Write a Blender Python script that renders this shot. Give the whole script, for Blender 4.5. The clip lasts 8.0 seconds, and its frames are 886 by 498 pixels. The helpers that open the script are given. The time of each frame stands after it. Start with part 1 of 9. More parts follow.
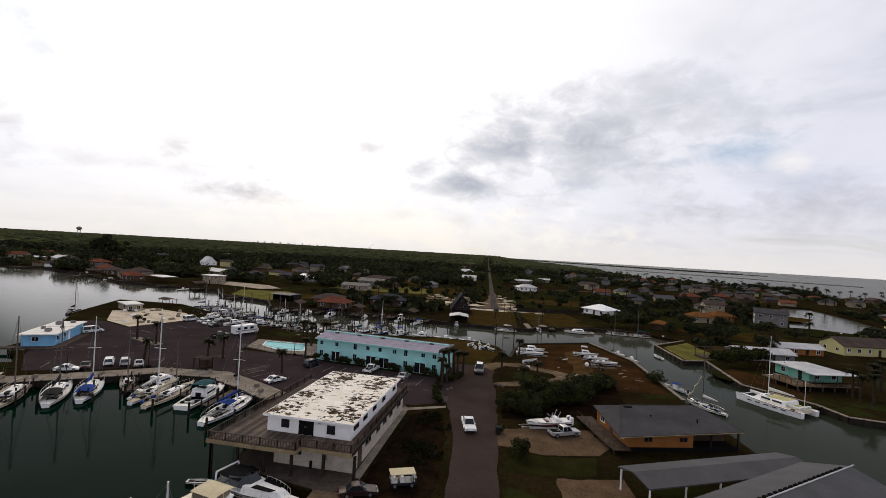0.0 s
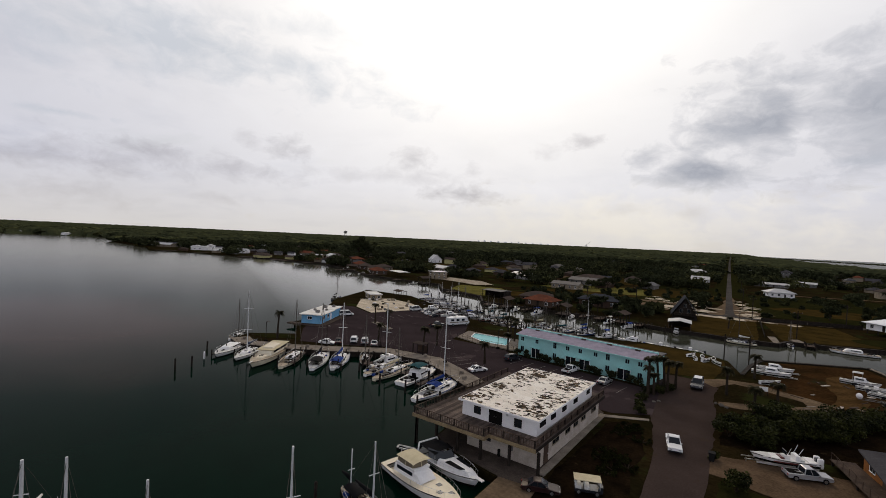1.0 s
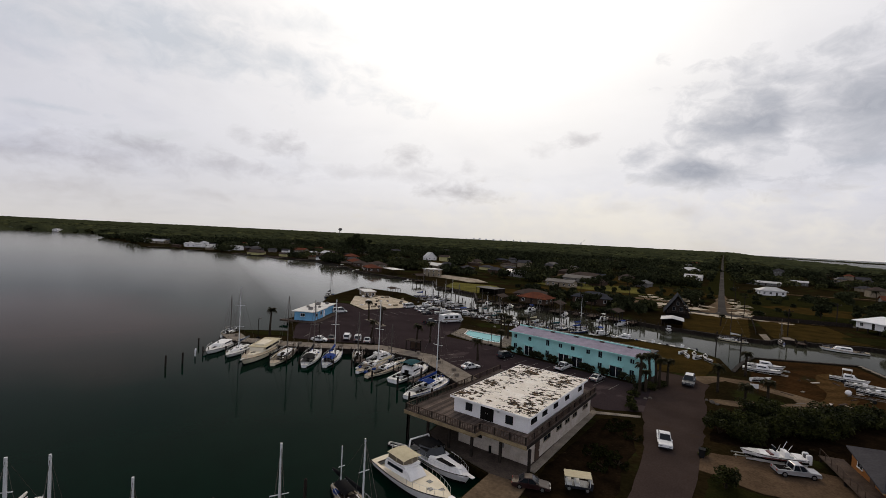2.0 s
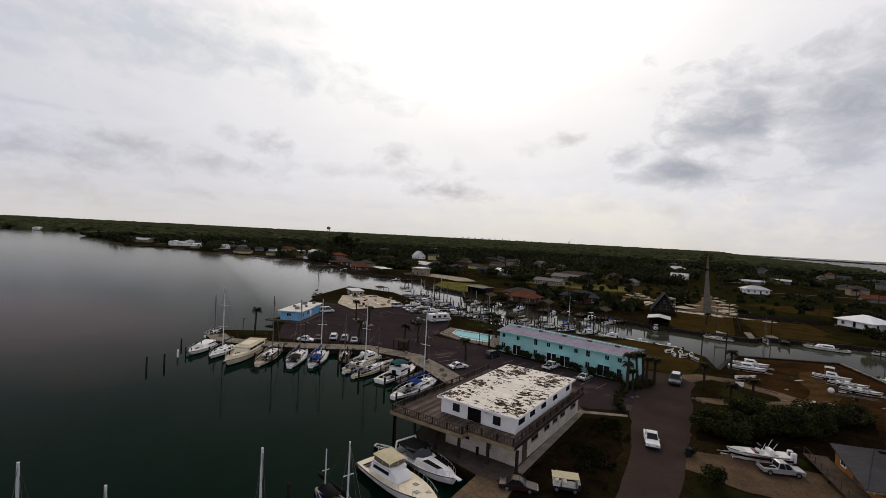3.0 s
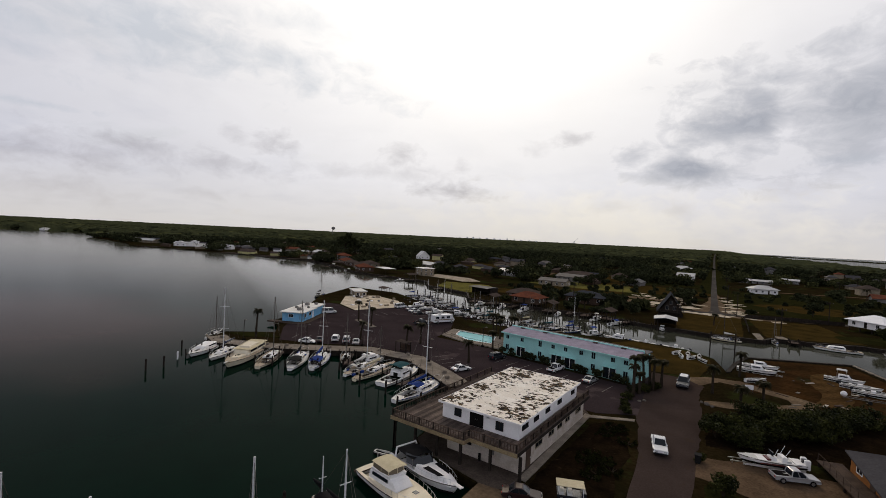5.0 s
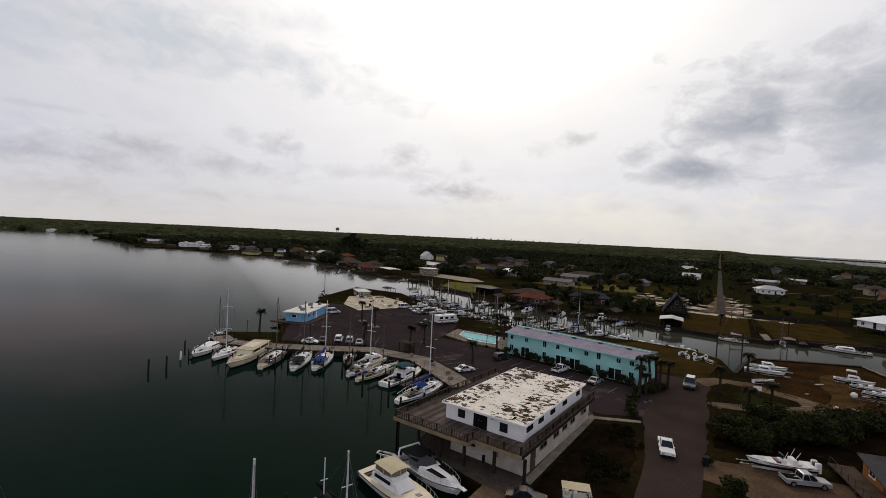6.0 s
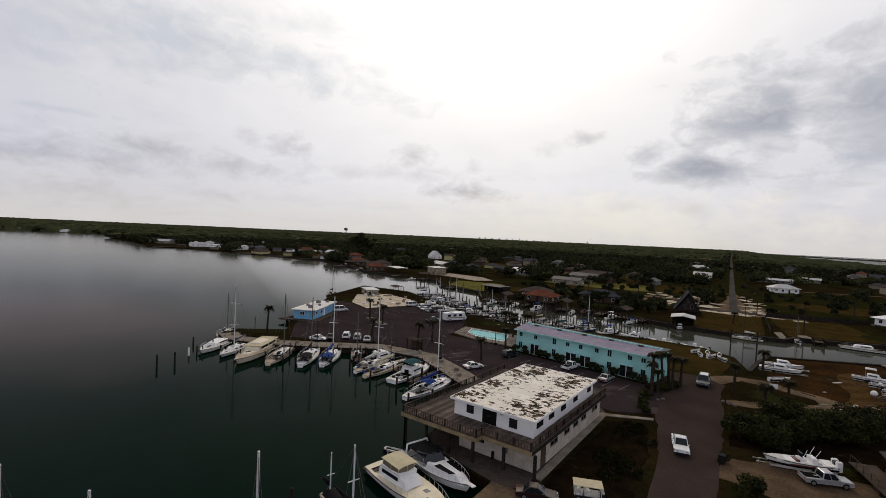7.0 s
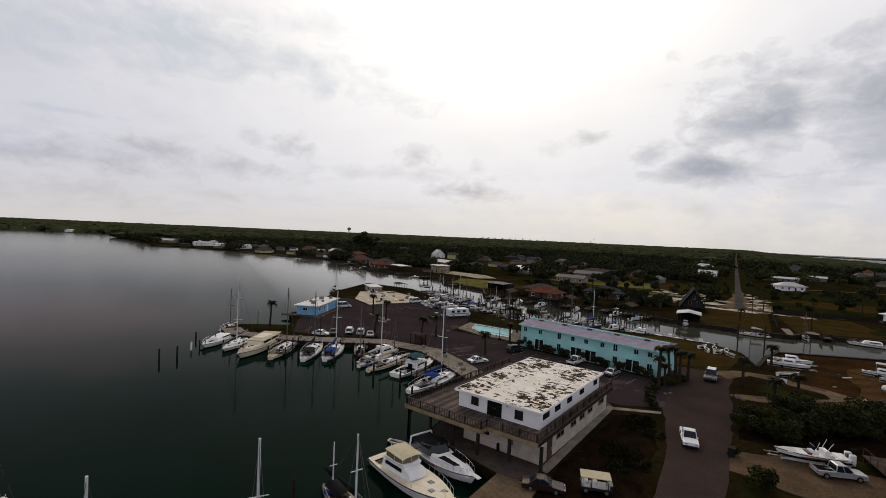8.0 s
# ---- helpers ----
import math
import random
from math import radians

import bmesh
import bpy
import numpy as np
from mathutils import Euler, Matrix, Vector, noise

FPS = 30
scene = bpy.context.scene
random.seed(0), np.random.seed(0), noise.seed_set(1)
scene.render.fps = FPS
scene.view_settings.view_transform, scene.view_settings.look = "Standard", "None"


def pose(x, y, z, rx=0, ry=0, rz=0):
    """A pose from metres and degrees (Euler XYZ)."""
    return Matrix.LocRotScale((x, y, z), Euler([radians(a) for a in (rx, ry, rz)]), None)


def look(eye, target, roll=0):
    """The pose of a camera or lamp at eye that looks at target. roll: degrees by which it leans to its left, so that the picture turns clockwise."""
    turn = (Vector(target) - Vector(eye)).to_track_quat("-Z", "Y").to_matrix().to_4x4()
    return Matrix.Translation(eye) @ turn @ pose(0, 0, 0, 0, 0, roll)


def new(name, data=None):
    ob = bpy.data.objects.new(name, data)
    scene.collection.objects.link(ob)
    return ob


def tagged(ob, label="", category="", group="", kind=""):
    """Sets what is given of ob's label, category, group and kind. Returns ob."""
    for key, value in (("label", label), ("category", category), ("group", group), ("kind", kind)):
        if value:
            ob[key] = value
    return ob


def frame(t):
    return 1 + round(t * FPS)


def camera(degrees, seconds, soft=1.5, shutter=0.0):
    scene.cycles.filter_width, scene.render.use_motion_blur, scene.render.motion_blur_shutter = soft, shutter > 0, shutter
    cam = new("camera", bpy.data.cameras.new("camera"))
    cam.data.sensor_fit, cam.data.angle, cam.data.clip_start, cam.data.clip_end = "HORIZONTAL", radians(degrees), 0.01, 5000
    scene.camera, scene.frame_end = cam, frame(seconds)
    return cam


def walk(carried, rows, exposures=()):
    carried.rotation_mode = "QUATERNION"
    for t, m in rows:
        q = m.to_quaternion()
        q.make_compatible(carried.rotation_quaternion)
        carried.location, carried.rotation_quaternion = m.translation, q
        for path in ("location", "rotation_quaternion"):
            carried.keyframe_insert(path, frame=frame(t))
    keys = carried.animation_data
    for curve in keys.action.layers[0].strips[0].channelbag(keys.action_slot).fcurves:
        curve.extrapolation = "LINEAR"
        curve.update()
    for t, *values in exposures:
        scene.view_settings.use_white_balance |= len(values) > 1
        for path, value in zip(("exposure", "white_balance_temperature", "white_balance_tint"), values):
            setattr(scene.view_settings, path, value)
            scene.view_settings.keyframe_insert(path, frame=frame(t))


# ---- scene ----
cam = camera(88.4, 8.0, soft=0.8)
PATH = [
    (0.0, pose(0.00, 0.00, 25.00, 90.36, -3.27, 5.56)),
    (0.3, pose(0.30, -0.28, 25.10, 89.95, -3.25, 6.30)),
    (0.5, pose(0.67, -0.46, 25.18, 89.57, -3.23, 10.88)),
    (0.7, pose(1.90, -0.15, 25.24, 89.20, -3.00, 20.40)),
    (0.85, pose(2.85, 0.12, 25.28, 88.92, -2.82, 28.30)),
    (1.0, pose(3.51, 0.37, 25.31, 88.72, -2.69, 32.23)),
    (1.5, pose(3.84, 0.51, 25.26, 88.51, -2.87, 33.02)),
    (2.0, pose(3.73, 0.77, 25.18, 88.46, -2.88, 31.62)),
    (3.5, pose(3.48, 1.92, 25.25, 88.38, -2.96, 30.19)),
    (4.0, pose(3.37, 2.32, 25.31, 88.32, -2.97, 30.62)),
    (4.5, pose(3.26, 2.65, 25.28, 88.33, -2.89, 30.64)),
    (6.0, pose(2.97, 3.57, 25.08, 88.39, -2.74, 31.33)),
    (6.5, pose(2.70, 3.90, 24.69, 88.36, -2.75, 31.37)),
    (7.0, pose(2.58, 4.32, 24.20, 88.36, -2.61, 32.35)),
    (7.5, pose(2.27, 4.64, 23.70, 88.21, -2.54, 32.25)),
    (8.0, pose(2.12, 4.92, 22.97, 88.33, -2.54, 32.74)),
]
walk(cam, PATH, exposures=[(0.0, -0.42, 6850, 10), (0.5, -0.56, 6850, 10), (1.0, -0.75, 6850, 10), (8.0, -0.76, 6850, 10)])

# ---- sky and sun: a veiled sun behind broken cloud ----
SUN_AZ, SUN_EL = radians(27), radians(40)
sun_dir = Vector((-math.sin(SUN_AZ) * math.cos(SUN_EL), math.cos(SUN_AZ) * math.cos(SUN_EL), math.sin(SUN_EL)))
world = bpy.data.worlds.new("sky")
scene.world = world
world.use_nodes = True
wn, wl = world.node_tree.nodes, world.node_tree.links
wn.clear()


def wnode(kind, **props):
    n = wn.new(kind)
    for key, value in props.items():
        setattr(n, key, value)
    return n


def wmath(op, a, b=None, clamp=False):
    n = wn.new("ShaderNodeMath")
    n.operation, n.use_clamp = op, clamp
    for i, v in enumerate((a, b)):
        if v is None:
            continue
        if isinstance(v, (int, float)):
            n.inputs[i].default_value = v
        else:
            wl.new(v, n.inputs[i])
    return n.outputs[0]


def wmix(fac, a, b):
    n = wn.new("ShaderNodeMix")
    n.data_type = "RGBA"
    for sock, v in ((n.inputs[0], fac), (n.inputs[6], a), (n.inputs[7], b)):
        if isinstance(v, (int, float)):
            sock.default_value = v
        elif isinstance(v, tuple):
            sock.default_value = (*v, 1)
        else:
            wl.new(v, sock)
    return n.outputs[2]


def wvec(op, a, b):
    n = wn.new("ShaderNodeVectorMath")
    n.operation = op
    for i, v in enumerate((a, b)):
        if isinstance(v, (tuple, Vector)):
            n.inputs[i].default_value = tuple(v)
        elif v is not None:
            wl.new(v, n.inputs[i])
    return n


def wnoise(vec, scale, detail, rough=0.55, dist=0.0):
    n = wnode("ShaderNodeTexNoise")
    wl.new(vec, n.inputs["Vector"])
    n.inputs["Scale"].default_value = scale
    n.inputs["Detail"].default_value = detail
    n.inputs["Roughness"].default_value = rough
    n.inputs["Distortion"].default_value = dist
    return n.outputs[0]


sky = wnode("ShaderNodeTexSky", sky_type="NISHITA", sun_disc=False)
sky.sun_elevation, sky.sun_rotation = SUN_EL, -SUN_AZ
sky.air_density, sky.dust_density = 1.0, 2.0
direction = wnode("ShaderNodeTexCoord").outputs["Generated"]
parts_xyz = wnode("ShaderNodeSeparateXYZ")
wl.new(direction, parts_xyz.inputs[0])
up = wmath("MAXIMUM", parts_xyz.outputs[2], 0.0)
lift = wmath("ADD", up, 0.16)
flat = wnode("ShaderNodeCombineXYZ")
wl.new(wmath("DIVIDE", parts_xyz.outputs[0], lift), flat.inputs[0])
wl.new(wmath("DIVIDE", parts_xyz.outputs[1], lift), flat.inputs[1])
near_sun = wmath("MAXIMUM", wvec("DOT_PRODUCT", direction, sun_dir).outputs["Value"], 0.0)
halo = wmath("POWER", near_sun, 4.0)
glow = wmath("POWER", near_sun, 26.0)
# cloud layer: thick and thin parts
thin = wnoise(flat.outputs[0], 0.9, 6, 0.55, 0.5)
thick = wnoise(wvec("ADD", flat.outputs[0], (3.1, 1.7, 0.0)).outputs[0], 1.5, 8, 0.55, 0.3)
cover = wmath("MULTIPLY", wmath("SUBTRACT", thin, 0.16), 4.2, True)
belly = wmath("MULTIPLY", wmath("SUBTRACT", thick, 0.50), 3.0, True)
# billows that tear the rims of the cloud banks: coarse lobes, small puffs, fine shreds
squash = wnode("ShaderNodeMapping")
squash.inputs["Scale"].default_value = (1.0, 1.0, 1.7)
wl.new(direction, squash.inputs[0])
lobes = wnoise(squash.outputs[0], 7.0, 2, 0.5, 0.3)
puffs = wnoise(squash.outputs[0], 19.0, 6, 0.62, 0.4)
shreds = wnoise(squash.outputs[0], 42.0, 5, 0.6, 0.3)
torn = wmath("ADD", wmath("MULTIPLY", wmath("SUBTRACT", lobes, 0.5), 1.9), wmath("MULTIPLY", wmath("SUBTRACT", puffs, 0.5), 2.4))
torn_small = wmath("ADD", wmath("MULTIPLY", wmath("SUBTRACT", puffs, 0.5), 3.0), wmath("MULTIPLY", wmath("SUBTRACT", shreds, 0.5), 0.8))


def bank(centre, width, height, strength, rim=torn):
    """One cloud bank about a direction, its rim torn into billows."""
    c = Vector(centre).normalized()
    side = c.cross(Vector((0, 0, 1))).normalized()
    rise = side.cross(c)
    a = wmath("DIVIDE", wvec("DOT_PRODUCT", direction, side).outputs["Value"], width)
    b = wmath("DIVIDE", wvec("DOT_PRODUCT", direction, rise).outputs["Value"], height)
    r = wmath("SQRT", wmath("ADD", wmath("MULTIPLY", a, a), wmath("MULTIPLY", b, b)))
    ahead = wmath("GREATER_THAN", wvec("DOT_PRODUCT", direction, c).outputs["Value"], 0.2)
    edge = wmath("ADD", wmath("SUBTRACT", 1.0, r), rim)
    return wmath("MULTIPLY", wmath("MULTIPLY", edge, 0.85, True), wmath("MULTIPLY", ahead, strength))


def toward(az, el):
    az, el = radians(az), radians(el)
    return (-math.sin(az) * math.cos(el), math.cos(az) * math.cos(el), math.sin(el))


def banks(rows, rim=torn):
    total = None
    for az, el, w, h, strength in rows:
        one = bank(toward(az, el), w, h, strength, rim)
        total = one if total is None else wmath("MAXIMUM", total, one)
    return total


# the large grey bank with its dark foot
grey = banks(((-4.0, 13.2, 0.23, 0.095, 1.0), (-11.5, 14.0, 0.23, 0.095, 1.0), (-19.5, 17.0, 0.21, 0.075, 0.7), (2.4, 8.6, 0.135, 0.045, 1.0), (8.8, 10.6, 0.07, 0.042, 0.85)))
# scattered small clouds low over the land
small = banks(((67, 6.9, 0.30, 0.034, 0.55), (38, 7.4, 0.22, 0.022, 0.4), (72, 6.1, 0.188, 0.029, 0.69), (66, 7.8, 0.088, 0.025, 0.75), (57.8, 6.9, 0.125, 0.023, 0.63), (55.6, 10.0, 0.037, 0.026, 0.46), (51.4, 9.9, 0.060, 0.029, 0.69), (44, 7.2, 0.062, 0.020, 0.34), (36.3, 9.3, 0.045, 0.041, 0.63),
               (72, 2.8, 0.125, 0.025, 0.63), (58, 3.4, 0.062, 0.014, 0.46), (30.0, 5.6, 0.106, 0.028, 0.86), (15.3, 12.3, 0.037, 0.022, 0.69), (20.3, 10.8, 0.037, 0.019, 0.34), (28.9, 8.5, 0.027, 0.020, 0.46), (11, 4.4, 0.050, 0.019, 0.40),
               (3.5, 4.2, 0.050, 0.019, 0.46), (-6.4, 6.4, 0.062, 0.023, 0.40), (-22.6, 5.7, 0.088, 0.038, 0.69), (-35, 6.5, 0.138, 0.049, 0.63)), torn_small)
gap = bank(toward(-26.0, 12.2), 0.11, 0.036, 0.75)
streak = banks(((72.5, 10.3, 0.08, 0.008, 0.6), (-11.5, 9.0, 0.10, 0.010, 0.35), (64, 19, 0.42, 0.08, 0.6), (48, 23, 0.30, 0.035, 0.4)))
crown = bank(toward(-31.5, 11.0), 0.035, 0.022, 0.9)
clear_sky = wvec("SCALE", sky.outputs[0], None)
clear_sky.inputs["Scale"].default_value = 0.10
white = wmix(belly, (0.96, 1.005, 1.20), (0.705, 0.77, 1.00))
blue_gap = wmix(0.4, clear_sky.outputs[0], (0.74, 0.84, 1.02))
layer = wmix(cover, blue_gap, white)
swell = wnoise(squash.outputs[0], 5.2, 5, 0.55, 0.5)
uneven = wvec("SCALE", layer, None)
wl.new(wmath("ADD", 0.82, wmath("MULTIPLY", swell, 0.34)), uneven.inputs["Scale"])
layer = uneven.outputs[0]
lit = wmix(halo, layer, (1.85, 1.84, 1.82))
lit = wmix(gap, lit, (0.52, 0.72, 0.98))
lit = wmix(streak, lit, (0.78, 0.89, 1.06))
lit = wmix(crown, lit, (1.25, 1.25, 1.28))
lit = wmix(bank(toward(12.0, 3.0), 0.46, 0.08, 0.75), lit, (1.56, 1.52, 1.43))
lit = wmix(small, lit, wmix(halo, (0.68, 0.69, 0.82), (1.04, 1.03, 1.06)))
shade = wmath("MULTIPLY", wmath("SUBTRACT", puffs, 0.36), 3.4, True)
lit = wmix(grey, lit, wmix(shade, (0.53, 0.58, 0.71), (0.74, 0.79, 0.92)))
lit = wmix(glow, lit, (3.4, 3.36, 3.3))
low = wmath("SUBTRACT", 1.0, wmath("MULTIPLY", up, 9.0, True))
lit = wmix(wmath("MULTIPLY", low, 0.6), lit, (1.10, 1.06, 0.99))
# the cloud thins to a darker zenith
fade = wmath("SUBTRACT", 1.0, wmath("MULTIPLY", wmath("MULTIPLY", wmath("SUBTRACT", up, 0.52), 2.6, True), 0.62))
dome = wvec("SCALE", lit, None)
wl.new(fade, dome.inputs["Scale"])
lit = dome.outputs[0]
background = wnode("ShaderNodeBackground")
background.inputs["Strength"].default_value = 1.0
wl.new(lit, background.inputs["Color"])
wl.new(background.outputs[0], wnode("ShaderNodeOutputWorld").inputs["Surface"])

sun_lamp = new("sun", bpy.data.lights.new("sun", "SUN"))
sun_lamp.data.energy, sun_lamp.data.angle, sun_lamp.data.color = 1.1, radians(20), (1.0, 0.82, 0.62)
sun_lamp.matrix_world = look(sun_dir * 100, (0, 0, 0))


# ---- materials ----
def mat(name, c, c2=None, rough=0.7, metal=0.0, scale=0.6, fine=12.0, var=0.3, bump=0.15, local=False, island=False, spec=0.5, stain=None):
    """Colour that wanders between c and c2 at a large scale and is broken by a fine grain; optional darker stains."""
    m = bpy.data.materials.new(name)
    m.use_nodes = True
    nt, ln = m.node_tree.nodes, m.node_tree.links
    bsdf = nt["Principled BSDF"]
    spec = 0.0 if rough >= 0.9 else 0.08 if rough >= 0.6 else spec
    c2 = c2 or tuple(v * (1 - var) for v in c)
    if local:
        place = nt.new("ShaderNodeTexCoord").outputs["Object"]
    else:
        place = nt.new("ShaderNodeNewGeometry").outputs["Position"]
    big, small = nt.new("ShaderNodeTexNoise"), nt.new("ShaderNodeTexNoise")
    for n, s, d in ((big, scale, 5), (small, fine, 3)):
        ln.new(place, n.inputs["Vector"])
        n.inputs["Scale"].default_value, n.inputs["Detail"].default_value = s, d
    ramp = nt.new("ShaderNodeMapRange")
    ramp.inputs[1].default_value, ramp.inputs[2].default_value = 0.35, 0.65
    ln.new(big.outputs[0], ramp.inputs[0])
    mix = nt.new("ShaderNodeMix")
    mix.data_type = "RGBA"
    mix.inputs[6].default_value, mix.inputs[7].default_value = (*c, 1), (*c2, 1)
    ln.new(ramp.outputs[0], mix.inputs[0])
    grain = nt.new("ShaderNodeMapRange")
    grain.inputs[1].default_value, grain.inputs[2].default_value = 0.25, 0.75
    grain.inputs[3].default_value, grain.inputs[4].default_value = 1 - var, 1 + var
    ln.new(small.outputs[0], grain.inputs[0])
    mul = nt.new("ShaderNodeVectorMath")
    mul.operation = "SCALE"
    ln.new(mix.outputs[2], mul.inputs[0])
    ln.new(grain.outputs[0], mul.inputs["Scale"])
    colour = mul.outputs[0]
    if island:
        shade = nt.new("ShaderNodeMapRange")
        shade.inputs[3].default_value, shade.inputs[4].default_value = 0.55, 1.45
        ln.new(nt.new("ShaderNodeNewGeometry").outputs["Random Per Island"], shade.inputs[0])
        again = nt.new("ShaderNodeVectorMath")
        again.operation = "SCALE"
        ln.new(colour, again.inputs[0])
        ln.new(shade.outputs[0], again.inputs["Scale"])
        colour = again.outputs[0]
    if stain:
        sc, amount, size = stain
        spots = nt.new("ShaderNodeTexNoise")
        ln.new(place, spots.inputs["Vector"])
        spots.inputs["Scale"].default_value, spots.inputs["Detail"].default_value, spots.inputs["Roughness"].default_value = size, 7, 0.65
        cut = nt.new("ShaderNodeMapRange")
        cut.inputs[1].default_value, cut.inputs[2].default_value = amount, amount + 0.05
        ln.new(spots.outputs[0], cut.inputs[0])
        over = nt.new("ShaderNodeMix")
        over.data_type = "RGBA"
        over.inputs[7].default_value = (*sc, 1)
        ln.new(cut.outputs[0], over.inputs[0])
        ln.new(colour, over.inputs[6])
        colour = over.outputs[2]
    ln.new(colour, bsdf.inputs["Base Color"])
    bsdf.inputs["Roughness"].default_value = rough
    bsdf.inputs["Metallic"].default_value = metal
    bsdf.inputs["Specular IOR Level"].default_value = spec
    if bump:
        b = nt.new("ShaderNodeBump")
        b.inputs["Strength"].default_value, b.inputs["Distance"].default_value = bump, 0.05
        ln.new(small.outputs[0], b.inputs["Height"])
        ln.new(b.outputs[0], bsdf.inputs["Normal"])
    return m


def glass_mat(name, c, rough=0.08):
    m = bpy.data.materials.new(name)
    m.use_nodes = True
    b = m.node_tree.nodes["Principled BSDF"]
    b.inputs["Base Color"].default_value = (*c, 1)
    b.inputs["Roughness"].default_value = rough
    b.inputs["Specular IOR Level"].default_value = 0.5
    return m


def water_mat(name, c, c2, size, strength, rough=0.06):
    m = mat(name, c, c2, rough=rough, scale=0.02, fine=0.3, var=0.15, bump=0)
    nt, ln = m.node_tree.nodes, m.node_tree.links
    place = nt.new("ShaderNodeNewGeometry").outputs["Position"]
    rip, swell = nt.new("ShaderNodeTexNoise"), nt.new("ShaderNodeTexNoise")
    add = nt.new("ShaderNodeMath")
    for n, s, d in ((rip, size, 4), (swell, size * 0.12, 3)):
        ln.new(place, n.inputs["Vector"])
        n.inputs["Scale"].default_value, n.inputs["Detail"].default_value = s, d
    ln.new(rip.outputs[0], add.inputs[0])
    ln.new(swell.outputs[0], add.inputs[1])
    # a reddish sand bar under the surface, with a torn rim
    far = nt.new("ShaderNodeVectorMath")
    far.operation = "DISTANCE"
    squash = nt.new("ShaderNodeMapping")
    squash.inputs["Scale"].default_value = (1.0, 1.9, 0.0)
    ln.new(place, squash.inputs[0])
    ln.new(squash.outputs[0], far.inputs[0])
    far.inputs[1].default_value = (-150, 92, 0)
    rim = nt.new("ShaderNodeTexNoise")
    ln.new(place, rim.inputs["Vector"])
    rim.inputs["Scale"].default_value, rim.inputs["Detail"].default_value = 0.03, 5
    wander = nt.new("ShaderNodeMath")
    wander.operation = "MULTIPLY_ADD"
    wander.inputs[1].default_value = 60.0
    ln.new(rim.outputs[0], wander.inputs[0])
    ln.new(far.outputs["Value"], wander.inputs[2])
    bar = nt.new("ShaderNodeMapRange")
    bar.inputs[1].default_value, bar.inputs[2].default_value, bar.inputs[3].default_value, bar.inputs[4].default_value = 62, 105, 0.8, 0.0
    ln.new(wander.outputs[0], bar.inputs[0])
    shoal = nt.new("ShaderNodeMix")
    shoal.data_type = "RGBA"
    shoal.inputs[7].default_value = (0.050, 0.030, 0.026, 1)
    ln.new(bar.outputs[0], shoal.inputs[0])
    ln.new(nt["Principled BSDF"].inputs["Base Color"].links[0].from_socket, shoal.inputs[6])
    ln.new(shoal.outputs[2], nt["Principled BSDF"].inputs["Base Color"])
    # silty canals and far shallows, paled further to stand for reflected sky
    xyz = nt.new("ShaderNodeSeparateXYZ")
    ln.new(place, xyz.inputs[0])
    east, north, silt_and_sky = nt.new("ShaderNodeMapRange"), nt.new("ShaderNodeMapRange"), nt.new("ShaderNodeMath")
    east.inputs[1].default_value, east.inputs[2].default_value, east.inputs[4].default_value = 14, 40, 0.42
    north.inputs[1].default_value, north.inputs[2].default_value = 95, 170
    ln.new(xyz.outputs[0], east.inputs[0])
    ln.new(xyz.outputs[1], north.inputs[0])
    silt_and_sky.operation = "MAXIMUM"
    ln.new(east.outputs[0], silt_and_sky.inputs[0])
    ln.new(north.outputs[0], silt_and_sky.inputs[1])
    murky = nt.new("ShaderNodeMix")
    murky.data_type = "RGBA"
    murky.inputs[7].default_value = (0.052, 0.052, 0.037, 1)
    ln.new(silt_and_sky.outputs[0], murky.inputs[0])
    ln.new(shoal.outputs[2], murky.inputs[6])
    ln.new(murky.outputs[2], nt["Principled BSDF"].inputs["Base Color"])
    b = nt.new("ShaderNodeBump")
    b.inputs["Strength"].default_value, b.inputs["Distance"].default_value = strength, 0.06
    ln.new(add.outputs[0], b.inputs["Height"])
    ln.new(b.outputs[0], nt["Principled BSDF"].inputs["Normal"])
    nt["Principled BSDF"].inputs["IOR"].default_value = 1.33
    # calm in the harbour and canals, ruffled by wind out on the open bay
    west, far_east, wind, chop = nt.new("ShaderNodeMapRange"), nt.new("ShaderNodeMapRange"), nt.new("ShaderNodeMath"), nt.new("ShaderNodeMapRange")
    west.inputs[1].default_value, west.inputs[2].default_value = -110, -340
    far_east.inputs[1].default_value, far_east.inputs[2].default_value = 110, 300
    wind.operation = "MAXIMUM"
    for ramp in (west, far_east):
        ln.new(xyz.outputs[0], ramp.inputs[0])
    ln.new(west.outputs[0], wind.inputs[0])
    ln.new(far_east.outputs[0], wind.inputs[1])
    # Specular level raised by place, to paint stronger sky reflection into the north canal.
    north_gain, gloss = nt.new("ShaderNodeMapRange"), nt.new("ShaderNodeMapRange")
    north_gain.inputs[1].default_value, north_gain.inputs[2].default_value = 95, 230
    ln.new(xyz.outputs[1], north_gain.inputs[0])
    calm = nt.new("ShaderNodeMath")
    calm.operation, calm.use_clamp = "SUBTRACT", True
    ln.new(north_gain.outputs[0], calm.inputs[0])
    ln.new(wind.outputs[0], calm.inputs[1])
    gloss.inputs[3].default_value, gloss.inputs[4].default_value = 0.013, 0.36
    west_gain, both = nt.new("ShaderNodeMapRange"), nt.new("ShaderNodeMath")
    west_gain.inputs[1].default_value, west_gain.inputs[2].default_value = 8, -40
    ln.new(xyz.outputs[0], west_gain.inputs[0])
    both.operation = "MULTIPLY"
    ln.new(west_gain.outputs[0], both.inputs[0])
    ln.new(calm.outputs[0], both.inputs[1])
    ln.new(both.outputs[0], gloss.inputs[0])
    ln.new(gloss.outputs[0], nt["Principled BSDF"].inputs["Specular IOR Level"])
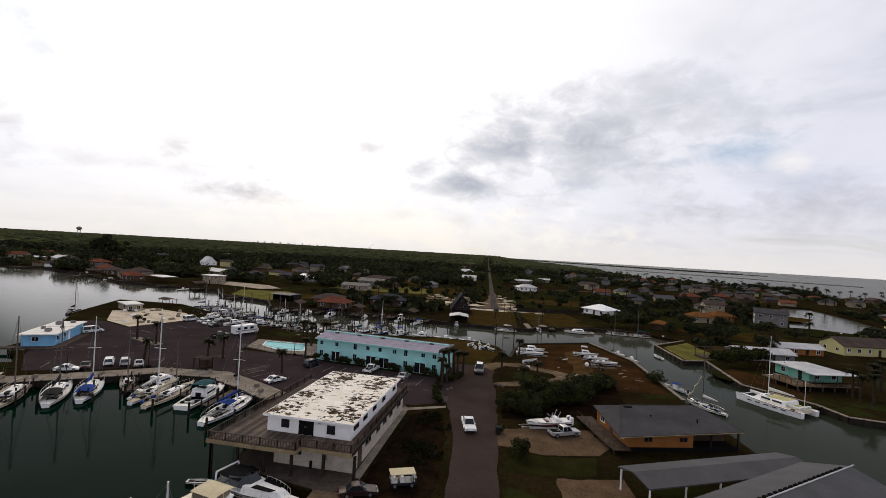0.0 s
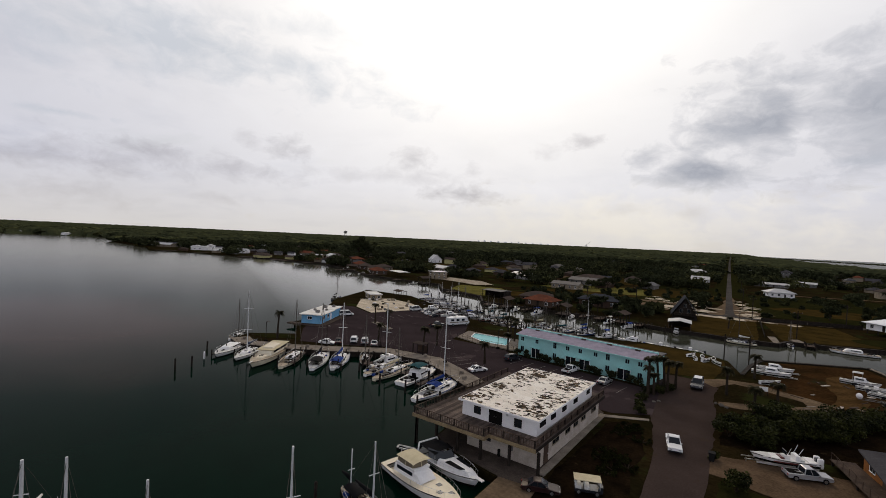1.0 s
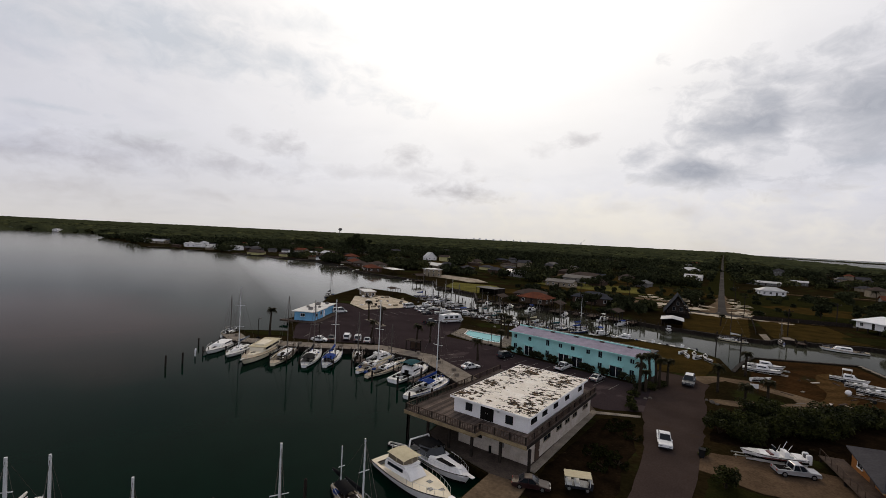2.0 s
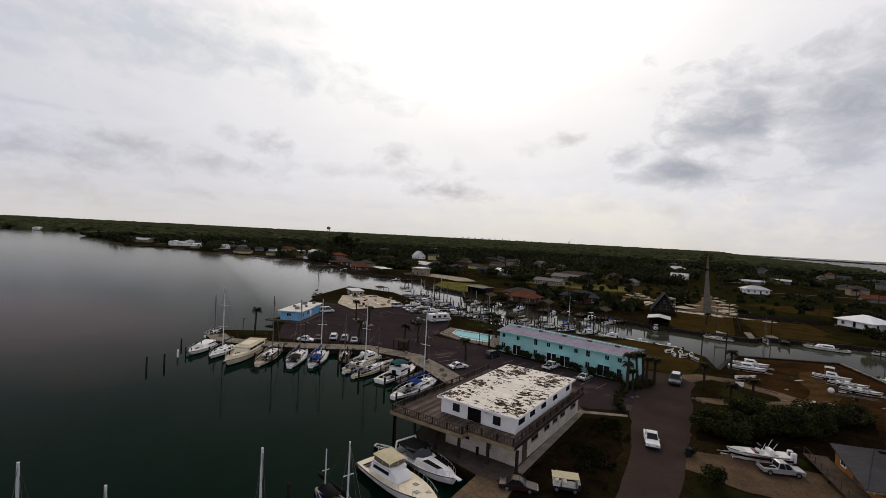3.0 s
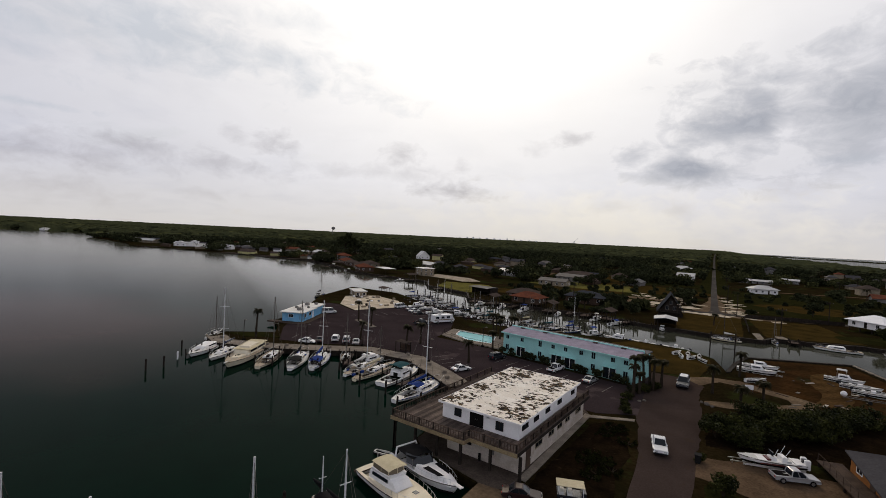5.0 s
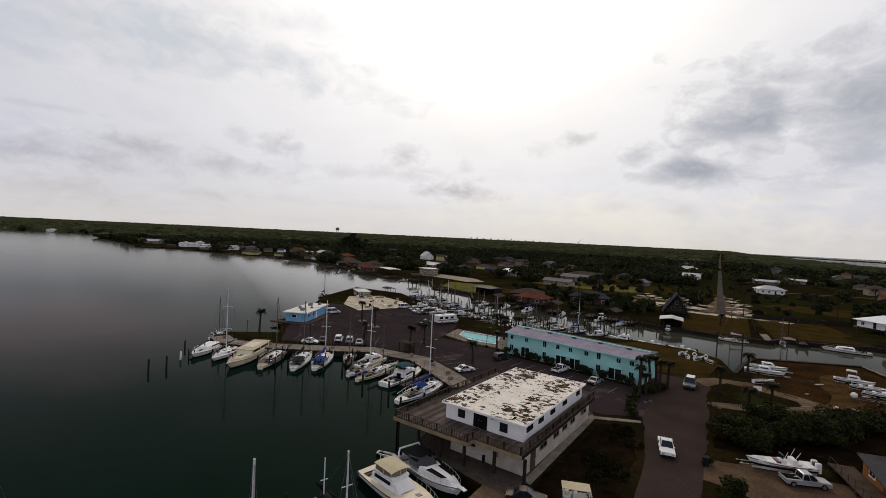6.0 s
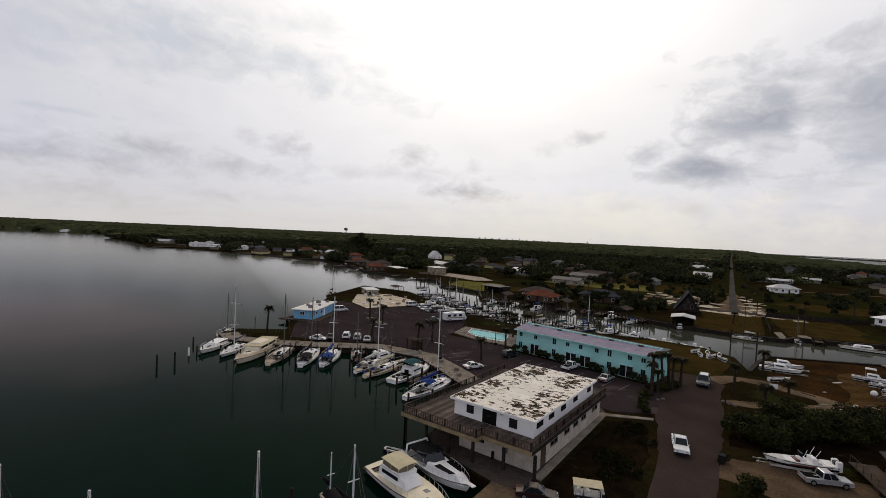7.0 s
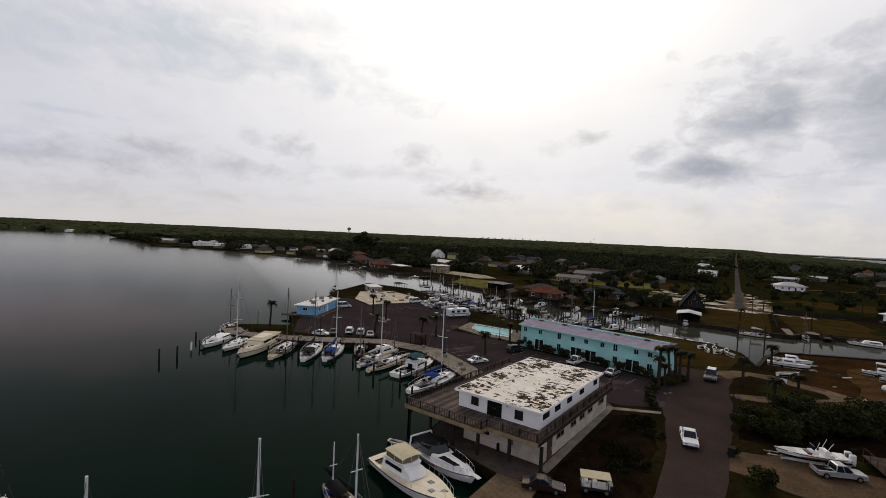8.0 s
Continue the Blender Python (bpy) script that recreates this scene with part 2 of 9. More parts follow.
    chop.inputs[3].default_value, chop.inputs[4].default_value = rough, 0.12
    ln.new(wind.outputs[0], chop.inputs[0])
    rougher = nt.new("ShaderNodeMath")
    rougher.operation = "MULTIPLY_ADD"
    rougher.inputs[1].default_value = 0.15
    ln.new(far_east.outputs[0], rougher.inputs[0])
    ln.new(chop.outputs[0], rougher.inputs[2])
    ln.new(rougher.outputs[0], nt["Principled BSDF"].inputs["Roughness"])
    return m


M = dict(
    ground=mat("dry_grass_and_soil", (0.0118, 0.0098, 0.0041), (0.0215, 0.0146, 0.0063), rough=0.95, scale=0.11, fine=1.8, var=0.4, bump=0.5, stain=((0.021, 0.024, 0.0072), 0.55, 0.06), spec=0.1),
    lawn=mat("dry_lawn", (0.052, 0.033, 0.0095), (0.028, 0.020, 0.0065), rough=0.95, scale=0.2, fine=3.0, var=0.35, bump=0.4, spec=0.1),
    pointlawn=mat("yellow_green_lawn", (0.150, 0.132, 0.036), (0.090, 0.084, 0.026), rough=0.95, scale=0.2, fine=3.0, var=0.35, bump=0.4),
    greenlawn=mat("green_lawn", (0.0132, 0.0144, 0.0048), (0.0216, 0.0204, 0.0063), rough=0.95, scale=0.3, fine=4.0, var=0.35, bump=0.4, spec=0.1),
    dirt=mat("brown_dirt", (0.04854, 0.02362, 0.009184), (0.0223, 0.01279, 0.005576), rough=0.95, scale=0.16, fine=1.5, var=0.35, bump=0.4, stain=((0.025, 0.022, 0.010), 0.60, 0.12), spec=0.1),
    sand=mat("pale_sand", (0.164, 0.1181, 0.07544), (0.09184, 0.06429, 0.04198), rough=0.95, scale=0.25, fine=2.5, var=0.3, bump=0.3, spec=0.1),
    shell=mat("pale_crushed_shell", (0.44, 0.38, 0.30), (0.27, 0.225, 0.17), rough=0.95, scale=0.3, fine=2.5, var=0.3, bump=0.3),
    yardshell=mat("pale_shell_yard", (0.62, 0.54, 0.42), (0.42, 0.35, 0.26), rough=0.95, scale=0.3, fine=2.5, var=0.3, bump=0.3),
    rock=mat("weathered_rock", (0.16, 0.14, 0.12), (0.10, 0.088, 0.076), rough=0.95, scale=2.0, fine=9.0, var=0.3, bump=0.4),
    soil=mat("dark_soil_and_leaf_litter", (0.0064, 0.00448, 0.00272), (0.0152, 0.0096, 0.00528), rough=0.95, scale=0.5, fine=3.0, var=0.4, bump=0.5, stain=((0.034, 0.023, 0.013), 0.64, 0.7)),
    # Stained brown paving, deepened further for the shade below the raised deck.
    paver=mat("stained_paving_deck_shade", (0.084, 0.0664, 0.0544), (0.056, 0.044, 0.0368), rough=0.9, scale=0.6, fine=6.0, var=0.25, bump=0.25),
    trail=mat("tan_worn_trail", (0.084, 0.048, 0.0192), (0.048, 0.028, 0.0116), rough=0.95, scale=0.4, fine=2.0, var=0.4, bump=0.3),
    drive=mat("brown_gravel_drive", (0.1181, 0.07872, 0.04986), (0.07872, 0.05248, 0.0328), rough=0.95, scale=0.4, fine=4.0, var=0.3, bump=0.3),
    asphalt=mat("asphalt", (0.0345, 0.0255, 0.0272), (0.0430, 0.0325, 0.0340), rough=0.92, scale=0.15, fine=6.0, var=0.2, bump=0.2, spec=0.2, stain=((0.070, 0.053, 0.053), 0.58, 0.12)),
    roadway=mat("worn_road_asphalt", (0.05642, 0.04067, 0.03542), (0.0433, 0.03149, 0.02755), rough=0.92, scale=0.2, fine=5.0, var=0.2, bump=0.2, stain=((0.050, 0.035, 0.028), 0.60, 0.22)),
    farroad=mat("pale_worn_road", (0.080, 0.073, 0.067), (0.058, 0.053, 0.049), rough=0.95, scale=0.1, fine=2.0, var=0.3, spec=0.08, stain=((0.16, 0.142, 0.12), 0.60, 0.05)),
    paint=mat("road_paint", (0.24, 0.22, 0.20), rough=0.8, fine=9, var=0.4),
    concrete=mat("stained_concrete", (0.27, 0.232, 0.19), (0.175, 0.15, 0.124), rough=0.9, scale=0.5, fine=6.0, var=0.2, bump=0.25, spec=0.2),
    wood=mat("weathered_planks", (0.08528, 0.05904, 0.04461), (0.04592, 0.03214, 0.02558), rough=0.85, scale=0.8, fine=9.0, var=0.3, bump=0.3),
    darkwood=mat("dark_timber", (0.03247, 0.02526, 0.0202), (0.01804, 0.01443, 0.01227), rough=0.85, scale=1.5, fine=12.0, var=0.3, bump=0.3),
    palewood=mat("pale_timber_rim", (0.30, 0.23, 0.13), (0.20, 0.15, 0.09), rough=0.8, scale=0.7, fine=9.0, var=0.25),
    white=mat("white_painted_wall", (0.90, 0.88, 0.87), (0.82, 0.80, 0.79), rough=0.75, scale=0.5, fine=7.0, var=0.06, bump=0.1),
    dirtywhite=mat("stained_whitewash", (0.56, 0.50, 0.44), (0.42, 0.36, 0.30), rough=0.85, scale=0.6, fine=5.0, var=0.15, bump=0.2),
    peel=mat("white_roof_coating", (0.82, 0.80, 0.76), (0.72, 0.69, 0.63), rough=0.85, scale=0.7, fine=5.0, var=0.1, bump=0.3),
    turquoise=mat("turquoise_stucco", (0.36, 0.68, 0.66), (0.31, 0.60, 0.58), rough=0.8, scale=0.4, fine=8.0, var=0.08, bump=0.15),
    purple=mat("grey_violet_shingles", (0.33, 0.295, 0.36), (0.25, 0.225, 0.28), rough=0.85, scale=0.6, fine=6.0, var=0.15, bump=0.3),
    skyblue=mat("sky_blue_boards", (0.20, 0.46, 0.70), (0.16, 0.38, 0.58), rough=0.7, scale=0.6, fine=8.0, var=0.08),
    gelcoat=mat("white_gelcoat", (0.86, 0.85, 0.84), (0.78, 0.76, 0.74), rough=0.42, scale=0.7, fine=6.0, var=0.05, bump=0, local=True),
    cream=mat("cream_gelcoat", (0.74, 0.66, 0.50), (0.66, 0.58, 0.43), rough=0.5, scale=0.7, fine=6.0, var=0.05, bump=0, local=True),
    decktan=mat("tan_boat_deck", (0.46, 0.38, 0.28), (0.36, 0.30, 0.22), rough=0.6, scale=0.9, fine=7.0, var=0.12, local=True),
    deckwhite=mat("white_boat_deck", (0.66, 0.65, 0.62), (0.56, 0.55, 0.52), rough=0.5, scale=0.9, fine=7.0, var=0.08, local=True),
    hullblue=mat("dark_blue_hull", (0.02, 0.035, 0.075), rough=0.25, var=0.2, local=True),
    hullred=mat("oxblood_hull", (0.13, 0.025, 0.02), rough=0.4, var=0.2, local=True),
    bluecanvas=mat("blue_canvas", (0.018, 0.055, 0.24), (0.012, 0.035, 0.16), rough=0.85, scale=2, fine=14, var=0.15, bump=0.3),
    tealcanvas=mat("dark_teal_canvas", (0.015, 0.075, 0.085), (0.010, 0.05, 0.06), rough=0.85, scale=2, fine=14, var=0.15, bump=0.3),
    blackcanvas=mat("black_canvas", (0.004, 0.004, 0.005), (0.007, 0.007, 0.008), rough=0.8, scale=2, fine=14, var=0.2, bump=0.3),
    creamcanvas=mat("cream_canvas", (0.60, 0.53, 0.36), (0.52, 0.45, 0.30), rough=0.85, scale=1.5, fine=14, var=0.1, bump=0.3),
    alu=mat("mast_aluminium", (0.74, 0.74, 0.74), rough=0.45, metal=0.15, var=0.1, bump=0),
    darkalu=mat("dark_mast", (0.10, 0.085, 0.07), rough=0.55, var=0.2, bump=0),
    steel=mat("stainless_rail", (0.6, 0.6, 0.6), rough=0.3, metal=1.0, var=0.05, bump=0),
    glass=glass_mat("dark_window_glass", (0.012, 0.016, 0.020)),
    vinyl=glass_mat("smoky_clear_vinyl", (0.16, 0.13, 0.09), 0.2),
    dark=mat("dark_interior", (0.012, 0.011, 0.010), rough=0.9, var=0.2, bump=0),
    rubber=mat("tyre_rubber", (0.018, 0.018, 0.018), rough=0.85, var=0.2),
    chrome=mat("wheel_metal", (0.45, 0.45, 0.46), rough=0.35, metal=0.9, var=0.1, bump=0),
    carwhite=mat("white_car_paint", (0.75, 0.75, 0.75), rough=0.25, var=0.03, bump=0, local=True),
    carsilver=mat("silver_car_paint", (0.42, 0.42, 0.43), rough=0.3, metal=0.3, var=0.05, bump=0, local=True),
    cardark=mat("dark_car_paint", (0.02, 0.022, 0.028), rough=0.25, var=0.1, bump=0, local=True),
    # Red taken almost to black for the shade beside the golf cart.
    carred=mat("shaded_dark_red_paint", (0.022, 0.006, 0.006), rough=0.4, var=0.1, bump=0, local=True),
    lampred=mat("tail_lamp_red", (0.4, 0.02, 0.02), rough=0.3, var=0.1, bump=0),
    lampclear=mat("headlamp_lens", (0.30, 0.30, 0.30), rough=0.3, var=0.05, bump=0),
    shingle=mat("grey_shingles", (0.07069, 0.06769, 0.07189), (0.05391, 0.05152, 0.05511), rough=0.9, scale=0.35, fine=5.0, var=0.15, bump=0.4, stain=((0.08, 0.078, 0.08), 0.66, 0.5)),
    shinglered=mat("rust_red_roof", (0.17, 0.060, 0.035), (0.11, 0.045, 0.03), rough=0.9, scale=0.35, fine=5.0, var=0.2, bump=0.4),
    shinglebrown=mat("brown_roof", (0.085, 0.065, 0.055), (0.06, 0.048, 0.042), rough=0.9, scale=0.35, fine=5.0, var=0.2, bump=0.4),
    orangeroof=mat("orange_roof", (0.18, 0.078, 0.027), (0.132, 0.06, 0.024), rough=0.9, scale=0.35, fine=5.0, var=0.2, bump=0.4),
    metalroof=mat("pale_metal_roof", (0.48, 0.48, 0.48), (0.38, 0.38, 0.39), rough=0.5, metal=0.2, scale=0.4, fine=5.0, var=0.08, bump=0.1),
    greyroof=mat("grey_metal_roof", (0.08096, 0.07886, 0.08312), (0.06181, 0.05967, 0.0631), rough=0.6, metal=0.1, scale=0.3, fine=5.0, var=0.12, bump=0.2),
    whiteroof=mat("white_metal_roof", (0.86, 0.87, 0.90), (0.76, 0.77, 0.80), rough=0.45, scale=0.4, fine=5.0, var=0.06, bump=0.1),
    shingledark=mat("dark_grey_shingles", (0.055, 0.058, 0.066), (0.038, 0.040, 0.046), rough=0.9, scale=0.35, fine=5.0, var=0.2, bump=0.4),
    orangewall=mat("orange_boards", (0.315, 0.1275, 0.0375), (0.2475, 0.0975, 0.03), rough=0.75, scale=0.7, fine=8.0, var=0.12),
    yellowwall=mat("pale_yellow_wall", (0.52, 0.47, 0.22), (0.44, 0.40, 0.2), rough=0.8, scale=0.5, fine=8, var=0.08),
    tealwall=mat("sea_green_wall", (0.17, 0.42, 0.33), (0.14, 0.35, 0.28), rough=0.8, scale=0.5, fine=8, var=0.08),
    greywall=mat("grey_siding", (0.20, 0.19, 0.18), (0.15, 0.142, 0.135), rough=0.8, scale=0.5, fine=8, var=0.1),
    beige=mat("beige_siding", (0.29, 0.24, 0.17), (0.22, 0.18, 0.13), rough=0.8, scale=0.5, fine=8, var=0.1),
    brownwall=mat("dark_brown_siding", (0.085, 0.055, 0.038), (0.06, 0.04, 0.03), rough=0.8, scale=0.5, fine=8, var=0.15),
    leaf=mat("shrub_leaves", (0.040, 0.043, 0.0100), (0.0096, 0.0130, 0.0038), rough=0.75, scale=0.5, fine=3.0, var=0.4, bump=0, island=True, spec=0.2),
    weed=mat("low_weeds", (0.0176, 0.0192, 0.0064), (0.0096, 0.0112, 0.004), rough=0.95, scale=0.5, fine=3.0, var=0.4, bump=0, island=True),
    leafgreen=mat("scrub_leaves", (0.070, 0.071, 0.028), (0.044, 0.048, 0.021), rough=0.95, scale=0.02, fine=0.3, var=0.4, bump=0, island=True),
    leafdark=mat("oak_leaves", (0.044, 0.048, 0.023), (0.024, 0.028, 0.015), rough=0.95, scale=0.03, fine=0.3, var=0.35, bump=0, island=True),
    frond=mat("palm_fronds", (0.019, 0.023, 0.0085), (0.036, 0.028, 0.012), rough=0.7, scale=1.0, fine=4.0, var=0.3, bump=0, island=True, spec=0.2),
    bark=mat("palm_bark", (0.045, 0.0348, 0.0252), (0.03, 0.0228, 0.0168), rough=0.95, scale=2.0, fine=12.0, var=0.3, bump=0.5),
    pool=mat("pool_water_over_pale_tiles", (0.20, 0.58, 0.60), (0.16, 0.50, 0.53), rough=0.3, scale=0.5, fine=3, var=0.08, bump=0.05, spec=0.05),
    # Near white, standing for distance haze over the far towers and crane.
    haze=mat("far_haze_white", (0.85, 0.86, 0.88), rough=0.9, scale=0.01, fine=0.1, var=0.05, bump=0),
    water=water_mat("harbour_water", (0.0002, 0.0086, 0.0046), (0.0006, 0.0094, 0.0052), 1.6, 0.12, 0.06),
)


def peeled_roof():
    """White roof coating torn away in ragged rows, down to brown membrane."""
    m = mat("peeling_white_roof_coating", (0.88, 0.83, 0.75), (0.77, 0.70, 0.60), rough=0.85, scale=0.7, fine=5.0, var=0.1, bump=0.0, local=True)
    nt, ln = m.node_tree.nodes, m.node_tree.links
    bsdf = nt["Principled BSDF"]
    base = bsdf.inputs["Base Color"].links[0].from_socket
    place = nt.new("ShaderNodeTexCoord").outputs["Object"]
    stretch = nt.new("ShaderNodeMapping")
    stretch.inputs["Scale"].default_value = (0.85, 1.25, 1.0)
    stretch.inputs["Rotation"].default_value = (0, 0, radians(-12))
    ln.new(place, stretch.inputs[0])
    torn, zone, brown = nt.new("ShaderNodeTexNoise"), nt.new("ShaderNodeTexNoise"), nt.new("ShaderNodeTexNoise")
    ln.new(stretch.outputs[0], torn.inputs["Vector"])
    ln.new(place, zone.inputs["Vector"])
    ln.new(place, brown.inputs["Vector"])
    torn.inputs["Scale"].default_value, torn.inputs["Detail"].default_value, torn.inputs["Roughness"].default_value, torn.inputs["Distortion"].default_value = 1.5, 7, 0.62, 0.5
    zone.inputs["Scale"].default_value, zone.inputs["Detail"].default_value = 0.22, 2
    brown.inputs["Scale"].default_value, brown.inputs["Detail"].default_value = 1.6, 4
    # two long worn bands with a sounder strip between them
    axes, span, band, base_wear = nt.new("ShaderNodeSeparateXYZ"), nt.new("ShaderNodeMath"), nt.new("ShaderNodeMapRange"), nt.new("ShaderNodeMath")
    ln.new(place, axes.inputs[0])
    span.operation = "ABSOLUTE"
    ln.new(axes.outputs[0], span.inputs[0])
    band.inputs[1].default_value, band.inputs[2].default_value, band.inputs[3].default_value, band.inputs[4].default_value = 0.3, 2.0, -0.06, 0.03
    ln.new(span.outputs[0], band.inputs[0])
    base_wear.operation = "ADD"
    ln.new(band.outputs[0], base_wear.inputs[0])
    ln.new(torn.outputs[0], base_wear.inputs[1])
    add = nt.new("ShaderNodeMath")
    add.operation = "MULTIPLY_ADD"
    add.inputs[1].default_value = 0.45
    ln.new(zone.outputs[0], add.inputs[0])
    ln.new(base_wear.outputs[0], add.inputs[2])
    cut = nt.new("ShaderNodeMapRange")
    cut.inputs[1].default_value, cut.inputs[2].default_value = 0.760, 0.785
    ln.new(add.outputs[0], cut.inputs[0])
    under = nt.new("ShaderNodeMix")
    under.data_type = "RGBA"
    under.inputs[6].default_value, under.inputs[7].default_value = (0.010, 0.008, 0.006, 1), (0.14, 0.088, 0.042, 1)
    wide = nt.new("ShaderNodeMapRange")
    wide.inputs[1].default_value, wide.inputs[2].default_value = 0.42, 0.66
    ln.new(brown.outputs[0], wide.inputs[0])
    ln.new(wide.outputs[0], under.inputs[0])
    over = nt.new("ShaderNodeMix")
    over.data_type = "RGBA"
    ln.new(cut.outputs[0], over.inputs[0])
    ln.new(base, over.inputs[6])
    ln.new(under.outputs[2], over.inputs[7])
    ln.new(over.outputs[2], bsdf.inputs["Base Color"])
    lip = nt.new("ShaderNodeBump")
    lip.invert = True
    lip.inputs["Strength"].default_value, lip.inputs["Distance"].default_value = 0.6, 0.04
    ln.new(cut.outputs[0], lip.inputs["Height"])
    ln.new(lip.outputs[0], bsdf.inputs["Normal"])
    return m


M["roofwhite"] = peeled_roof()


# ---- mesh helpers ----
def box(bm, x0, x1, y0, y1, z0, z1):
    v = [bm.verts.new(p) for p in ((x0, y0, z0), (x1, y0, z0), (x1, y1, z0), (x0, y1, z0), (x0, y0, z1), (x1, y0, z1), (x1, y1, z1), (x0, y1, z1))]
    for f in ((3, 2, 1, 0), (4, 5, 6, 7), (0, 1, 5, 4), (1, 2, 6, 5), (2, 3, 7, 6), (3, 0, 4, 7)):
        bm.faces.new([v[i] for i in f])
    return v


def tube(bm, p, q, r0, r1=None, n=8):
    """A tapered round bar from p to q."""
    p, q = Vector(p), Vector(q)
    r1 = r0 if r1 is None else r1
    d = (q - p).normalized()
    side = d.cross(Vector((0, 0, 1)) if abs(d.z) < 0.9 else Vector((1, 0, 0))).normalized()
    rise = d.cross(side)
    rings = [[bm.verts.new(c + (side * math.cos(a) + rise * math.sin(a)) * r) for a in (2 * math.pi * i / n for i in range(n))] for c, r in ((p, r0), (q, r1))]
    for i in range(n):
        bm.faces.new((rings[0][i], rings[1][i], rings[1][(i + 1) % n], rings[0][(i + 1) % n]))
    bm.faces.new(rings[0])
    bm.faces.new(rings[1][::-1])


def loft(bm, sections, caps=True):
    """Skin closed rings of equal length."""
    rings = [[bm.verts.new(p) for p in s] for s in sections]
    n = len(rings[0])
    for a, b in zip(rings, rings[1:]):
        for i in range(n):
            bm.faces.new((a[i], a[(i + 1) % n], b[(i + 1) % n], b[i]))
    if caps:
        bm.faces.new(rings[0][::-1])
        bm.faces.new(rings[-1])


def strip(bm, rows):
    """A sheet from rows of points."""
    vs = [[bm.verts.new(p) for p in r] for r in rows]
    for a, b in zip(vs, vs[1:]):
        for i in range(len(a) - 1):
            bm.faces.new((a[i], a[i + 1], b[i + 1], b[i]))


def prism(bm, pts, z0, z1):
    """A slab with the outline pts."""
    lo, hi = [bm.verts.new((x, y, z0)) for x, y in pts], [bm.verts.new((x, y, z1)) for x, y in pts]
    n = len(pts)
    for i in range(n):
        bm.faces.new((lo[i], lo[(i + 1) % n], hi[(i + 1) % n], hi[i]))
    bm.faces.new(hi)
    bm.faces.new(lo[::-1])


def finish(bm, name, material, smooth=False):
    bmesh.ops.remove_doubles(bm, verts=bm.verts, dist=0.0008)
    bmesh.ops.recalc_face_normals(bm, faces=bm.faces)
    me = bpy.data.meshes.new(name)
    bm.to_mesh(me)
    bm.free()
    me.materials.append(material)
    if smooth:
        me.polygons.foreach_set("use_smooth", [True] * len(me.polygons))
    return me


def part(name, bm, material, parent, label="", smooth=False):
    ob = new(name, finish(bm, name, material, smooth))
    ob.parent = parent
    if label:
        ob["label"] = label
    return ob


def thing(name, m, label, category, group=""):
    ob = new(name)
    ob.matrix_basis = m
    return tagged(ob, label, category, group)


def whole(name, bm, material, label, category, m=None, group="", kind="", smooth=False):
    ob = new(name, finish(bm, name, material, smooth))
    if m is not None:
        ob.matrix_basis = m
    return tagged(ob, label, category, group, kind)


def at(x, y, z=0.0, turn=0.0):
    return pose(x, y, z, 0, 0, turn)


def boxes(*dims):
    bm = bmesh.new()
    for d in dims:
        box(bm, *d)
    return bm


def bars(r, *pairs, n=6):
    bm = bmesh.new()
    for p, q in pairs:
        tube(bm, p, q, r, n=n)
    return bm


rng = random.Random(7)
WATER = -0.95

# ---- land and water ----
def land(name, outline, holes, material, label, z=0.0, depth=3.0):
    """Land with upright banks down into the water."""
    from_outline = [[Vector((x, y, z)) for x, y in loop] for loop in (outline, *holes)]
    flat_pts = [p for loop in from_outline for p in loop]
    me = bpy.data.meshes.new(name)
    verts = [tuple(p) for p in flat_pts] + [(p.x, p.y, z - depth) for p in flat_pts]
    n = len(flat_pts)
    faces = [tuple(t) for t in tessellate_polygon(from_outline)]
    start = 0
    for loop in from_outline:
        k = len(loop)
        faces += [(start + i, start + (i + 1) % k, n + start + (i + 1) % k, n + start + i) for i in range(k)]
        start += k
    me.from_pydata(verts, [], faces)
    bm = bmesh.new()
    bm.from_mesh(me)
    ob = whole(name, bm, material, label, "ground", kind="structure")
    bpy.data.meshes.remove(me)
    return ob


from mathutils.geometry import tessellate_polygon

bm = bmesh.new()
strip(bm, [[(x, y, WATER) for x in (-4900, -1500, -400, -100, 0, 100, 400, 1500, 4900)] for y in (-900, -200, 0, 50, 100, 200, 500, 1500, 4900)])
whole("water", bm, M["water"], "dark green calm harbour and bay water", "water", kind="structure")

QUAY = [(-34.1, 69.5), (-39.8, 73.1), (-48.3, 77.9), (-58.8, 77.0), (-67.3, 71.0), (-75.8, 65.9), (-87.4, 61.7)]
MARINA = [(42, -80), (42, 50), (38, 60), (37.6, 88.5), (38.2, 119.9), (32, 141), (11.2, 131.7), (8.7, 123.2), (7.0, 113.4), (4.5, 125.4), (-1.5, 131.3), (-14.6, 132.8),
          (-36, 128), (-52.7, 125), (-69.4, 130.4), (-101.2, 153.2), (-112, 160), (-137.7, 160.7), (-125.6, 129.1), (-110, 108), (-101, 94), (-99.5, 87), (-92, 82), (-87, 77), (-95.5, 69.9),
          (-93, 63.8)] + QUAY[::-1] + [(-32, 66), (-28.2, 57), (-27.2, 49.6), (-24.5, 47.2), (-16.4, 45.0), (-16.6, 38.5), (-16.6, -80)]
land("ground_marina", MARINA, [], M["ground"], "dry brown grass and soil of the marina land")
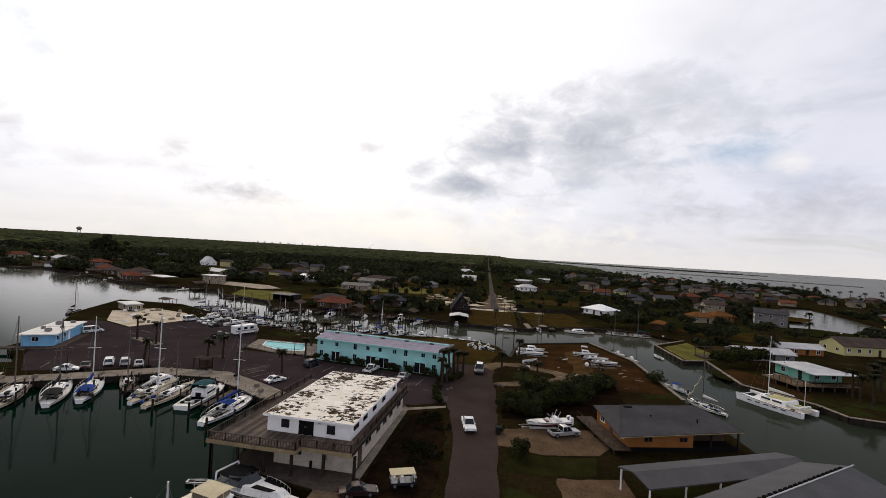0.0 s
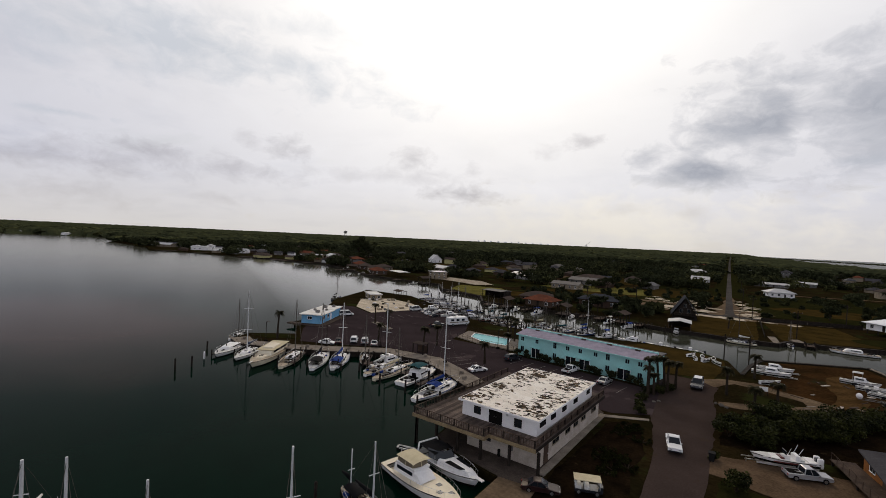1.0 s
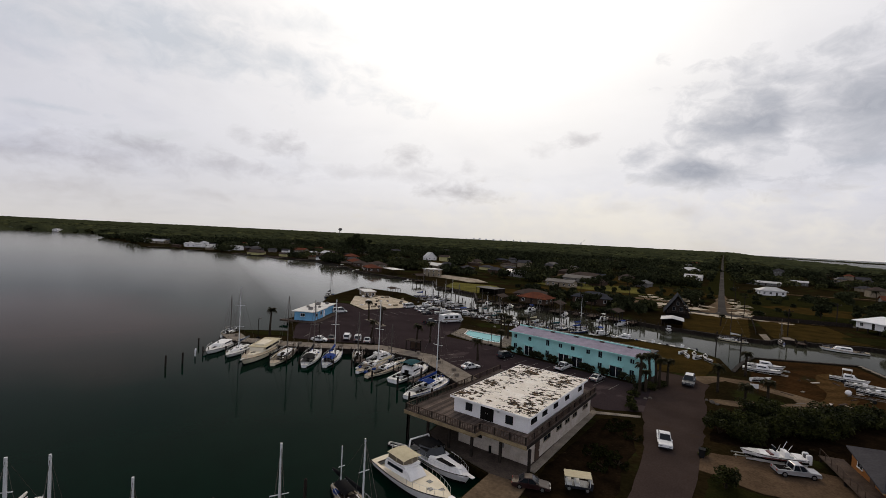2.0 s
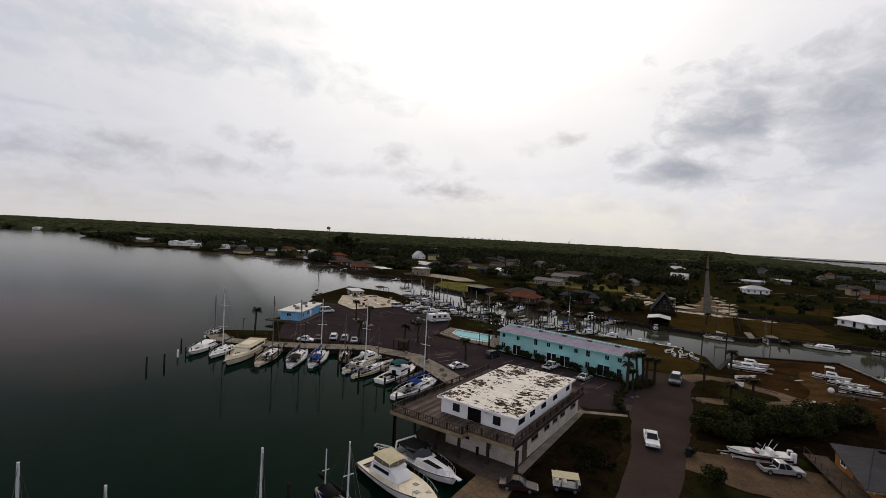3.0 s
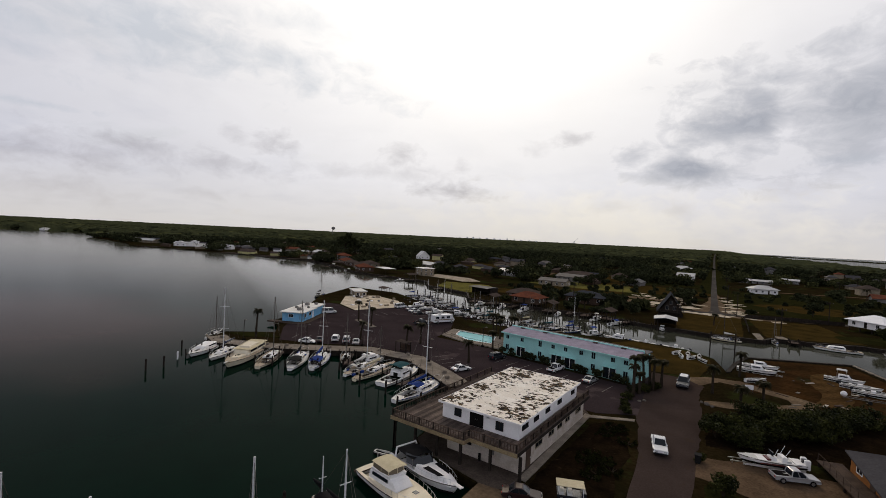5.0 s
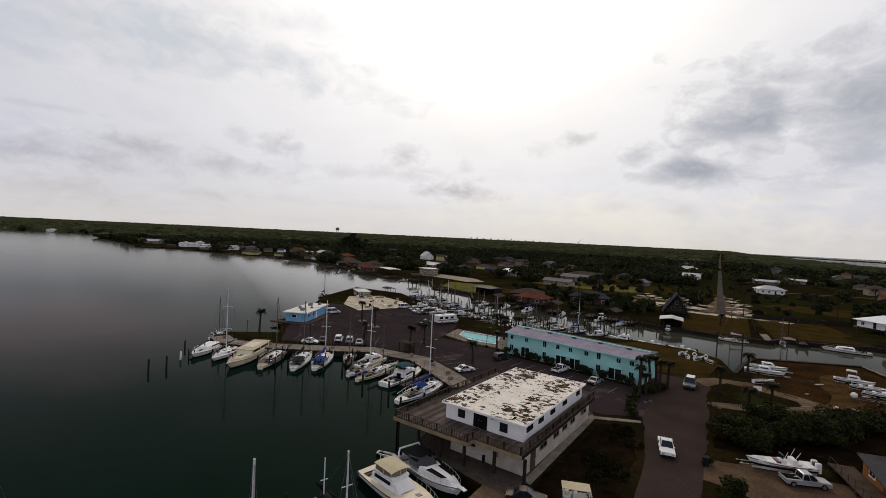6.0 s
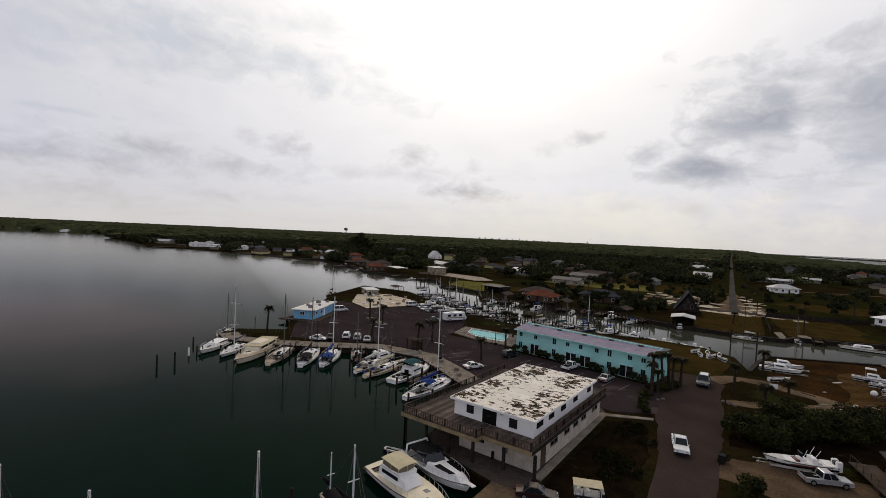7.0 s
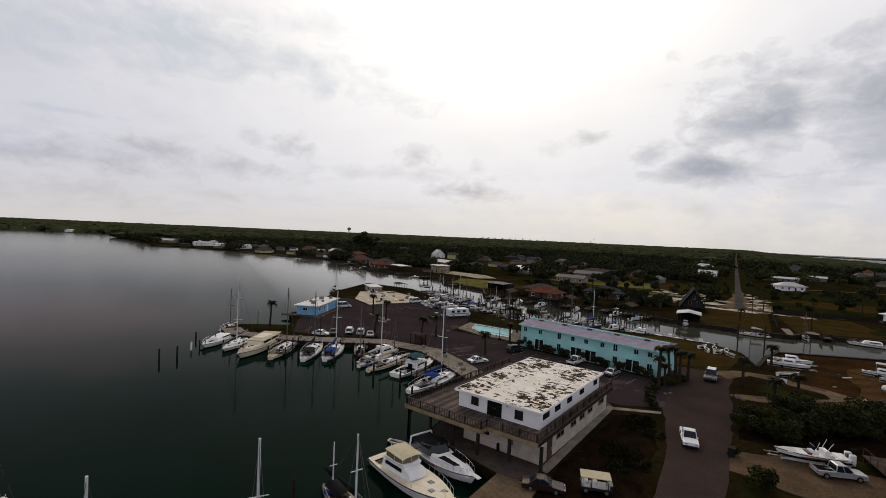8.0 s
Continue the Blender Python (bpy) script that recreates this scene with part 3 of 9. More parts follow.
NORTH = [(-4900, -900), (-2000, -60), (-1100, 251), (-1039, 330), (-934, 399), (-740, 300), (-561, 262), (-507, 238), (-474, 257), (-391, 266), (-357, 270), (-320, 268), (-290, 273), (-237, 249), (-190, 221), (-172, 218), (-131, 213),
         (-118.5, 195.4), (-91, 184.9), (-82.6, 170), (-50.6, 168), (-31, 169), (-13.5, 162), (4.4, 159.5), (16.4, 160), (19, 166), (28, 167), (40, 172), (58, 168), (66, 158), (52.8, 146), (52.6, 125), (59, 127),
         (56, 104), (63.5, 93), (64.5, 86.5), (72, 84.5), (96, 80), (110, -80), (420, -80), (400, 300), (392, 490), (368, 503), (383, 614), (341, 664), (278, 693), (228, 799), (225, 1100), (190, 1500), (130, 2300), (60, 4900), (-4900, 4900)]
LAGOON = [(206, 342), (158, 254), (124, 198), (131, 189), (152, 195), (186, 226), (203, 262), (216, 302), (226, 342)]
land("ground_north", NORTH, [LAGOON], M["ground"], "flat wooded land across the canal")
bm = bmesh.new()
prism(bm, [(150, 3300), (600, 2500), (900, 2150), (1150, 1990), (920, 2250), (620, 2620), (200, 3500)], -2, 1.5)
whole("ground_spit", bm, M["greenlawn"], "thin wooded spit far out in the bay", "ground", kind="structure")
bm = bmesh.new()
prism(bm, [(420, 1500), (640, 1330), (820, 1080), (823, 1083), (643, 1335), (423, 1506)], -2, 0.35)
whole("ground_jetty", bm, M["rock"], "long low breakwater off the shore", "breakwater", kind="structure")


RAGGED = ("road_main", "road_cross", "ground_soil", "ground_grass_patch", "pavement_drive", "pavement_sand_path", "pavement_dirt_yard", "pavement_sand_verge", "ground_lawn", "road_lane")


def ragged(outline, amount, step=0.9):
    """The outline cut into short lengths whose points wander a little, as worn edges do."""
    pts, n = [], len(outline)
    for (ax, ay), (bx, by) in zip(outline, outline[1:] + outline[:1]):
        k = max(1, min(60, int(math.hypot(bx - ax, by - ay) / step)))
        for i in range(k):
            px, py = ax + (bx - ax) * i / k, ay + (by - ay) * i / k
            pts.append((px + amount * 1.4 * noise.noise((px * 0.09, py * 0.09, 2.9)) + amount * 1.1 * noise.noise((px * 0.45, py * 0.45, 1.7)) + amount * 0.8 * noise.noise((px * 1.7, py * 1.7, 4.1)),
                        py + amount * 1.4 * noise.noise((px * 0.09, py * 0.09, 9.3)) + amount * 1.1 * noise.noise((px * 0.45, py * 0.45, 8.2)) + amount * 0.8 * noise.noise((px * 1.7, py * 1.7, 6.6))))
    return pts


def sheet(name, outline, material, label, category, z=0.03):
    bm = bmesh.new()
    prism(bm, ragged(outline, 0.6 if name == "pavement_sand_verge" else 0.28) if name in RAGGED else outline, -0.05, z)
    return whole(name, bm, material, label, category, kind="structure")


sheet("road_main", [(-3.4, -70), (2.6, -70), (2.7, 60), (2.8, 84), (2.2, 92), (3.2, 99), (1, 103), (-6, 103), (-7.5, 96), (-6, 80), (-4.6, 72), (-3.0, 62)], M["roadway"], "worn grey asphalt road", "road", 0.03)
sheet("road_far", [(2.2, 214), (8.0, 214), (6.6, 219), (6.2, 232), (5.9, 300), (5.8, 500), (6.2, 1400), (12.0, 3100), (7.0, 3100), (2.6, 1400), (2.8, 500), (3.0, 300), (3.2, 232), (3.2, 219)], M["farroad"], "long straight road into the woods", "road", 0.06)
sheet("road_cross", [(-6, 208.5), (6, 210), (20, 212), (60, 220), (95, 222), (95, 226.5), (60, 224.5), (20, 217), (6, 215), (-6, 213)], M["farroad"], "pale street along the far canal bank", "road", 0.03)
# bare sand, torn into many small patches on both sides of the far road
def torn_sand(name, count, spread, seed, z):
    gg, bm = random.Random(seed), bmesh.new()
    for k in range(count):
        cx, cy, r = spread(gg)
        ring = []
        for q in range(11):
            a = q * 2 * math.pi / 11
            rr = r * gg.uniform(0.55, 1.25)
            ring.append((cx + math.cos(a) * rr * 1.6, cy + math.sin(a) * rr))
        prism(bm, ring, -0.05, z + 0.004 * (k % 6))
    return whole(name, bm, M["yardshell"], "bare pale sand in torn patches beside the far road", "sand", kind="structure")


torn_sand("pavement_sand_verge", 46, lambda q: (q.triangular(-34, 1.5, -2), q.triangular(214, 282, 222), q.uniform(0.8, 2.3)), 5, 0.030)
torn_sand("pavement_sand_verge", 30, lambda q: (q.triangular(8.2, 15, 9), q.triangular(212, 284, 218), q.uniform(0.6, 1.7)), 6, 0.030)
torn_sand("pavement_sand_verge", 26, lambda q: (q.triangular(-9, 30, 4), q.uniform(204, 209), q.uniform(0.8, 2.0)), 7, 0.036)
for strip_of_sand in ([(-2.6, 207.6), (2.6, 207.3), (6.9, 209.6), (13.6, 209.6), (13.0, 203), (9, 200.5), (6.2, 203), (1, 198), (-1.4, 201)], [(4.6, 214), (11.6, 217.4), (8.6, 222), (10.6, 228), (7.8, 235), (8.8, 250), (7.0, 262), (6.6, 300), (4.6, 300)],
                      [(4.6, 214), (4.6, 290), (2.2, 280), (2.0, 262), (1.0, 246), (-1.6, 234), (0.2, 226), (-4, 219), (-2, 214)]):
    sheet("pavement_sand_verge", strip_of_sand, M["sand"], "bare pale sand round the mouth of the far road", "sand", 0.027)
sheet("ground_road_verge", [(-4, 300), (13, 300), (13, 1400), (22, 3080), (0, 3080), (-4, 1400)], M["greenlawn"], "mown grass verges of the long straight road", "lawn", 0.025)
LOT = [(-90, 82), (-80, 72.5), (-70, 76.5), (-62, 81.5), (-48, 82.5), (-38, 77), (-31, 73.5), (-26, 74.5), (-10.5, 73), (-5.2, 76), (-6, 96), (-9, 90), (-37, 95.5), (-39, 98), (-55, 99.5), (-56, 108), (-62, 121), (-66, 127),
       (-85, 139), (-88, 130), (-95, 113.5), (-107, 119.5), (-113, 118), (-103, 104), (-96, 90)]
sheet("road_parking_lot", LOT, M["asphalt"], "dark asphalt parking lot of the marina", "parking lot", 0.045)
sheet("pavement_sand_yard", [(-95, 114.5), (-88, 131), (-97, 141), (-112, 146), (-119, 136), (-107, 120.5)], M["yardshell"], "pale sandy boat yard", "sand", 0.06)
promenade = QUAY + [(-93, 63.8), (-92, 67.5), (-87.0, 65.6), (-77.4, 69.6), (-69.5, 74.6), (-60.2, 81.0), (-47.2, 82.0), (-37.5, 76.8), (-31.5, 73), (-33.5, 69)]
sheet("pavement_promenade", promenade, M["concrete"], "stained concrete quay walk", "pavement", 0.12)
sheet("pavement_patio", [(-27.0, 49.8), (-24.5, 47.6), (-16.5, 45.3), (-15.5, 44.0), (-13.2, 46), (-11.4, 72.0), (-13, 74), (-28.0, 60)], M["paver"], "stained concrete patio, colour deepened for shade below the deck", "pavement", 0.10)
sheet("pavement_wall_path", [(-12.3, 48.2), (-10.9, 71.4), (-11.8, 71.6), (-13.2, 48.4)], M["concrete"], "narrow pale concrete walk beside the white building", "path", 0.115)
sheet("pavement_dirt_yard", [(9.5, 102), (17, 101), (20, 92), (36, 91), (37, 119), (31, 139), (12, 130.5), (10.5, 121)], M["dirt"], "bare brown dirt yard", "dirt", 0.02)
sheet("pavement_sand_path", [(19.5, 101.5), (21.5, 108), (20.6, 116), (22, 124), (25, 128), (27, 122), (24.6, 114), (25.6, 107), (23, 100)], M["trail"], "tan worn trail across the dirt yard", "path", 0.03)
sheet("pavement_sand_path", [(-0.5, 103.4), (2.4, 99.6), (5.6, 104.6), (9.4, 104.0), (12.6, 101.6), (15.4, 100.4), (16.2, 98.2), (13.6, 95.4), (9.6, 93.4), (5.2, 91.0), (3.0, 90.4), (3.0, 88.2), (6.4, 88.4), (11.0, 90.6), (15.4, 93.6), (18.8, 97.4), (20.4, 101.0), (17.2, 103.4), (12.8, 105.0), (9.0, 107.6), (3.6, 107.0)], M["sand"], "pale sandy track looping over the yard", "path", 0.05)
sheet("pavement_drive", [(2.7, 60.5), (9, 59), (16, 60.3), (19, 65), (18, 69.5), (7, 67.6), (3.0, 66.0)], M["drive"], "brown gravel drive", "drive", 0.05)
sheet("pavement_drive", [(8.9, 38), (17, 38), (17.2, 54.2), (13, 53.4), (9, 53.0)], M["drive"], "brown gravel drive", "drive", 0.05)
sheet("ground_grass_patch", [(3.6, 53.2), (8.5, 53.5), (14, 54.4), (15.4, 59.4), (9, 58.6), (3.7, 58.8)], M["greenlawn"], "dark worn grass beside the drive", "lawn", 0.02)
sheet("ground_lawn", [(-9, 104), (2, 105), (4, 118), (3.5, 124), (-2, 129.5), (-14, 131.5), (-18, 126)], M["lawn"], "dry lawn on the canal bank", "lawn", 0.03)
sheet("ground_lawn", [(-12, 164), (3, 162), (12, 163), (13, 205), (-6, 203)], M["lawn"], "dry lawn on the far canal bank", "lawn", 0.03)
sheet("ground_lawn", [(18, 168), (42, 176), (36, 210), (15, 206)], M["lawn"], "dry lawn on the far canal bank", "lawn", 0.03)
sheet("ground_lawn", [(-116, 199), (-92, 188), (-84, 206), (-100, 226), (-124, 222)], M["pointlawn"], "yellow-green point of lawn", "lawn", 0.03)
sheet("pavement_sand_point", [(-150, 241), (-132, 236), (-118, 230), (-111, 239), (-124, 252), (-152, 259)], M["shell"], "pale bare sand behind the lawn", "sand", 0.05)
sheet("ground_lawn", [(-88, 69.5), (-81, 74), (-88, 75.5), (-94, 69.5)], M["greenlawn"], "green lawn at the end of the quay", "lawn", 0.08)
sheet("ground_lawn", [(54, 127), (66, 131), (66, 155), (54.5, 144)], M["pointlawn"], "green lawn on the jetty point", "lawn", 0.03)
sheet("ground_lawn", [(10, 225), (60, 228), (62, 300), (40, 345), (14, 330)], M["greenlawn"], "dry lawn beside the far road", "lawn", 0.02)
sheet("ground_lawn", [(-60, 224), (-24, 224), (-9, 265), (-4, 330), (-50, 300)], M["greenlawn"], "dry lawn beside the far road", "lawn", 0.02)

sheet("road_lane", [(-95, 276), (-91, 277), (-100, 330), (-110, 412), (-114, 410), (-104, 330)], M["drive"], "pale dirt lane between the houses", "road", 0.055)
sheet("ground_lawn", [(-92, 262), (-60, 258), (-30, 262), (-40, 300), (-86, 296)], M["pointlawn"], "yellow-green open field beside the lane", "lawn", 0.05)
sheet("road_lane", [(38, 352), (80, 369), (120, 372), (120, 375), (79, 373), (37, 356)], M["drive"], "pale dirt lane behind the lawn", "road", 0.05)

# bulkheads along the banks
def bulkhead(name, pts, material, label, z=0.12, w=0.3, cap="concrete"):
    ob = thing(name, at(pts[0][0], pts[0][1]), label, "bulkhead")
    o = Vector((*pts[0], 0))
    pile_mesh = finish(bars(0.13, ((0, 0, -2.3), (0, 0, z + 0.15)), n=7), "timber_post", M["darkwood"])
    for a, b in zip(pts, pts[1:]):
        a, b = Vector((*a, 0)) - o, Vector((*b, 0)) - o
        s = (b - a).normalized().cross(Vector((0, 0, 1))) * w
        bm = bmesh.new()
        prism(bm, [(p.x, p.y) for p in (a - s, b - s, b + s, a + s)], -2.4, z)
        part("wall_panel", bm, M["darkwood"], ob)
        bm = bmesh.new()
        prism(bm, [(p.x, p.y) for p in (a - s * 1.25, b - s * 1.25, b + s * 1.25, a + s * 1.25)], z, z + 0.1)
        part("cap", bm, material, ob)
        n = max(1, int((b - a).length / 3.0))
        for i in range(n):
            for sg in (1.3, -1.3):
                o2 = new("timber_post", pile_mesh)
                o2.location, o2.parent = a.lerp(b, (i + 0.5) / n) + s * sg, ob
    return ob


bulkhead("bulkhead", QUAY + [(-93, 63.8)], M["concrete"], "concrete quay edge with timber piles", 0.16)
bulkhead("bulkhead", [(-82.6, 170), (-50.6, 168), (-31, 169), (-13.5, 162), (4.4, 159.5), (16.4, 160), (19, 166), (28, 167), (40, 172), (58, 168)], M["darkwood"], "dark timber bulkhead along the canal")
bulkhead("bulkhead", [(-118.5, 195.4), (-91, 184.9), (-82.6, 170)], M["darkwood"], "dark timber bulkhead round the lawn")
bulkhead("bulkhead", [(-391, 266), (-357, 270), (-320, 268), (-290, 273), (-237, 249), (-190, 221), (-172, 218), (-131, 213), (-118.5, 195.4)], M["darkwood"], "dark timber sea wall along the bay shore")
bulkhead("bulkhead", [(32, 141), (38.2, 119.9), (37.6, 88.5)], M["concrete"], "pale concrete canal wall beside the yard")
bulkhead("bulkhead", [(66, 158), (52.8, 146), (52.6, 125), (59, 127)], M["concrete"], "concrete wall round the jetty point")
bulkhead("bulkhead", [(59, 127), (56, 104), (63.5, 93), (64.5, 86.5), (72, 84.5), (96, 80)], M["concrete"], "concrete canal wall below the stilt house")
bulkhead("bulkhead", [(32, 141), (11.2, 131.7), (8.7, 123.2), (7.0, 113.4)], M["darkwood"], "low timber wall of the yard slip")

sheet("pavement_island", [(-83.6, 101.6), (-82.6, 103.2), (-73.2, 98.6), (-73.8, 96.8)], M["concrete"], "kerbed island with palms on the parking lot", "island", 0.2)
sheet("pavement_landing", [(-16.2, 45.0), (-16.45, 36), (-11.6, 36), (-12.0, 45.2)], M["sand"], "pale sandy concrete landing beside the patio", "pavement", 0.14)
sheet("pavement_walk", [(-11, 70.5), (-5.2, 73.2), (-5.3, 74.0), (-11, 71.6)], M["concrete"], "narrow concrete footpath", "path", 0.07)


def lines(x0, y0, x1, y1, n, length, side):
    """Painted bay lines across the run from (x0, y0) to (x1, y1)."""
    a, b = Vector((x0, y0, 0)), Vector((x1, y1, 0))
    d = (b - a).normalized()
    s = Vector((-d.y, d.x, 0)) * side
    for i in range(n + 1):
        p = a.lerp(b, i / n)
        bm = bmesh.new()
        prism(bm, [(v.x, v.y) for v in (p, p + d * 0.1, p + d * 0.1 + s * length, p + s * length)], 0.046, 0.052)
        whole("parking_line", bm, M["paint"], "worn white parking bay line on asphalt", "road marking", group="parking lines", kind="structure")


lines(-46, 82.6, -37.5, 78.0, 4, 4.5, 1)
lines(-79, 75, -62.5, 83.5, 6, 4.5, 1)
lines(-33, 92.5, -11, 88, 8, 4.5, -1)
lines(-90, 108, -85, 120, 4, 4.5, -1)
lines(-88, 133, -70, 122, 6, 4.0, -1)

g = random.Random(31)


def patch(name, cx, cy, r, material, label, category, z):
    pts = []
    for k in range(16):
        a = k * 2 * math.pi / 16
        rr = r * (1 + 0.3 * noise.noise((math.cos(a) * 1.2 + cx, math.sin(a) * 1.2 + cy, 0.5))) * g.uniform(0.94, 1.06)
        pts.append((cx + math.cos(a) * rr * 1.4, cy + math.sin(a) * rr))
    sheet(name, pts, material, label, category, z)


for i, (cx, cy, r) in enumerate(((95, 180, 14), (86, 200, 16), (140, 205, 12), (75, 146, 6), (62, 112, 6), (70, 235, 22), (150, 262, 16), (92, 262, 20), (240, 220, 24), (200, 400, 30), (110, 330, 30), (62, 96, 5), (90, 88, 9), (48, 185, 8))):
    patch("ground_lawn_patch", cx, cy, r, M["greenlawn" if i % 3 else "lawn"], "mixed green lawn between the houses", "lawn", 0.03 + 0.004 * (i % 3))
for i, (cx, cy, r) in enumerate(((-60, 250, 18), (-95, 262, 14), (-30, 290, 24), (-150, 262, 10), (-205, 285, 16), (-120, 330, 30), (-60, 360, 34), (-25, 350, 20), (-200, 380, 30), (60, 330, 26), (45, 260, 16), (35, 300, 16), (-85, 210, 9))):
    patch("ground_dry_field", cx, cy, r, M["greenlawn" if i % 2 else "lawn"], "dry yellow-brown open field between the trees", "field", 0.035 + 0.004 * (i % 3))
for i, (cx, cy, r) in enumerate(((-32, 226, 7), (-48, 224, 5), (-22, 214, 4), (14, 232, 4), (-52, 238, 4), (-38, 233, 4), (-26, 240, 5), (-14, 238, 4), (-60, 228, 4), (22, 209, 3), (34, 216, 3))):
    patch("ground_sand_patch", cx, cy, r, M["sand"], "bare pale sand showing through the grass", "sand", 0.062)

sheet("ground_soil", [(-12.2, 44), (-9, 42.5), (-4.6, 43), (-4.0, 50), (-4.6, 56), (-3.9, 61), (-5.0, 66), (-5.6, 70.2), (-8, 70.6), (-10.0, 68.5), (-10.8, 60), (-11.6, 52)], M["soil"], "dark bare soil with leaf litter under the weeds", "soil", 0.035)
# Very dark sheet following the footprint of the thicket.
sheet("ground_soil", [(3.6, 70.5), (7, 71.2), (17.5, 73.5), (26, 84), (27, 95), (18, 93), (9, 86.5), (3.8, 85)], M["soil"], "very dark ground under the thicket", "soil", 0.033)


# ---- plants ----
def leaf_cloud(bm, centres, n, size, r, seed):
    """n small leaves spread through lumps at centres, each lump of radius r."""
    g = random.Random(seed)
    for _ in range(n):
        c = Vector(g.choice(centres))
        d = Vector((g.gauss(0, 1), g.gauss(0, 1), g.gauss(0, 1))).normalized() * r * (0.55 + 0.5 * g.random() ** 0.5)
        d.z *= 0.7
        p = c + d
        t = Vector((g.gauss(0, 1), g.gauss(0, 1), g.gauss(0, 0.6))).normalized()
        s = t.cross(Vector((g.gauss(0, 1), g.gauss(0, 1), g.gauss(0, 1)))).normalized()
        k = size * (0.6 + 0.8 * g.random())
        vs = [bm.verts.new(p + q) for q in (t * k, s * k * 0.55, -t * k, -s * k * 0.55)]
        bm.faces.new(vs)


def lumps(g, w, d, h, n, base=0.3):
    return [(g.uniform(-w, w), g.uniform(-d, d), h * (base + (1 - base) * g.random() ** 0.8)) for _ in range(n)]


def tree(x, y, h=6, w=3, n=900, seed=1, label="dark green spreading live oak", leaf=0.32, material="leafdark"):
    g = random.Random(seed)
    ob = thing("tree", at(x, y), label, "tree")
    bm = bmesh.new()
    tube(bm, (0, 0, -0.1), (0.1, 0, h * 0.45), 0.035 * h, 0.022 * h, 7)
    heads = []
    for i in range(6):
        a = i * 1.05 + g.random()
        q = (math.cos(a) * w * 0.6, math.sin(a) * w * 0.6, h * g.uniform(0.55, 0.8))
        tube(bm, (0.08, 0, h * g.uniform(0.3, 0.44)), q, 0.016 * h, 0.006 * h, 5)
        heads.append(q)
    part("trunk", bm, M["bark"], ob)
    bm = bmesh.new()
    heads += [(g.uniform(-1, 1) * w * 0.75, g.uniform(-1, 1) * w * 0.75, h * g.uniform(0.5, 0.9)) for _ in range(9)]
    leaf_cloud(bm, heads, n, leaf, w * 0.36, seed)
    part("crown", bm, M[material], ob)
    return ob


def shrub(x, y, w, d, h, n, seed, label="dense green shrub", leaf=0.16, material="leaf"):
    g = random.Random(seed)
    ob = thing("shrub", at(x, y), label, "shrub")
    bm = bmesh.new()
    for i in range(7):
        a = g.uniform(0, 6.28)
        tube(bm, (0, 0, -0.05), (math.cos(a) * w * 0.5, math.sin(a) * d * 0.5, h * 0.6), 0.06, 0.02, 5)
    part("woody_base", bm, M["bark"], ob)
    bm = bmesh.new()
    leaf_cloud(bm, lumps(g, w * 0.75, d * 0.75, h * 0.8, 14, 0.25), n, leaf, min(w, d, h) * 0.42, seed)
    part("foliage", bm, M[material], ob)
    return ob


def palm_bm(h, seed, fronds=30, reach=1.9):
    g = random.Random(seed)
    trunk, crown = bmesh.new(), bmesh.new()
    lean = Vector((g.uniform(-0.4, 0.4), g.uniform(-0.4, 0.4), h))
    pts = [Vector((lean.x * s * s, lean.y * s * s, lean.z * s)) for s in (0, 0.33, 0.66, 1)]
    for a, b, r in zip(pts, pts[1:], (0.27, 0.22, 0.20)):
        tube(trunk, a, b, r, r * 0.86, 8)
    # dead fronds hanging under the crown
    for i in range(16):
        a = i * 0.393 + g.random() * 0.2
        way = Vector((math.cos(a), math.sin(a), 0))
        p0 = pts[-1] + Vector((0, 0, -0.1))
        ln = reach * g.uniform(0.45, 0.7)
        crown.faces.new([crown.verts.new(q) for q in (p0, p0 + way * 0.35 + Vector((-way.y, way.x, 0)) * 0.18 + Vector((0, 0, -ln * 0.6)), p0 + way * 0.3 + Vector((0, 0, -ln)), p0 + way * 0.35 - Vector((-way.y, way.x, 0)) * 0.18 + Vector((0, 0, -ln * 0.6)))])
    for i in range(fronds):
        a, rise = i * 2.4 + g.random() * 0.5, g.uniform(-1.0, 1.1)
        way = Vector((math.cos(a), math.sin(a), 0))
        side = Vector((-way.y, way.x, 0))
        mid = [pts[-1] + way * reach * s + Vector((0, 0, reach * (rise * s - (0.75 + 0.35 * rise) * s * s))) for s in (0, 0.25, 0.5, 0.75, 1.0)]
        # leaflets on both sides of the rib
        for k in range(20):
            s = 0.10 + 0.074 * k
            j = min(3, int(s * 4))
            p = mid[j].lerp(mid[j + 1], s * 4 - j)
            ln = reach * 0.36 * math.sin(math.pi * min(1, 0.25 + s * 0.7))
            for sg in (-1, 1):
                tip = p + side * sg * ln + way * ln * 0.5 + Vector((0, 0, -ln * 0.35))
                vs = [crown.verts.new(q) for q in (p, p + way * 0.24, tip)]
                crown.faces.new(vs)
    return trunk, crown


def palm(x, y, h, seed, label="slim palm tree with drooping fronds", reach=1.9, z=0.0):
    ob = thing("palm_tree", at(x, y, z), label, "palm tree")
    t, c = palm_bm(h, seed, reach=reach)
    part("trunk", t, M["bark"], ob)
    part("crown", c, M["frond"], ob)
    return ob


# ---- boats ----
def hull_shape(L, B, F, stern=0.72, fine=2.2, n=14):
    rows = []
    for i in range(n + 1):
        s = i / n
        b = B / 2 * (1 - max(0.0, (s - 0.42) / 0.58) ** fine) * (stern + (1 - stern) * math.sin(math.pi / 2 * min(s / 0.42, 1)))
        rows.append((-L / 2 + L * s, max(b, 0.03), F * (0.9 + 0.45 * s * s), s))
    return rows


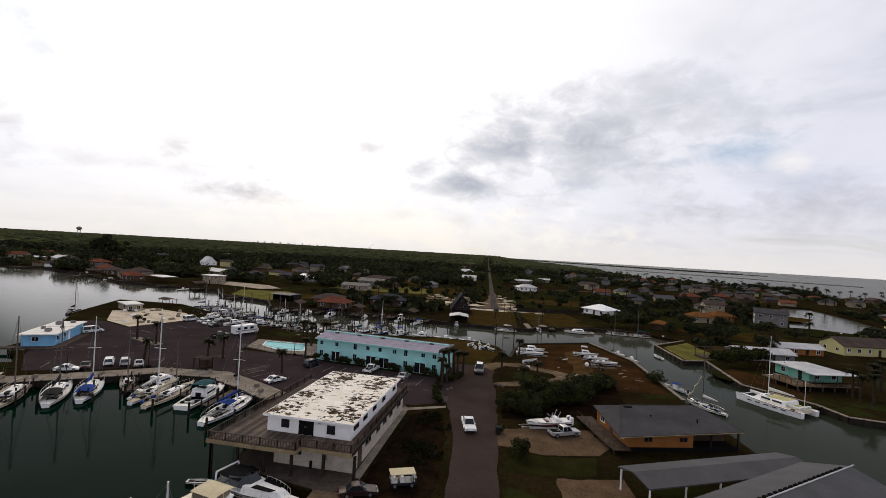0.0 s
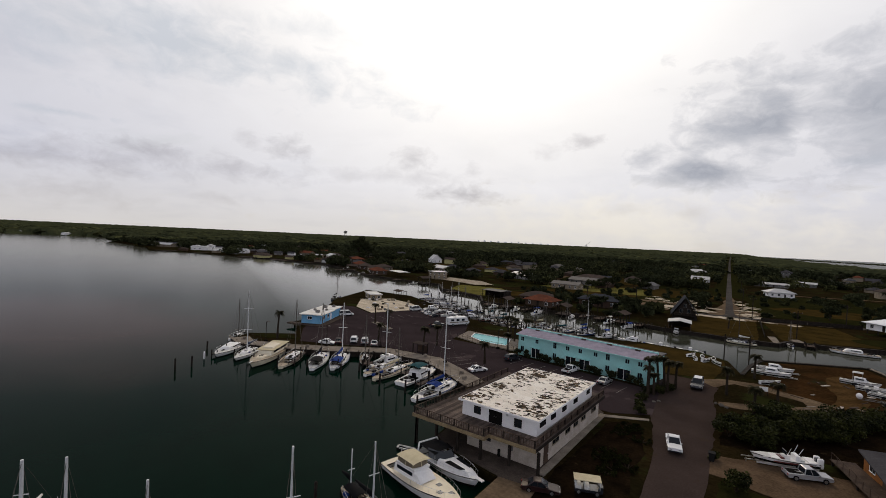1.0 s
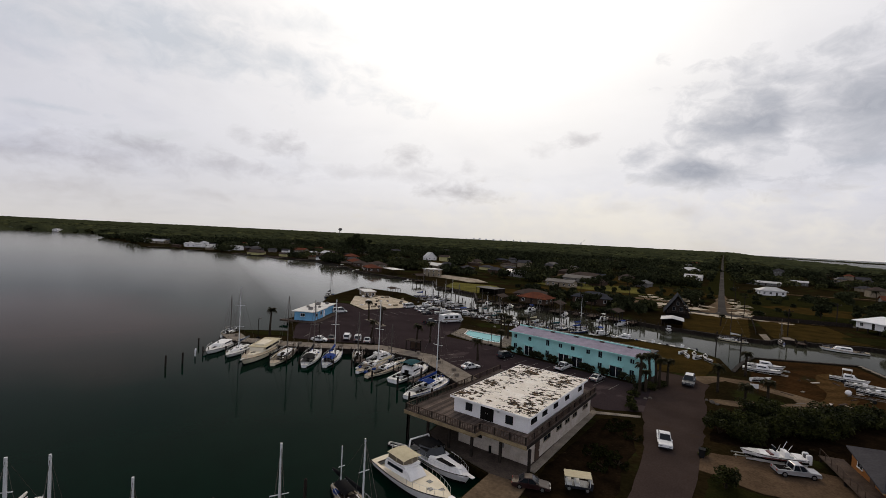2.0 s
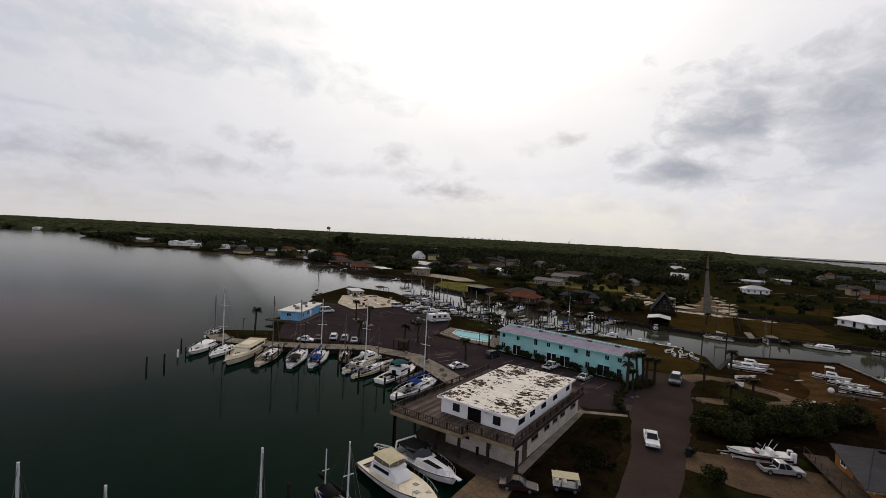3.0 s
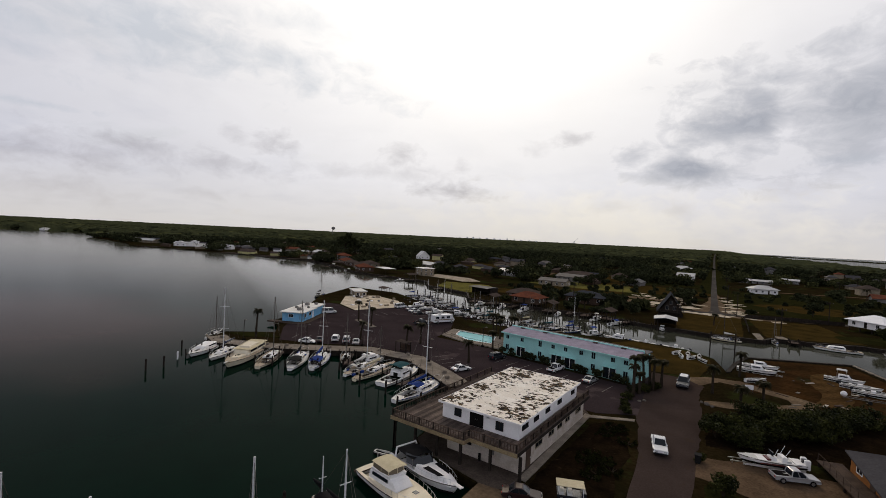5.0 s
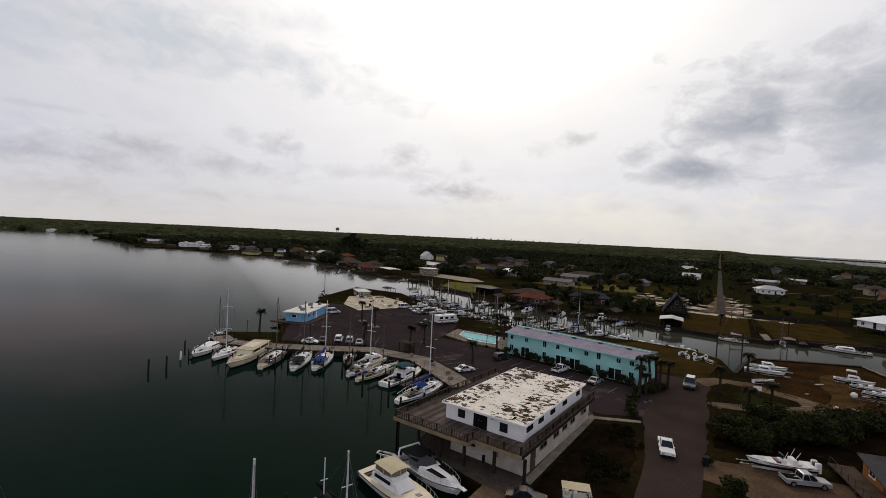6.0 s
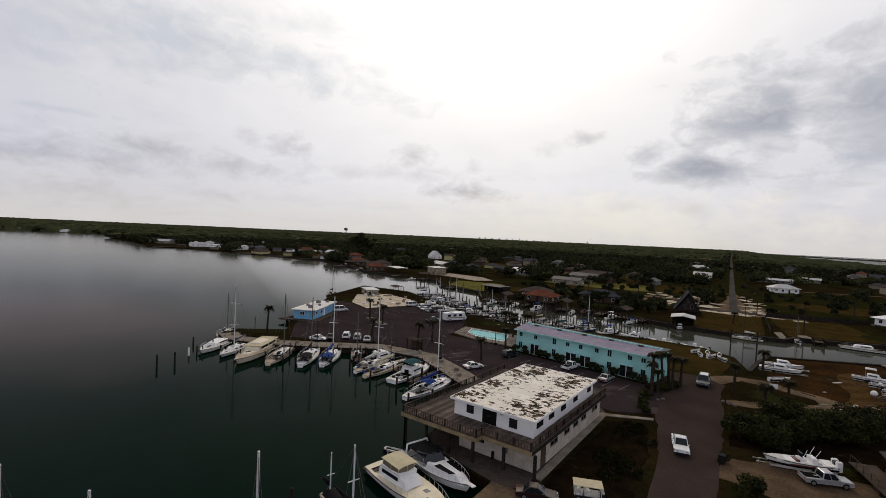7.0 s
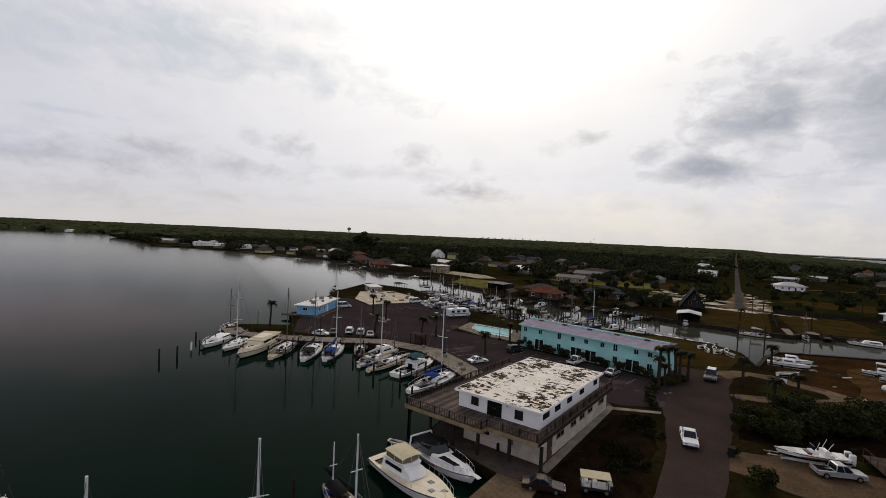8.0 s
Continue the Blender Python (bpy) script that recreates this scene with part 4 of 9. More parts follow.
def hull(ob, L, B, F, hullmat, deckmat, cockpit=None, stern=0.72, fine=2.2, flare=0.0, stripe=None):
    rows = hull_shape(L, B, F, stern, fine)
    bm = bmesh.new()
    rings = []
    for x, b, f, s in rows:
        rake = 0.10 * L * max(0, s - 0.8) / 0.2
        prof = [(b, f, 0), (b * (0.96 - flare), f * 0.4, 0.4), (b * (0.86 - flare), -0.05, 0.8), (b * 0.5, -0.45, 1), (0, -0.6, 1)]
        right = [(x - rake * k, -y, z) for y, z, k in prof]
        left = [(x - rake * k, y, z) for y, z, k in prof[-2::-1]]
        rings.append(right + left)
    vs = [[bm.verts.new(p) for p in r] for r in rings]
    for a, b in zip(vs, vs[1:]):
        for i in range(len(a) - 1):
            bm.faces.new((a[i], a[i + 1], b[i + 1], b[i]))
    bm.faces.new(vs[0])
    part("hull", bm, hullmat, ob, smooth=False)
    # deck with an open well
    bm = bmesh.new()
    c0, c1, cw = cockpit or (2, 2, 0)
    for (x0, b0, f0, s0), (x1, b1, f1, s1) in zip(rows, rows[1:]):
        if c0 <= s0 < c1:
            for sg in (-1, 1):
                w0, w1 = min(cw, b0 * 0.85), min(cw, b1 * 0.85)
                quad = [(x0, sg * b0, f0), (x1, sg * b1, f1), (x1, sg * w1, f1 + 0.02), (x0, sg * w0, f0 + 0.02)]
                bm.faces.new([bm.verts.new(p) for p in quad])
                wall = [(x0, sg * w0, f0 + 0.02), (x1, sg * w1, f1 + 0.02), (x1, sg * w1, f1 - 0.45), (x0, sg * w0, f0 - 0.45)]
                bm.faces.new([bm.verts.new(p) for p in wall])
            floor = [(x0, -w0, f0 - 0.45), (x1, -w1, f1 - 0.45), (x1, w1, f1 - 0.45), (x0, w0, f0 - 0.45)]
            bm.faces.new([bm.verts.new(p) for p in floor])
        else:
            strip(bm, [[(x0, -b0, f0), (x0, 0, f0 + 0.06), (x0, b0, f0)], [(x1, -b1, f1), (x1, 0, f1 + 0.06), (x1, b1, f1)]])
    part("deck", bm, deckmat, ob)
    # rubbing strake
    bm = bmesh.new()
    for sg in (-1, 1):
        for (x0, b0, f0, _), (x1, b1, f1, _) in zip(rows, rows[1:]):
            tube(bm, (x0, sg * (b0 + 0.01), f0 - 0.06), (x1, sg * (b1 + 0.01), f1 - 0.06), 0.05, n=4)
    part("rub_rail", bm, stripe or M["darkalu"], ob)
    # dark boot stripe at the waterline, thickened to suggest the hull's shaded lower side
    bm = bmesh.new()
    for sg in (-1, 1):
        for (x0, b0, f0, s0), (x1, b1, f1, s1) in zip(rows, rows[1:]):
            r0, r1 = (0.07 * L * max(0, s - 0.8) / 0.2 for s in (s0, s1))
            tube(bm, (x0 - r0, sg * b0 * (0.88 - flare), 0.10), (x1 - r1, sg * b1 * (0.88 - flare), 0.10), 0.15, n=4)
    part("boot_stripe", bm, M["dark"], ob)
    return rows


def cabin_block(ob, name, x0, x1, w0, w1, z0, z1, material, slope0=0.2, slope1=0.5, tumble=0.85):
    """A cabin with sloping ends and sides; w0 aft half-width, w1 forward half-width."""
    bm = bmesh.new()
    h = z1 - z0
    loft(bm, [[(x0, -w0, z0), (x1, -w1, z0), (x1, w1, z0), (x0, w0, z0)],
              [(x0 + slope0 * h * 0.8, -w0 * (tumble + 0.04), z0 + h * 0.85), (x1 - slope1 * h * 0.8, -w1 * (tumble + 0.04), z0 + h * 0.85), (x1 - slope1 * h * 0.8, w1 * (tumble + 0.04), z0 + h * 0.85), (x0 + slope0 * h * 0.8, w0 * (tumble + 0.04), z0 + h * 0.85)],
              [(x0 + slope0 * h + 0.1, -w0 * tumble * 0.9, z1), (x1 - slope1 * h - 0.1, -w1 * tumble * 0.9, z1), (x1 - slope1 * h - 0.1, w1 * tumble * 0.9, z1), (x0 + slope0 * h + 0.1, w0 * tumble * 0.9, z1)]])
    return part(name, bm, material, ob)


def side_window(ob, x0, x1, ya, yb, z0, z1, lean=0.06):
    """A dark window let into each cabin side."""
    for sg in (-1, 1):
        bm = bmesh.new()
        d = 0.03
        loft(bm, [[(x0, sg * ya, z0), (x1, sg * yb, z0), (x1 - 0.05, sg * (yb - lean), z1), (x0 + 0.05, sg * (ya - lean), z1)],
                  [(x0, sg * (ya + d), z0), (x1, sg * (yb + d), z0), (x1 - 0.05, sg * (yb - lean + d), z1), (x0 + 0.05, sg * (ya - lean + d), z1)]])
        part("window", bm, M["glass"], ob)


def rail(ob, rows, s0, s1, h=0.55, name="guard_rail"):
    bm = bmesh.new()
    for sg in (-1, 1):
        pts = [(x, sg * b * 0.97, f) for x, b, f, s in rows if s0 <= s <= s1]
        for p, q in zip(pts, pts[1:]):
            tube(bm, (p[0], p[1], p[2] + h), (q[0], q[1], q[2] + h), 0.02, n=4)
        for p in pts:
            tube(bm, p, (p[0], p[1], p[2] + h), 0.018, n=4)
    part(name, bm, M["steel"], ob)


def rig(ob, mx, z0, h, boom, material, cover=None, spreaders=1, ends=None, r=0.075):
    bm = bmesh.new()
    tube(bm, (mx, 0, z0), (mx, 0, z0 + h), r, r * 0.75, 7)
    mast = part("mast", bm, material, ob)
    for k in range(spreaders):
        z = z0 + h * (k + 1) / (spreaders + 1) * 1.05
        part("spreader", bars(0.045, ((mx, -min(1.0, 0.085 * h), z), (mx, min(1.0, 0.085 * h), z)), n=5), material, mast)
    if boom:
        part("boom", bars(0.06, ((mx, 0, z0 + 1.1), (mx - boom, 0, z0 + 1.2)), n=6), material, ob)
        if cover:
            bm = bmesh.new()
            secs = []
            for s, ry, rz in ((0.0, 0.16, 0.34), (0.25, 0.17, 0.27), (0.6, 0.14, 0.2), (1.0, 0.09, 0.11)):
                c = Vector((mx - 0.05 - (boom - 0.1) * s, 0, z0 + 1.22 + rz * 0.55))
                secs.append([(c.x, ry * math.cos(a), c.z + rz * math.sin(a)) for a in (i * math.pi / 4 for i in range(8))])
            loft(bm, secs)
            part("sail_cover", bm, cover, ob, smooth=True)
    if ends:
        bow, stern, wide, zb = ends
        top = (mx, 0, z0 + h * 0.98)
        for foot in ((bow, 0, zb), (stern, 0, zb), (mx, wide, zb), (mx, -wide, zb)):
            part("stay", bars(0.018, (top, foot), n=4), M["darkalu"], ob)


def bimini(ob, x0, x1, w, z, material, drop=0.35, posts=True, base=0.9):
    bm = bmesh.new()
    secs = []
    for k in range(7):
        y = -w + 2 * w * k / 6
        zz = z - drop * (abs(y) / w) ** 2.5
        secs.append([(x0, y, zz - drop * 0.25), (x0 + 0.25, y, zz), (x1 - 0.25, y, zz), (x1, y, zz - drop * 0.25)])
    strip(bm, secs)
    bmesh.ops.solidify(bm, geom=bm.faces[:], thickness=0.05)
    part("canvas_top", bm, material, ob, smooth=True)
    if posts:
        for x in (x0 + 0.1, x1 - 0.1):
            for sg in (-1, 1):
                part("canvas_post", bars(0.025, ((x, sg * w * 0.95, base), (x, sg * w * 0.95, z - drop)), n=4), M["steel"], ob)


def sailboat(x, y, turn, L=9, h=11, label="white sailing boat", cover="bluecanvas", hullmat="gelcoat", deckmat="deckwhite", canvas=None, mastmat="alu", mizzen=False, group="moored boats", spreaders=1, thick=0.105, z=WATER, dodger=None):
    ob = thing("sailboat", at(x, y, z, turn), label, "sailboat", group)
    B, F = L * 0.25, 0.42 + L * 0.013
    rows = hull(ob, L, B, F, M[hullmat], M[deckmat], (0.10, 0.36, B * 0.26), stern=0.30, stripe=M["bluecanvas"] if cover == "bluecanvas" else None)
    cabin_block(ob, "cabin", -L * 0.13, L * 0.25, B * 0.30, B * 0.20, F * 0.95, F + 0.42, M["gelcoat"], 0.1, 1.2)
    side_window(ob, -L * 0.09, L * 0.06, B * 0.292, B * 0.262, F + 0.10, F + 0.27)
    part("hatch", boxes((L * 0.12, L * 0.12 + 0.55, -0.28, 0.28, F + 0.39, F + 0.48)), M["glass"], ob)
    part("companionway", boxes((-L * 0.13 - 0.04, -L * 0.05, -0.32, 0.32, F + 0.15, F + 0.48)), M["darkwood"], ob)
    rig(ob, L * 0.09, F + 0.35, h, L * 0.36, M[mastmat], M[cover] if cover else None, spreaders, (L * 0.47, -L * 0.48, B * 0.46, F), thick)
    if mizzen:
        rig(ob, -L * 0.36, F, h * 0.68, L * 0.2, M[mastmat], M[cover] if cover else None, 1)
    if canvas:
        bimini(ob, -L * 0.38, -L * 0.12, B * 0.32, F + 0.95, M[canvas], 0.3)
    if dodger:
        bimini(ob, -L * 0.17, -L * 0.02, B * 0.30, F + 1.15, M[dodger], 0.25, False)
    rail(ob, rows, 0.05, 0.97)
    gg = random.Random(int(abs(x) * 31 + abs(y) * 17))
    for sg in (-1, 1):
        part("coaming", bars(0.07, ((-L * 0.40, sg * B * 0.27, F + 0.12), (-L * 0.14, sg * B * 0.30, F + 0.14)), n=5), M["darkwood"], ob, "dark wooden cockpit coaming")
        part("grab_rail", bars(0.03, ((-L * 0.08, sg * B * 0.2, F + 0.48), (L * 0.12, sg * B * 0.15, F + 0.48)), n=4), M["darkwood"], ob)
    for k in range(12):
        bx, by = gg.uniform(-L * 0.42, L * 0.36), gg.choice((-1, 1)) * B * gg.uniform(0.22, 0.3)
        bw = gg.uniform(0.08, 0.4)
        part(("deck_locker", "fender", "rope_coil", "winch")[k % 4], boxes((bx - bw, bx + bw, by - 0.16, by + 0.16, F, F + gg.uniform(0.2, 0.4))), M[gg.choice(("dark", "dark", "bluecanvas", "darkwood", "darkwood", "deckwhite", "decktan"))], ob)
    part("cockpit_floor", boxes((-L * 0.39, -L * 0.15, -B * 0.2, B * 0.2, F - 0.44, F - 0.40)), M["darkwood"], ob, "dark cockpit grating")
    part("forehatch", boxes((L * 0.3, L * 0.3 + 0.45, -0.2, 0.2, F * 1.1, F * 1.1 + 0.14)), M["glass"], ob)
    part("wheel", bars(0.03, ((-L * 0.33, 0, F - 0.45), (-L * 0.33, 0, F + 0.35)), ((-L * 0.33, -0.3, F + 0.3), (-L * 0.33, 0.3, F + 0.3)), n=5), M["steel"], ob)
    return ob


def motorboat(x, y, turn, L=8, label="white cabin cruiser", top=None, hullmat="gelcoat", deckmat="deckwhite", fly=False, z=WATER, group="moored boats", tall=0.7, cabin=True, outriggers=False):
    ob = thing("motorboat", at(x, y, z, turn), label, "motorboat", group)
    B, F = L * 0.285, (0.48 + L * 0.018 if cabin else 0.32 + L * 0.03)
    rows = hull(ob, L, B, F, M[hullmat], M[deckmat], (0.05, 0.32 if cabin else 0.66, B * 0.36), stern=0.74, fine=2.4, flare=0.06)
    z0 = F
    if cabin:
        cabin_block(ob, "cabin", -L * 0.16, L * 0.22, B * 0.36, B * 0.25, F * 0.97, F + 1.15 * tall, M["gelcoat"], 0.05, 0.9)
        side_window(ob, -L * 0.12, L * 0.08, B * 0.345, B * 0.30, F + 0.55 * tall, F + 0.9 * tall, 0.05)
        bm = bmesh.new()
        loft(bm, [[(L * 0.165, -B * 0.22, F + 0.5 * tall), (L * 0.165, B * 0.22, F + 0.5 * tall), (L * 0.105, B * 0.2, F + 1.0 * tall), (L * 0.105, -B * 0.2, F + 1.0 * tall)],
                  [(L * 0.19, -B * 0.22, F + 0.53 * tall), (L * 0.19, B * 0.22, F + 0.53 * tall), (L * 0.13, B * 0.2, F + 1.03 * tall), (L * 0.13, -B * 0.2, F + 1.03 * tall)]])
        part("windscreen", bm, M["glass"], ob)
        z0 = F + 1.15 * tall
    if fly:
        cabin_block(ob, "flybridge", -L * 0.15, L * 0.05, B * 0.30, B * 0.26, z0 - 0.02, z0 + 0.42, M["gelcoat"], -0.1, -0.2, 1.0)
        part("seat", boxes((-L * 0.1, -L * 0.06, -B * 0.2, B * 0.2, z0, z0 + 0.55)), M["darkwood"], ob)
        z0 += 0.2
    if top:
        bimini(ob, -L * 0.2, L * 0.06, B * 0.36, z0 + 1.1, M[top], 0.25, True, z0 - 0.6)
    if outriggers:
        part("outrigger", bars(0.035, ((0, B * 0.4, z0), (-L * 0.3, B * 0.75, z0 + 4.5))), M["alu"], ob)
        part("outrigger", bars(0.035, ((0, -B * 0.4, z0), (-L * 0.3, -B * 0.75, z0 + 4.5))), M["alu"], ob)
    if not cabin:
        part("cockpit_floor", boxes((-L * 0.44, L * 0.10, -B * 0.26, B * 0.26, F - 0.44, F - 0.40)), M["darkwood" if L > 3.2 else "deckwhite"], ob, "dark cockpit floor" if L > 3.2 else "white boat floor")
        part("thwart", boxes((-L * 0.05, -L * 0.05 + 0.3, -B * 0.34, B * 0.34, F - 0.2, F - 0.14)), M["wood"], ob)
    if not cabin and L > 5:
        part("console", boxes((-L * 0.08, L * 0.03, -0.35, 0.35, F - 0.45, F + (0.75 if z < 0 else 0.35))), M["gelcoat"], ob)
        part("bench", boxes((-L * 0.28, -L * 0.2, -B * 0.3, B * 0.3, F - 0.45, F + 0.15)), M["deckwhite"], ob)
        bm = bmesh.new()
        box(bm, -L * 0.53, -L * 0.46, -0.22, 0.22, F * 0.3, F + 0.45)
        bmesh.ops.bevel(bm, geom=bm.edges[:], offset=0.06, segments=1, affect="EDGES")
        part("outboard", bm, M["cardark"], ob)
    if cabin:
        part("cockpit_floor", boxes((-L * 0.44, -L * 0.18, -B * 0.3, B * 0.3, F - 0.44, F - 0.40)), M["darkwood"], ob, "dark cockpit floor")
        part("engine_box", boxes((-L * 0.38, -L * 0.30, -B * 0.14, B * 0.14, F - 0.41, F + 0.02)), M["deckwhite"], ob)
        part("companionway", boxes((-L * 0.165, -L * 0.155, -B * 0.12, B * 0.12, F - 0.2, F + 0.9 * tall)), M["dark"], ob)
    if cabin and L > 7:
        rail(ob, rows, 0.45, 0.98, 0.45)
        gg = random.Random(int(abs(x) * 29 + abs(y) * 13))
        for k in range(6):
            bx, by, bw = gg.uniform(-L * 0.43, -L * 0.2) if k % 2 else gg.uniform(L * 0.2, L * 0.36), gg.uniform(-0.22, 0.22) * B, gg.uniform(0.15, 0.45)
            part(("deck_locker", "hatch", "rope_coil")[k % 3], boxes((bx - bw, bx + bw, by - 0.2, by + 0.2, F - (0.42 if k % 2 else 0.0), F + gg.uniform(0.08, 0.3))), M[gg.choice(("dark", "darkwood", "glass", "bluecanvas"))], ob)
    return ob


# ---- road vehicles ----
def wheels(ob, xs, w, r=0.34):
    for x in xs:
        for sg in (-1, 1):
            bm = bmesh.new()
            tube(bm, (x, sg * (w - 0.22), r), (x, sg * w, r), r, n=14)
            tyre = part("wheel", bm, M["rubber"], ob)
            bm = bmesh.new()
            tube(bm, (x, sg * (w - 0.02), r), (x, sg * (w + 0.012), r), r * 0.6, n=10)
            part("rim", bm, M["chrome"], tyre)


def vehicle(x, y, turn, kind="sedan", paint="carwhite", label="white sedan parked on the asphalt", category="car", z=0.05, group="parked vehicles", size=0.84):
    """A car, its front along local +x; the body is lofted from side profiles."""
    name = {"sedan": "car", "suv": "car", "van": "van", "pickup": "pickup_truck"}[kind]
    ob = thing(name, at(x, y, z, turn), label, category, group)
    ob.scale = (size, size, size)
    dims = {"sedan": (4.6, 0.88, 0.82, 1.42), "suv": (4.8, 0.95, 1.0, 1.75), "van": (5.4, 1.0, 1.05, 2.05), "pickup": (5.5, 0.96, 1.0, 1.80)}
    L, w, belt, top = dims[kind]
    h = L / 2
    prof = {"sedan": [(-h, 0.45), (-h + 0.05, belt - 0.02), (-h + 0.9, belt + 0.05), (h - 1.35, belt), (h - 0.15, belt - 0.2), (h, 0.45), (h - 0.1, 0.28), (-h + 0.1, 0.28)],
            "suv": [(-h, 0.5), (-h + 0.05, belt), (-h + 0.6, belt + 0.03), (h - 1.3, belt), (h - 0.1, belt - 0.18), (h, 0.5), (h - 0.1, 0.36), (-h + 0.1, 0.36)],
            "van": [(-h, 0.5), (-h + 0.03, belt), (-h + 0.6, belt + 0.02), (h - 0.9, belt), (h - 0.1, belt - 0.25), (h, 0.5), (h - 0.1, 0.34), (-h + 0.1, 0.34)],
            "pickup": [(-h, 0.55), (-h + 0.02, belt), (-h + 0.6, belt), (h - 1.5, belt + 0.03), (h - 0.08, belt - 0.1), (h, 0.55), (h - 0.1, 0.42), (-h + 0.1, 0.42)]}[kind]
    bm = bmesh.new()
    loft(bm, [[(px, -w * 0.93, pz - 0.02 if pz > 0.6 else pz + 0.04) for px, pz in prof], [(px, -w, (pz + 0.5) / 2 + (pz - 0.5) * 0.42) for px, pz in prof], [(px, -w * 0.9, pz) for px, pz in prof],
              [(px, 0, pz + (0.03 if pz > 0.6 else 0)) for px, pz in prof], [(px, w * 0.9, pz) for px, pz in prof], [(px, w, (pz + 0.5) / 2 + (pz - 0.5) * 0.42) for px, pz in prof], [(px, w * 0.93, pz - 0.02 if pz > 0.6 else pz + 0.04) for px, pz in prof]])
    part("body", bm, M[paint], ob)
    span = {"sedan": (-h + 0.75, -h + 1.45, h - 2.15, h - 1.35), "suv": (-h + 0.1, -h + 0.35, h - 2.05, h - 1.3), "van": (-h + 0.05, -h + 0.2, h - 1.7, h - 0.95), "pickup": (-0.75, -0.6, h - 2.25, h - 1.5)}[kind]
    a, b, c, d = span
    bm = bmesh.new()
    loft(bm, [[(a, -w * 0.88, belt), (d, -w * 0.88, belt), (d, w * 0.88, belt), (a, w * 0.88, belt)], [(b, -w * 0.76, top - 0.06), (c, -w * 0.76, top - 0.06), (c, w * 0.76, top - 0.06), (b, w * 0.76, top - 0.06)]], False)
    part("glasshouse", bm, M["glass"], ob, "dark tinted windows")
    bm = bmesh.new()
    loft(bm, [[(b - 0.03, -w * 0.78, top - 0.07), (c + 0.03, -w * 0.78, top - 0.07), (c + 0.03, w * 0.78, top - 0.07), (b - 0.03, w * 0.78, top - 0.07)], [(b + 0.12, -w * 0.68, top), (c - 0.12, -w * 0.68, top), (c - 0.12, w * 0.68, top), (b + 0.12, w * 0.68, top)]])
    part("roof", bm, M[paint], ob)
    for sg in (-1, 1):
        for lo, hi, yw, r in ((d, c, 0.87, 0.05), (a, b, 0.87, 0.08), ((a + d) / 2, (b + c) / 2, 0.885, 0.04)):
            part("pillar", bars(r, ((lo, sg * w * yw, belt), (hi, sg * w * (yw - 0.115), top - 0.05)), n=4), M[paint], ob)
    if kind == "pickup":
        part("bed", boxes((-h + 0.12, -0.85, -w * 0.74, w * 0.74, belt - 0.02, belt + 0.035)), M["dark"], ob, "dark open load bed")
    for sg in (-1, 1):
        part("headlight", boxes((h - 0.10, h - 0.01, sg * w * 0.62 - 0.16, sg * w * 0.62 + 0.16, belt - 0.36, belt - 0.22)), M["lampclear"], ob)
        part("tail_light", boxes((-h - 0.015, -h + 0.05, sg * w * 0.74 - 0.09, sg * w * 0.74 + 0.09, belt - 0.30, belt - 0.06)), M["lampred"], ob)
        part("mirror", boxes((d - 0.35, d - 0.2, sg * w * 1.0 - 0.09, sg * w * 1.0 + 0.09, belt + 0.02, belt + 0.17)), M[paint], ob)
    part("bumper", boxes((h - 0.03, h + 0.06, -w * 0.85, w * 0.85, 0.36, 0.55)), M["cardark"], ob)
    part("bumper", boxes((-h - 0.06, -h + 0.03, -w * 0.85, w * 0.85, 0.38, 0.56)), M["cardark"], ob)
    wheels(ob, (-h + 0.95, h - 0.95), w * 0.99, 0.33 if kind == "sedan" else 0.38)
    return ob


# ---- houses ----
def window_unit(parent, cx, cz, w, h, y, material="white", axis="y", sg=-1):
    """A window with frame, sill and pane on a wall at y (axis y) or x (axis x); sg is the outward side."""
    def b(a0, a1, d0, d1, z0, z1):
        d0, d1 = sorted((y + sg * d0, y + sg * d1))
        return (a0, a1, d0, d1, z0, z1) if axis == "y" else (d0, d1, a0, a1, z0, z1)
    t = 0.07
    win = part("window", boxes(b(cx - w / 2 - t, cx + w / 2 + t, -0.02, 0.05, cz + h / 2, cz + h / 2 + t), b(cx - w / 2 - t, cx + w / 2 + t, -0.02, 0.09, cz - h / 2 - t, cz - h / 2),
                               b(cx - w / 2 - t, cx - w / 2, -0.02, 0.05, cz - h / 2, cz + h / 2), b(cx + w / 2, cx + w / 2 + t, -0.02, 0.05, cz - h / 2, cz + h / 2), b(cx - 0.02, cx + 0.02, -0.02, 0.04, cz - h / 2, cz + h / 2)), M[material], parent)
    part("pane", boxes(b(cx - w / 2, cx + w / 2, -0.015, 0.02, cz - h / 2, cz + h / 2)), M["glass"], win)
    return win


HOUSES = []


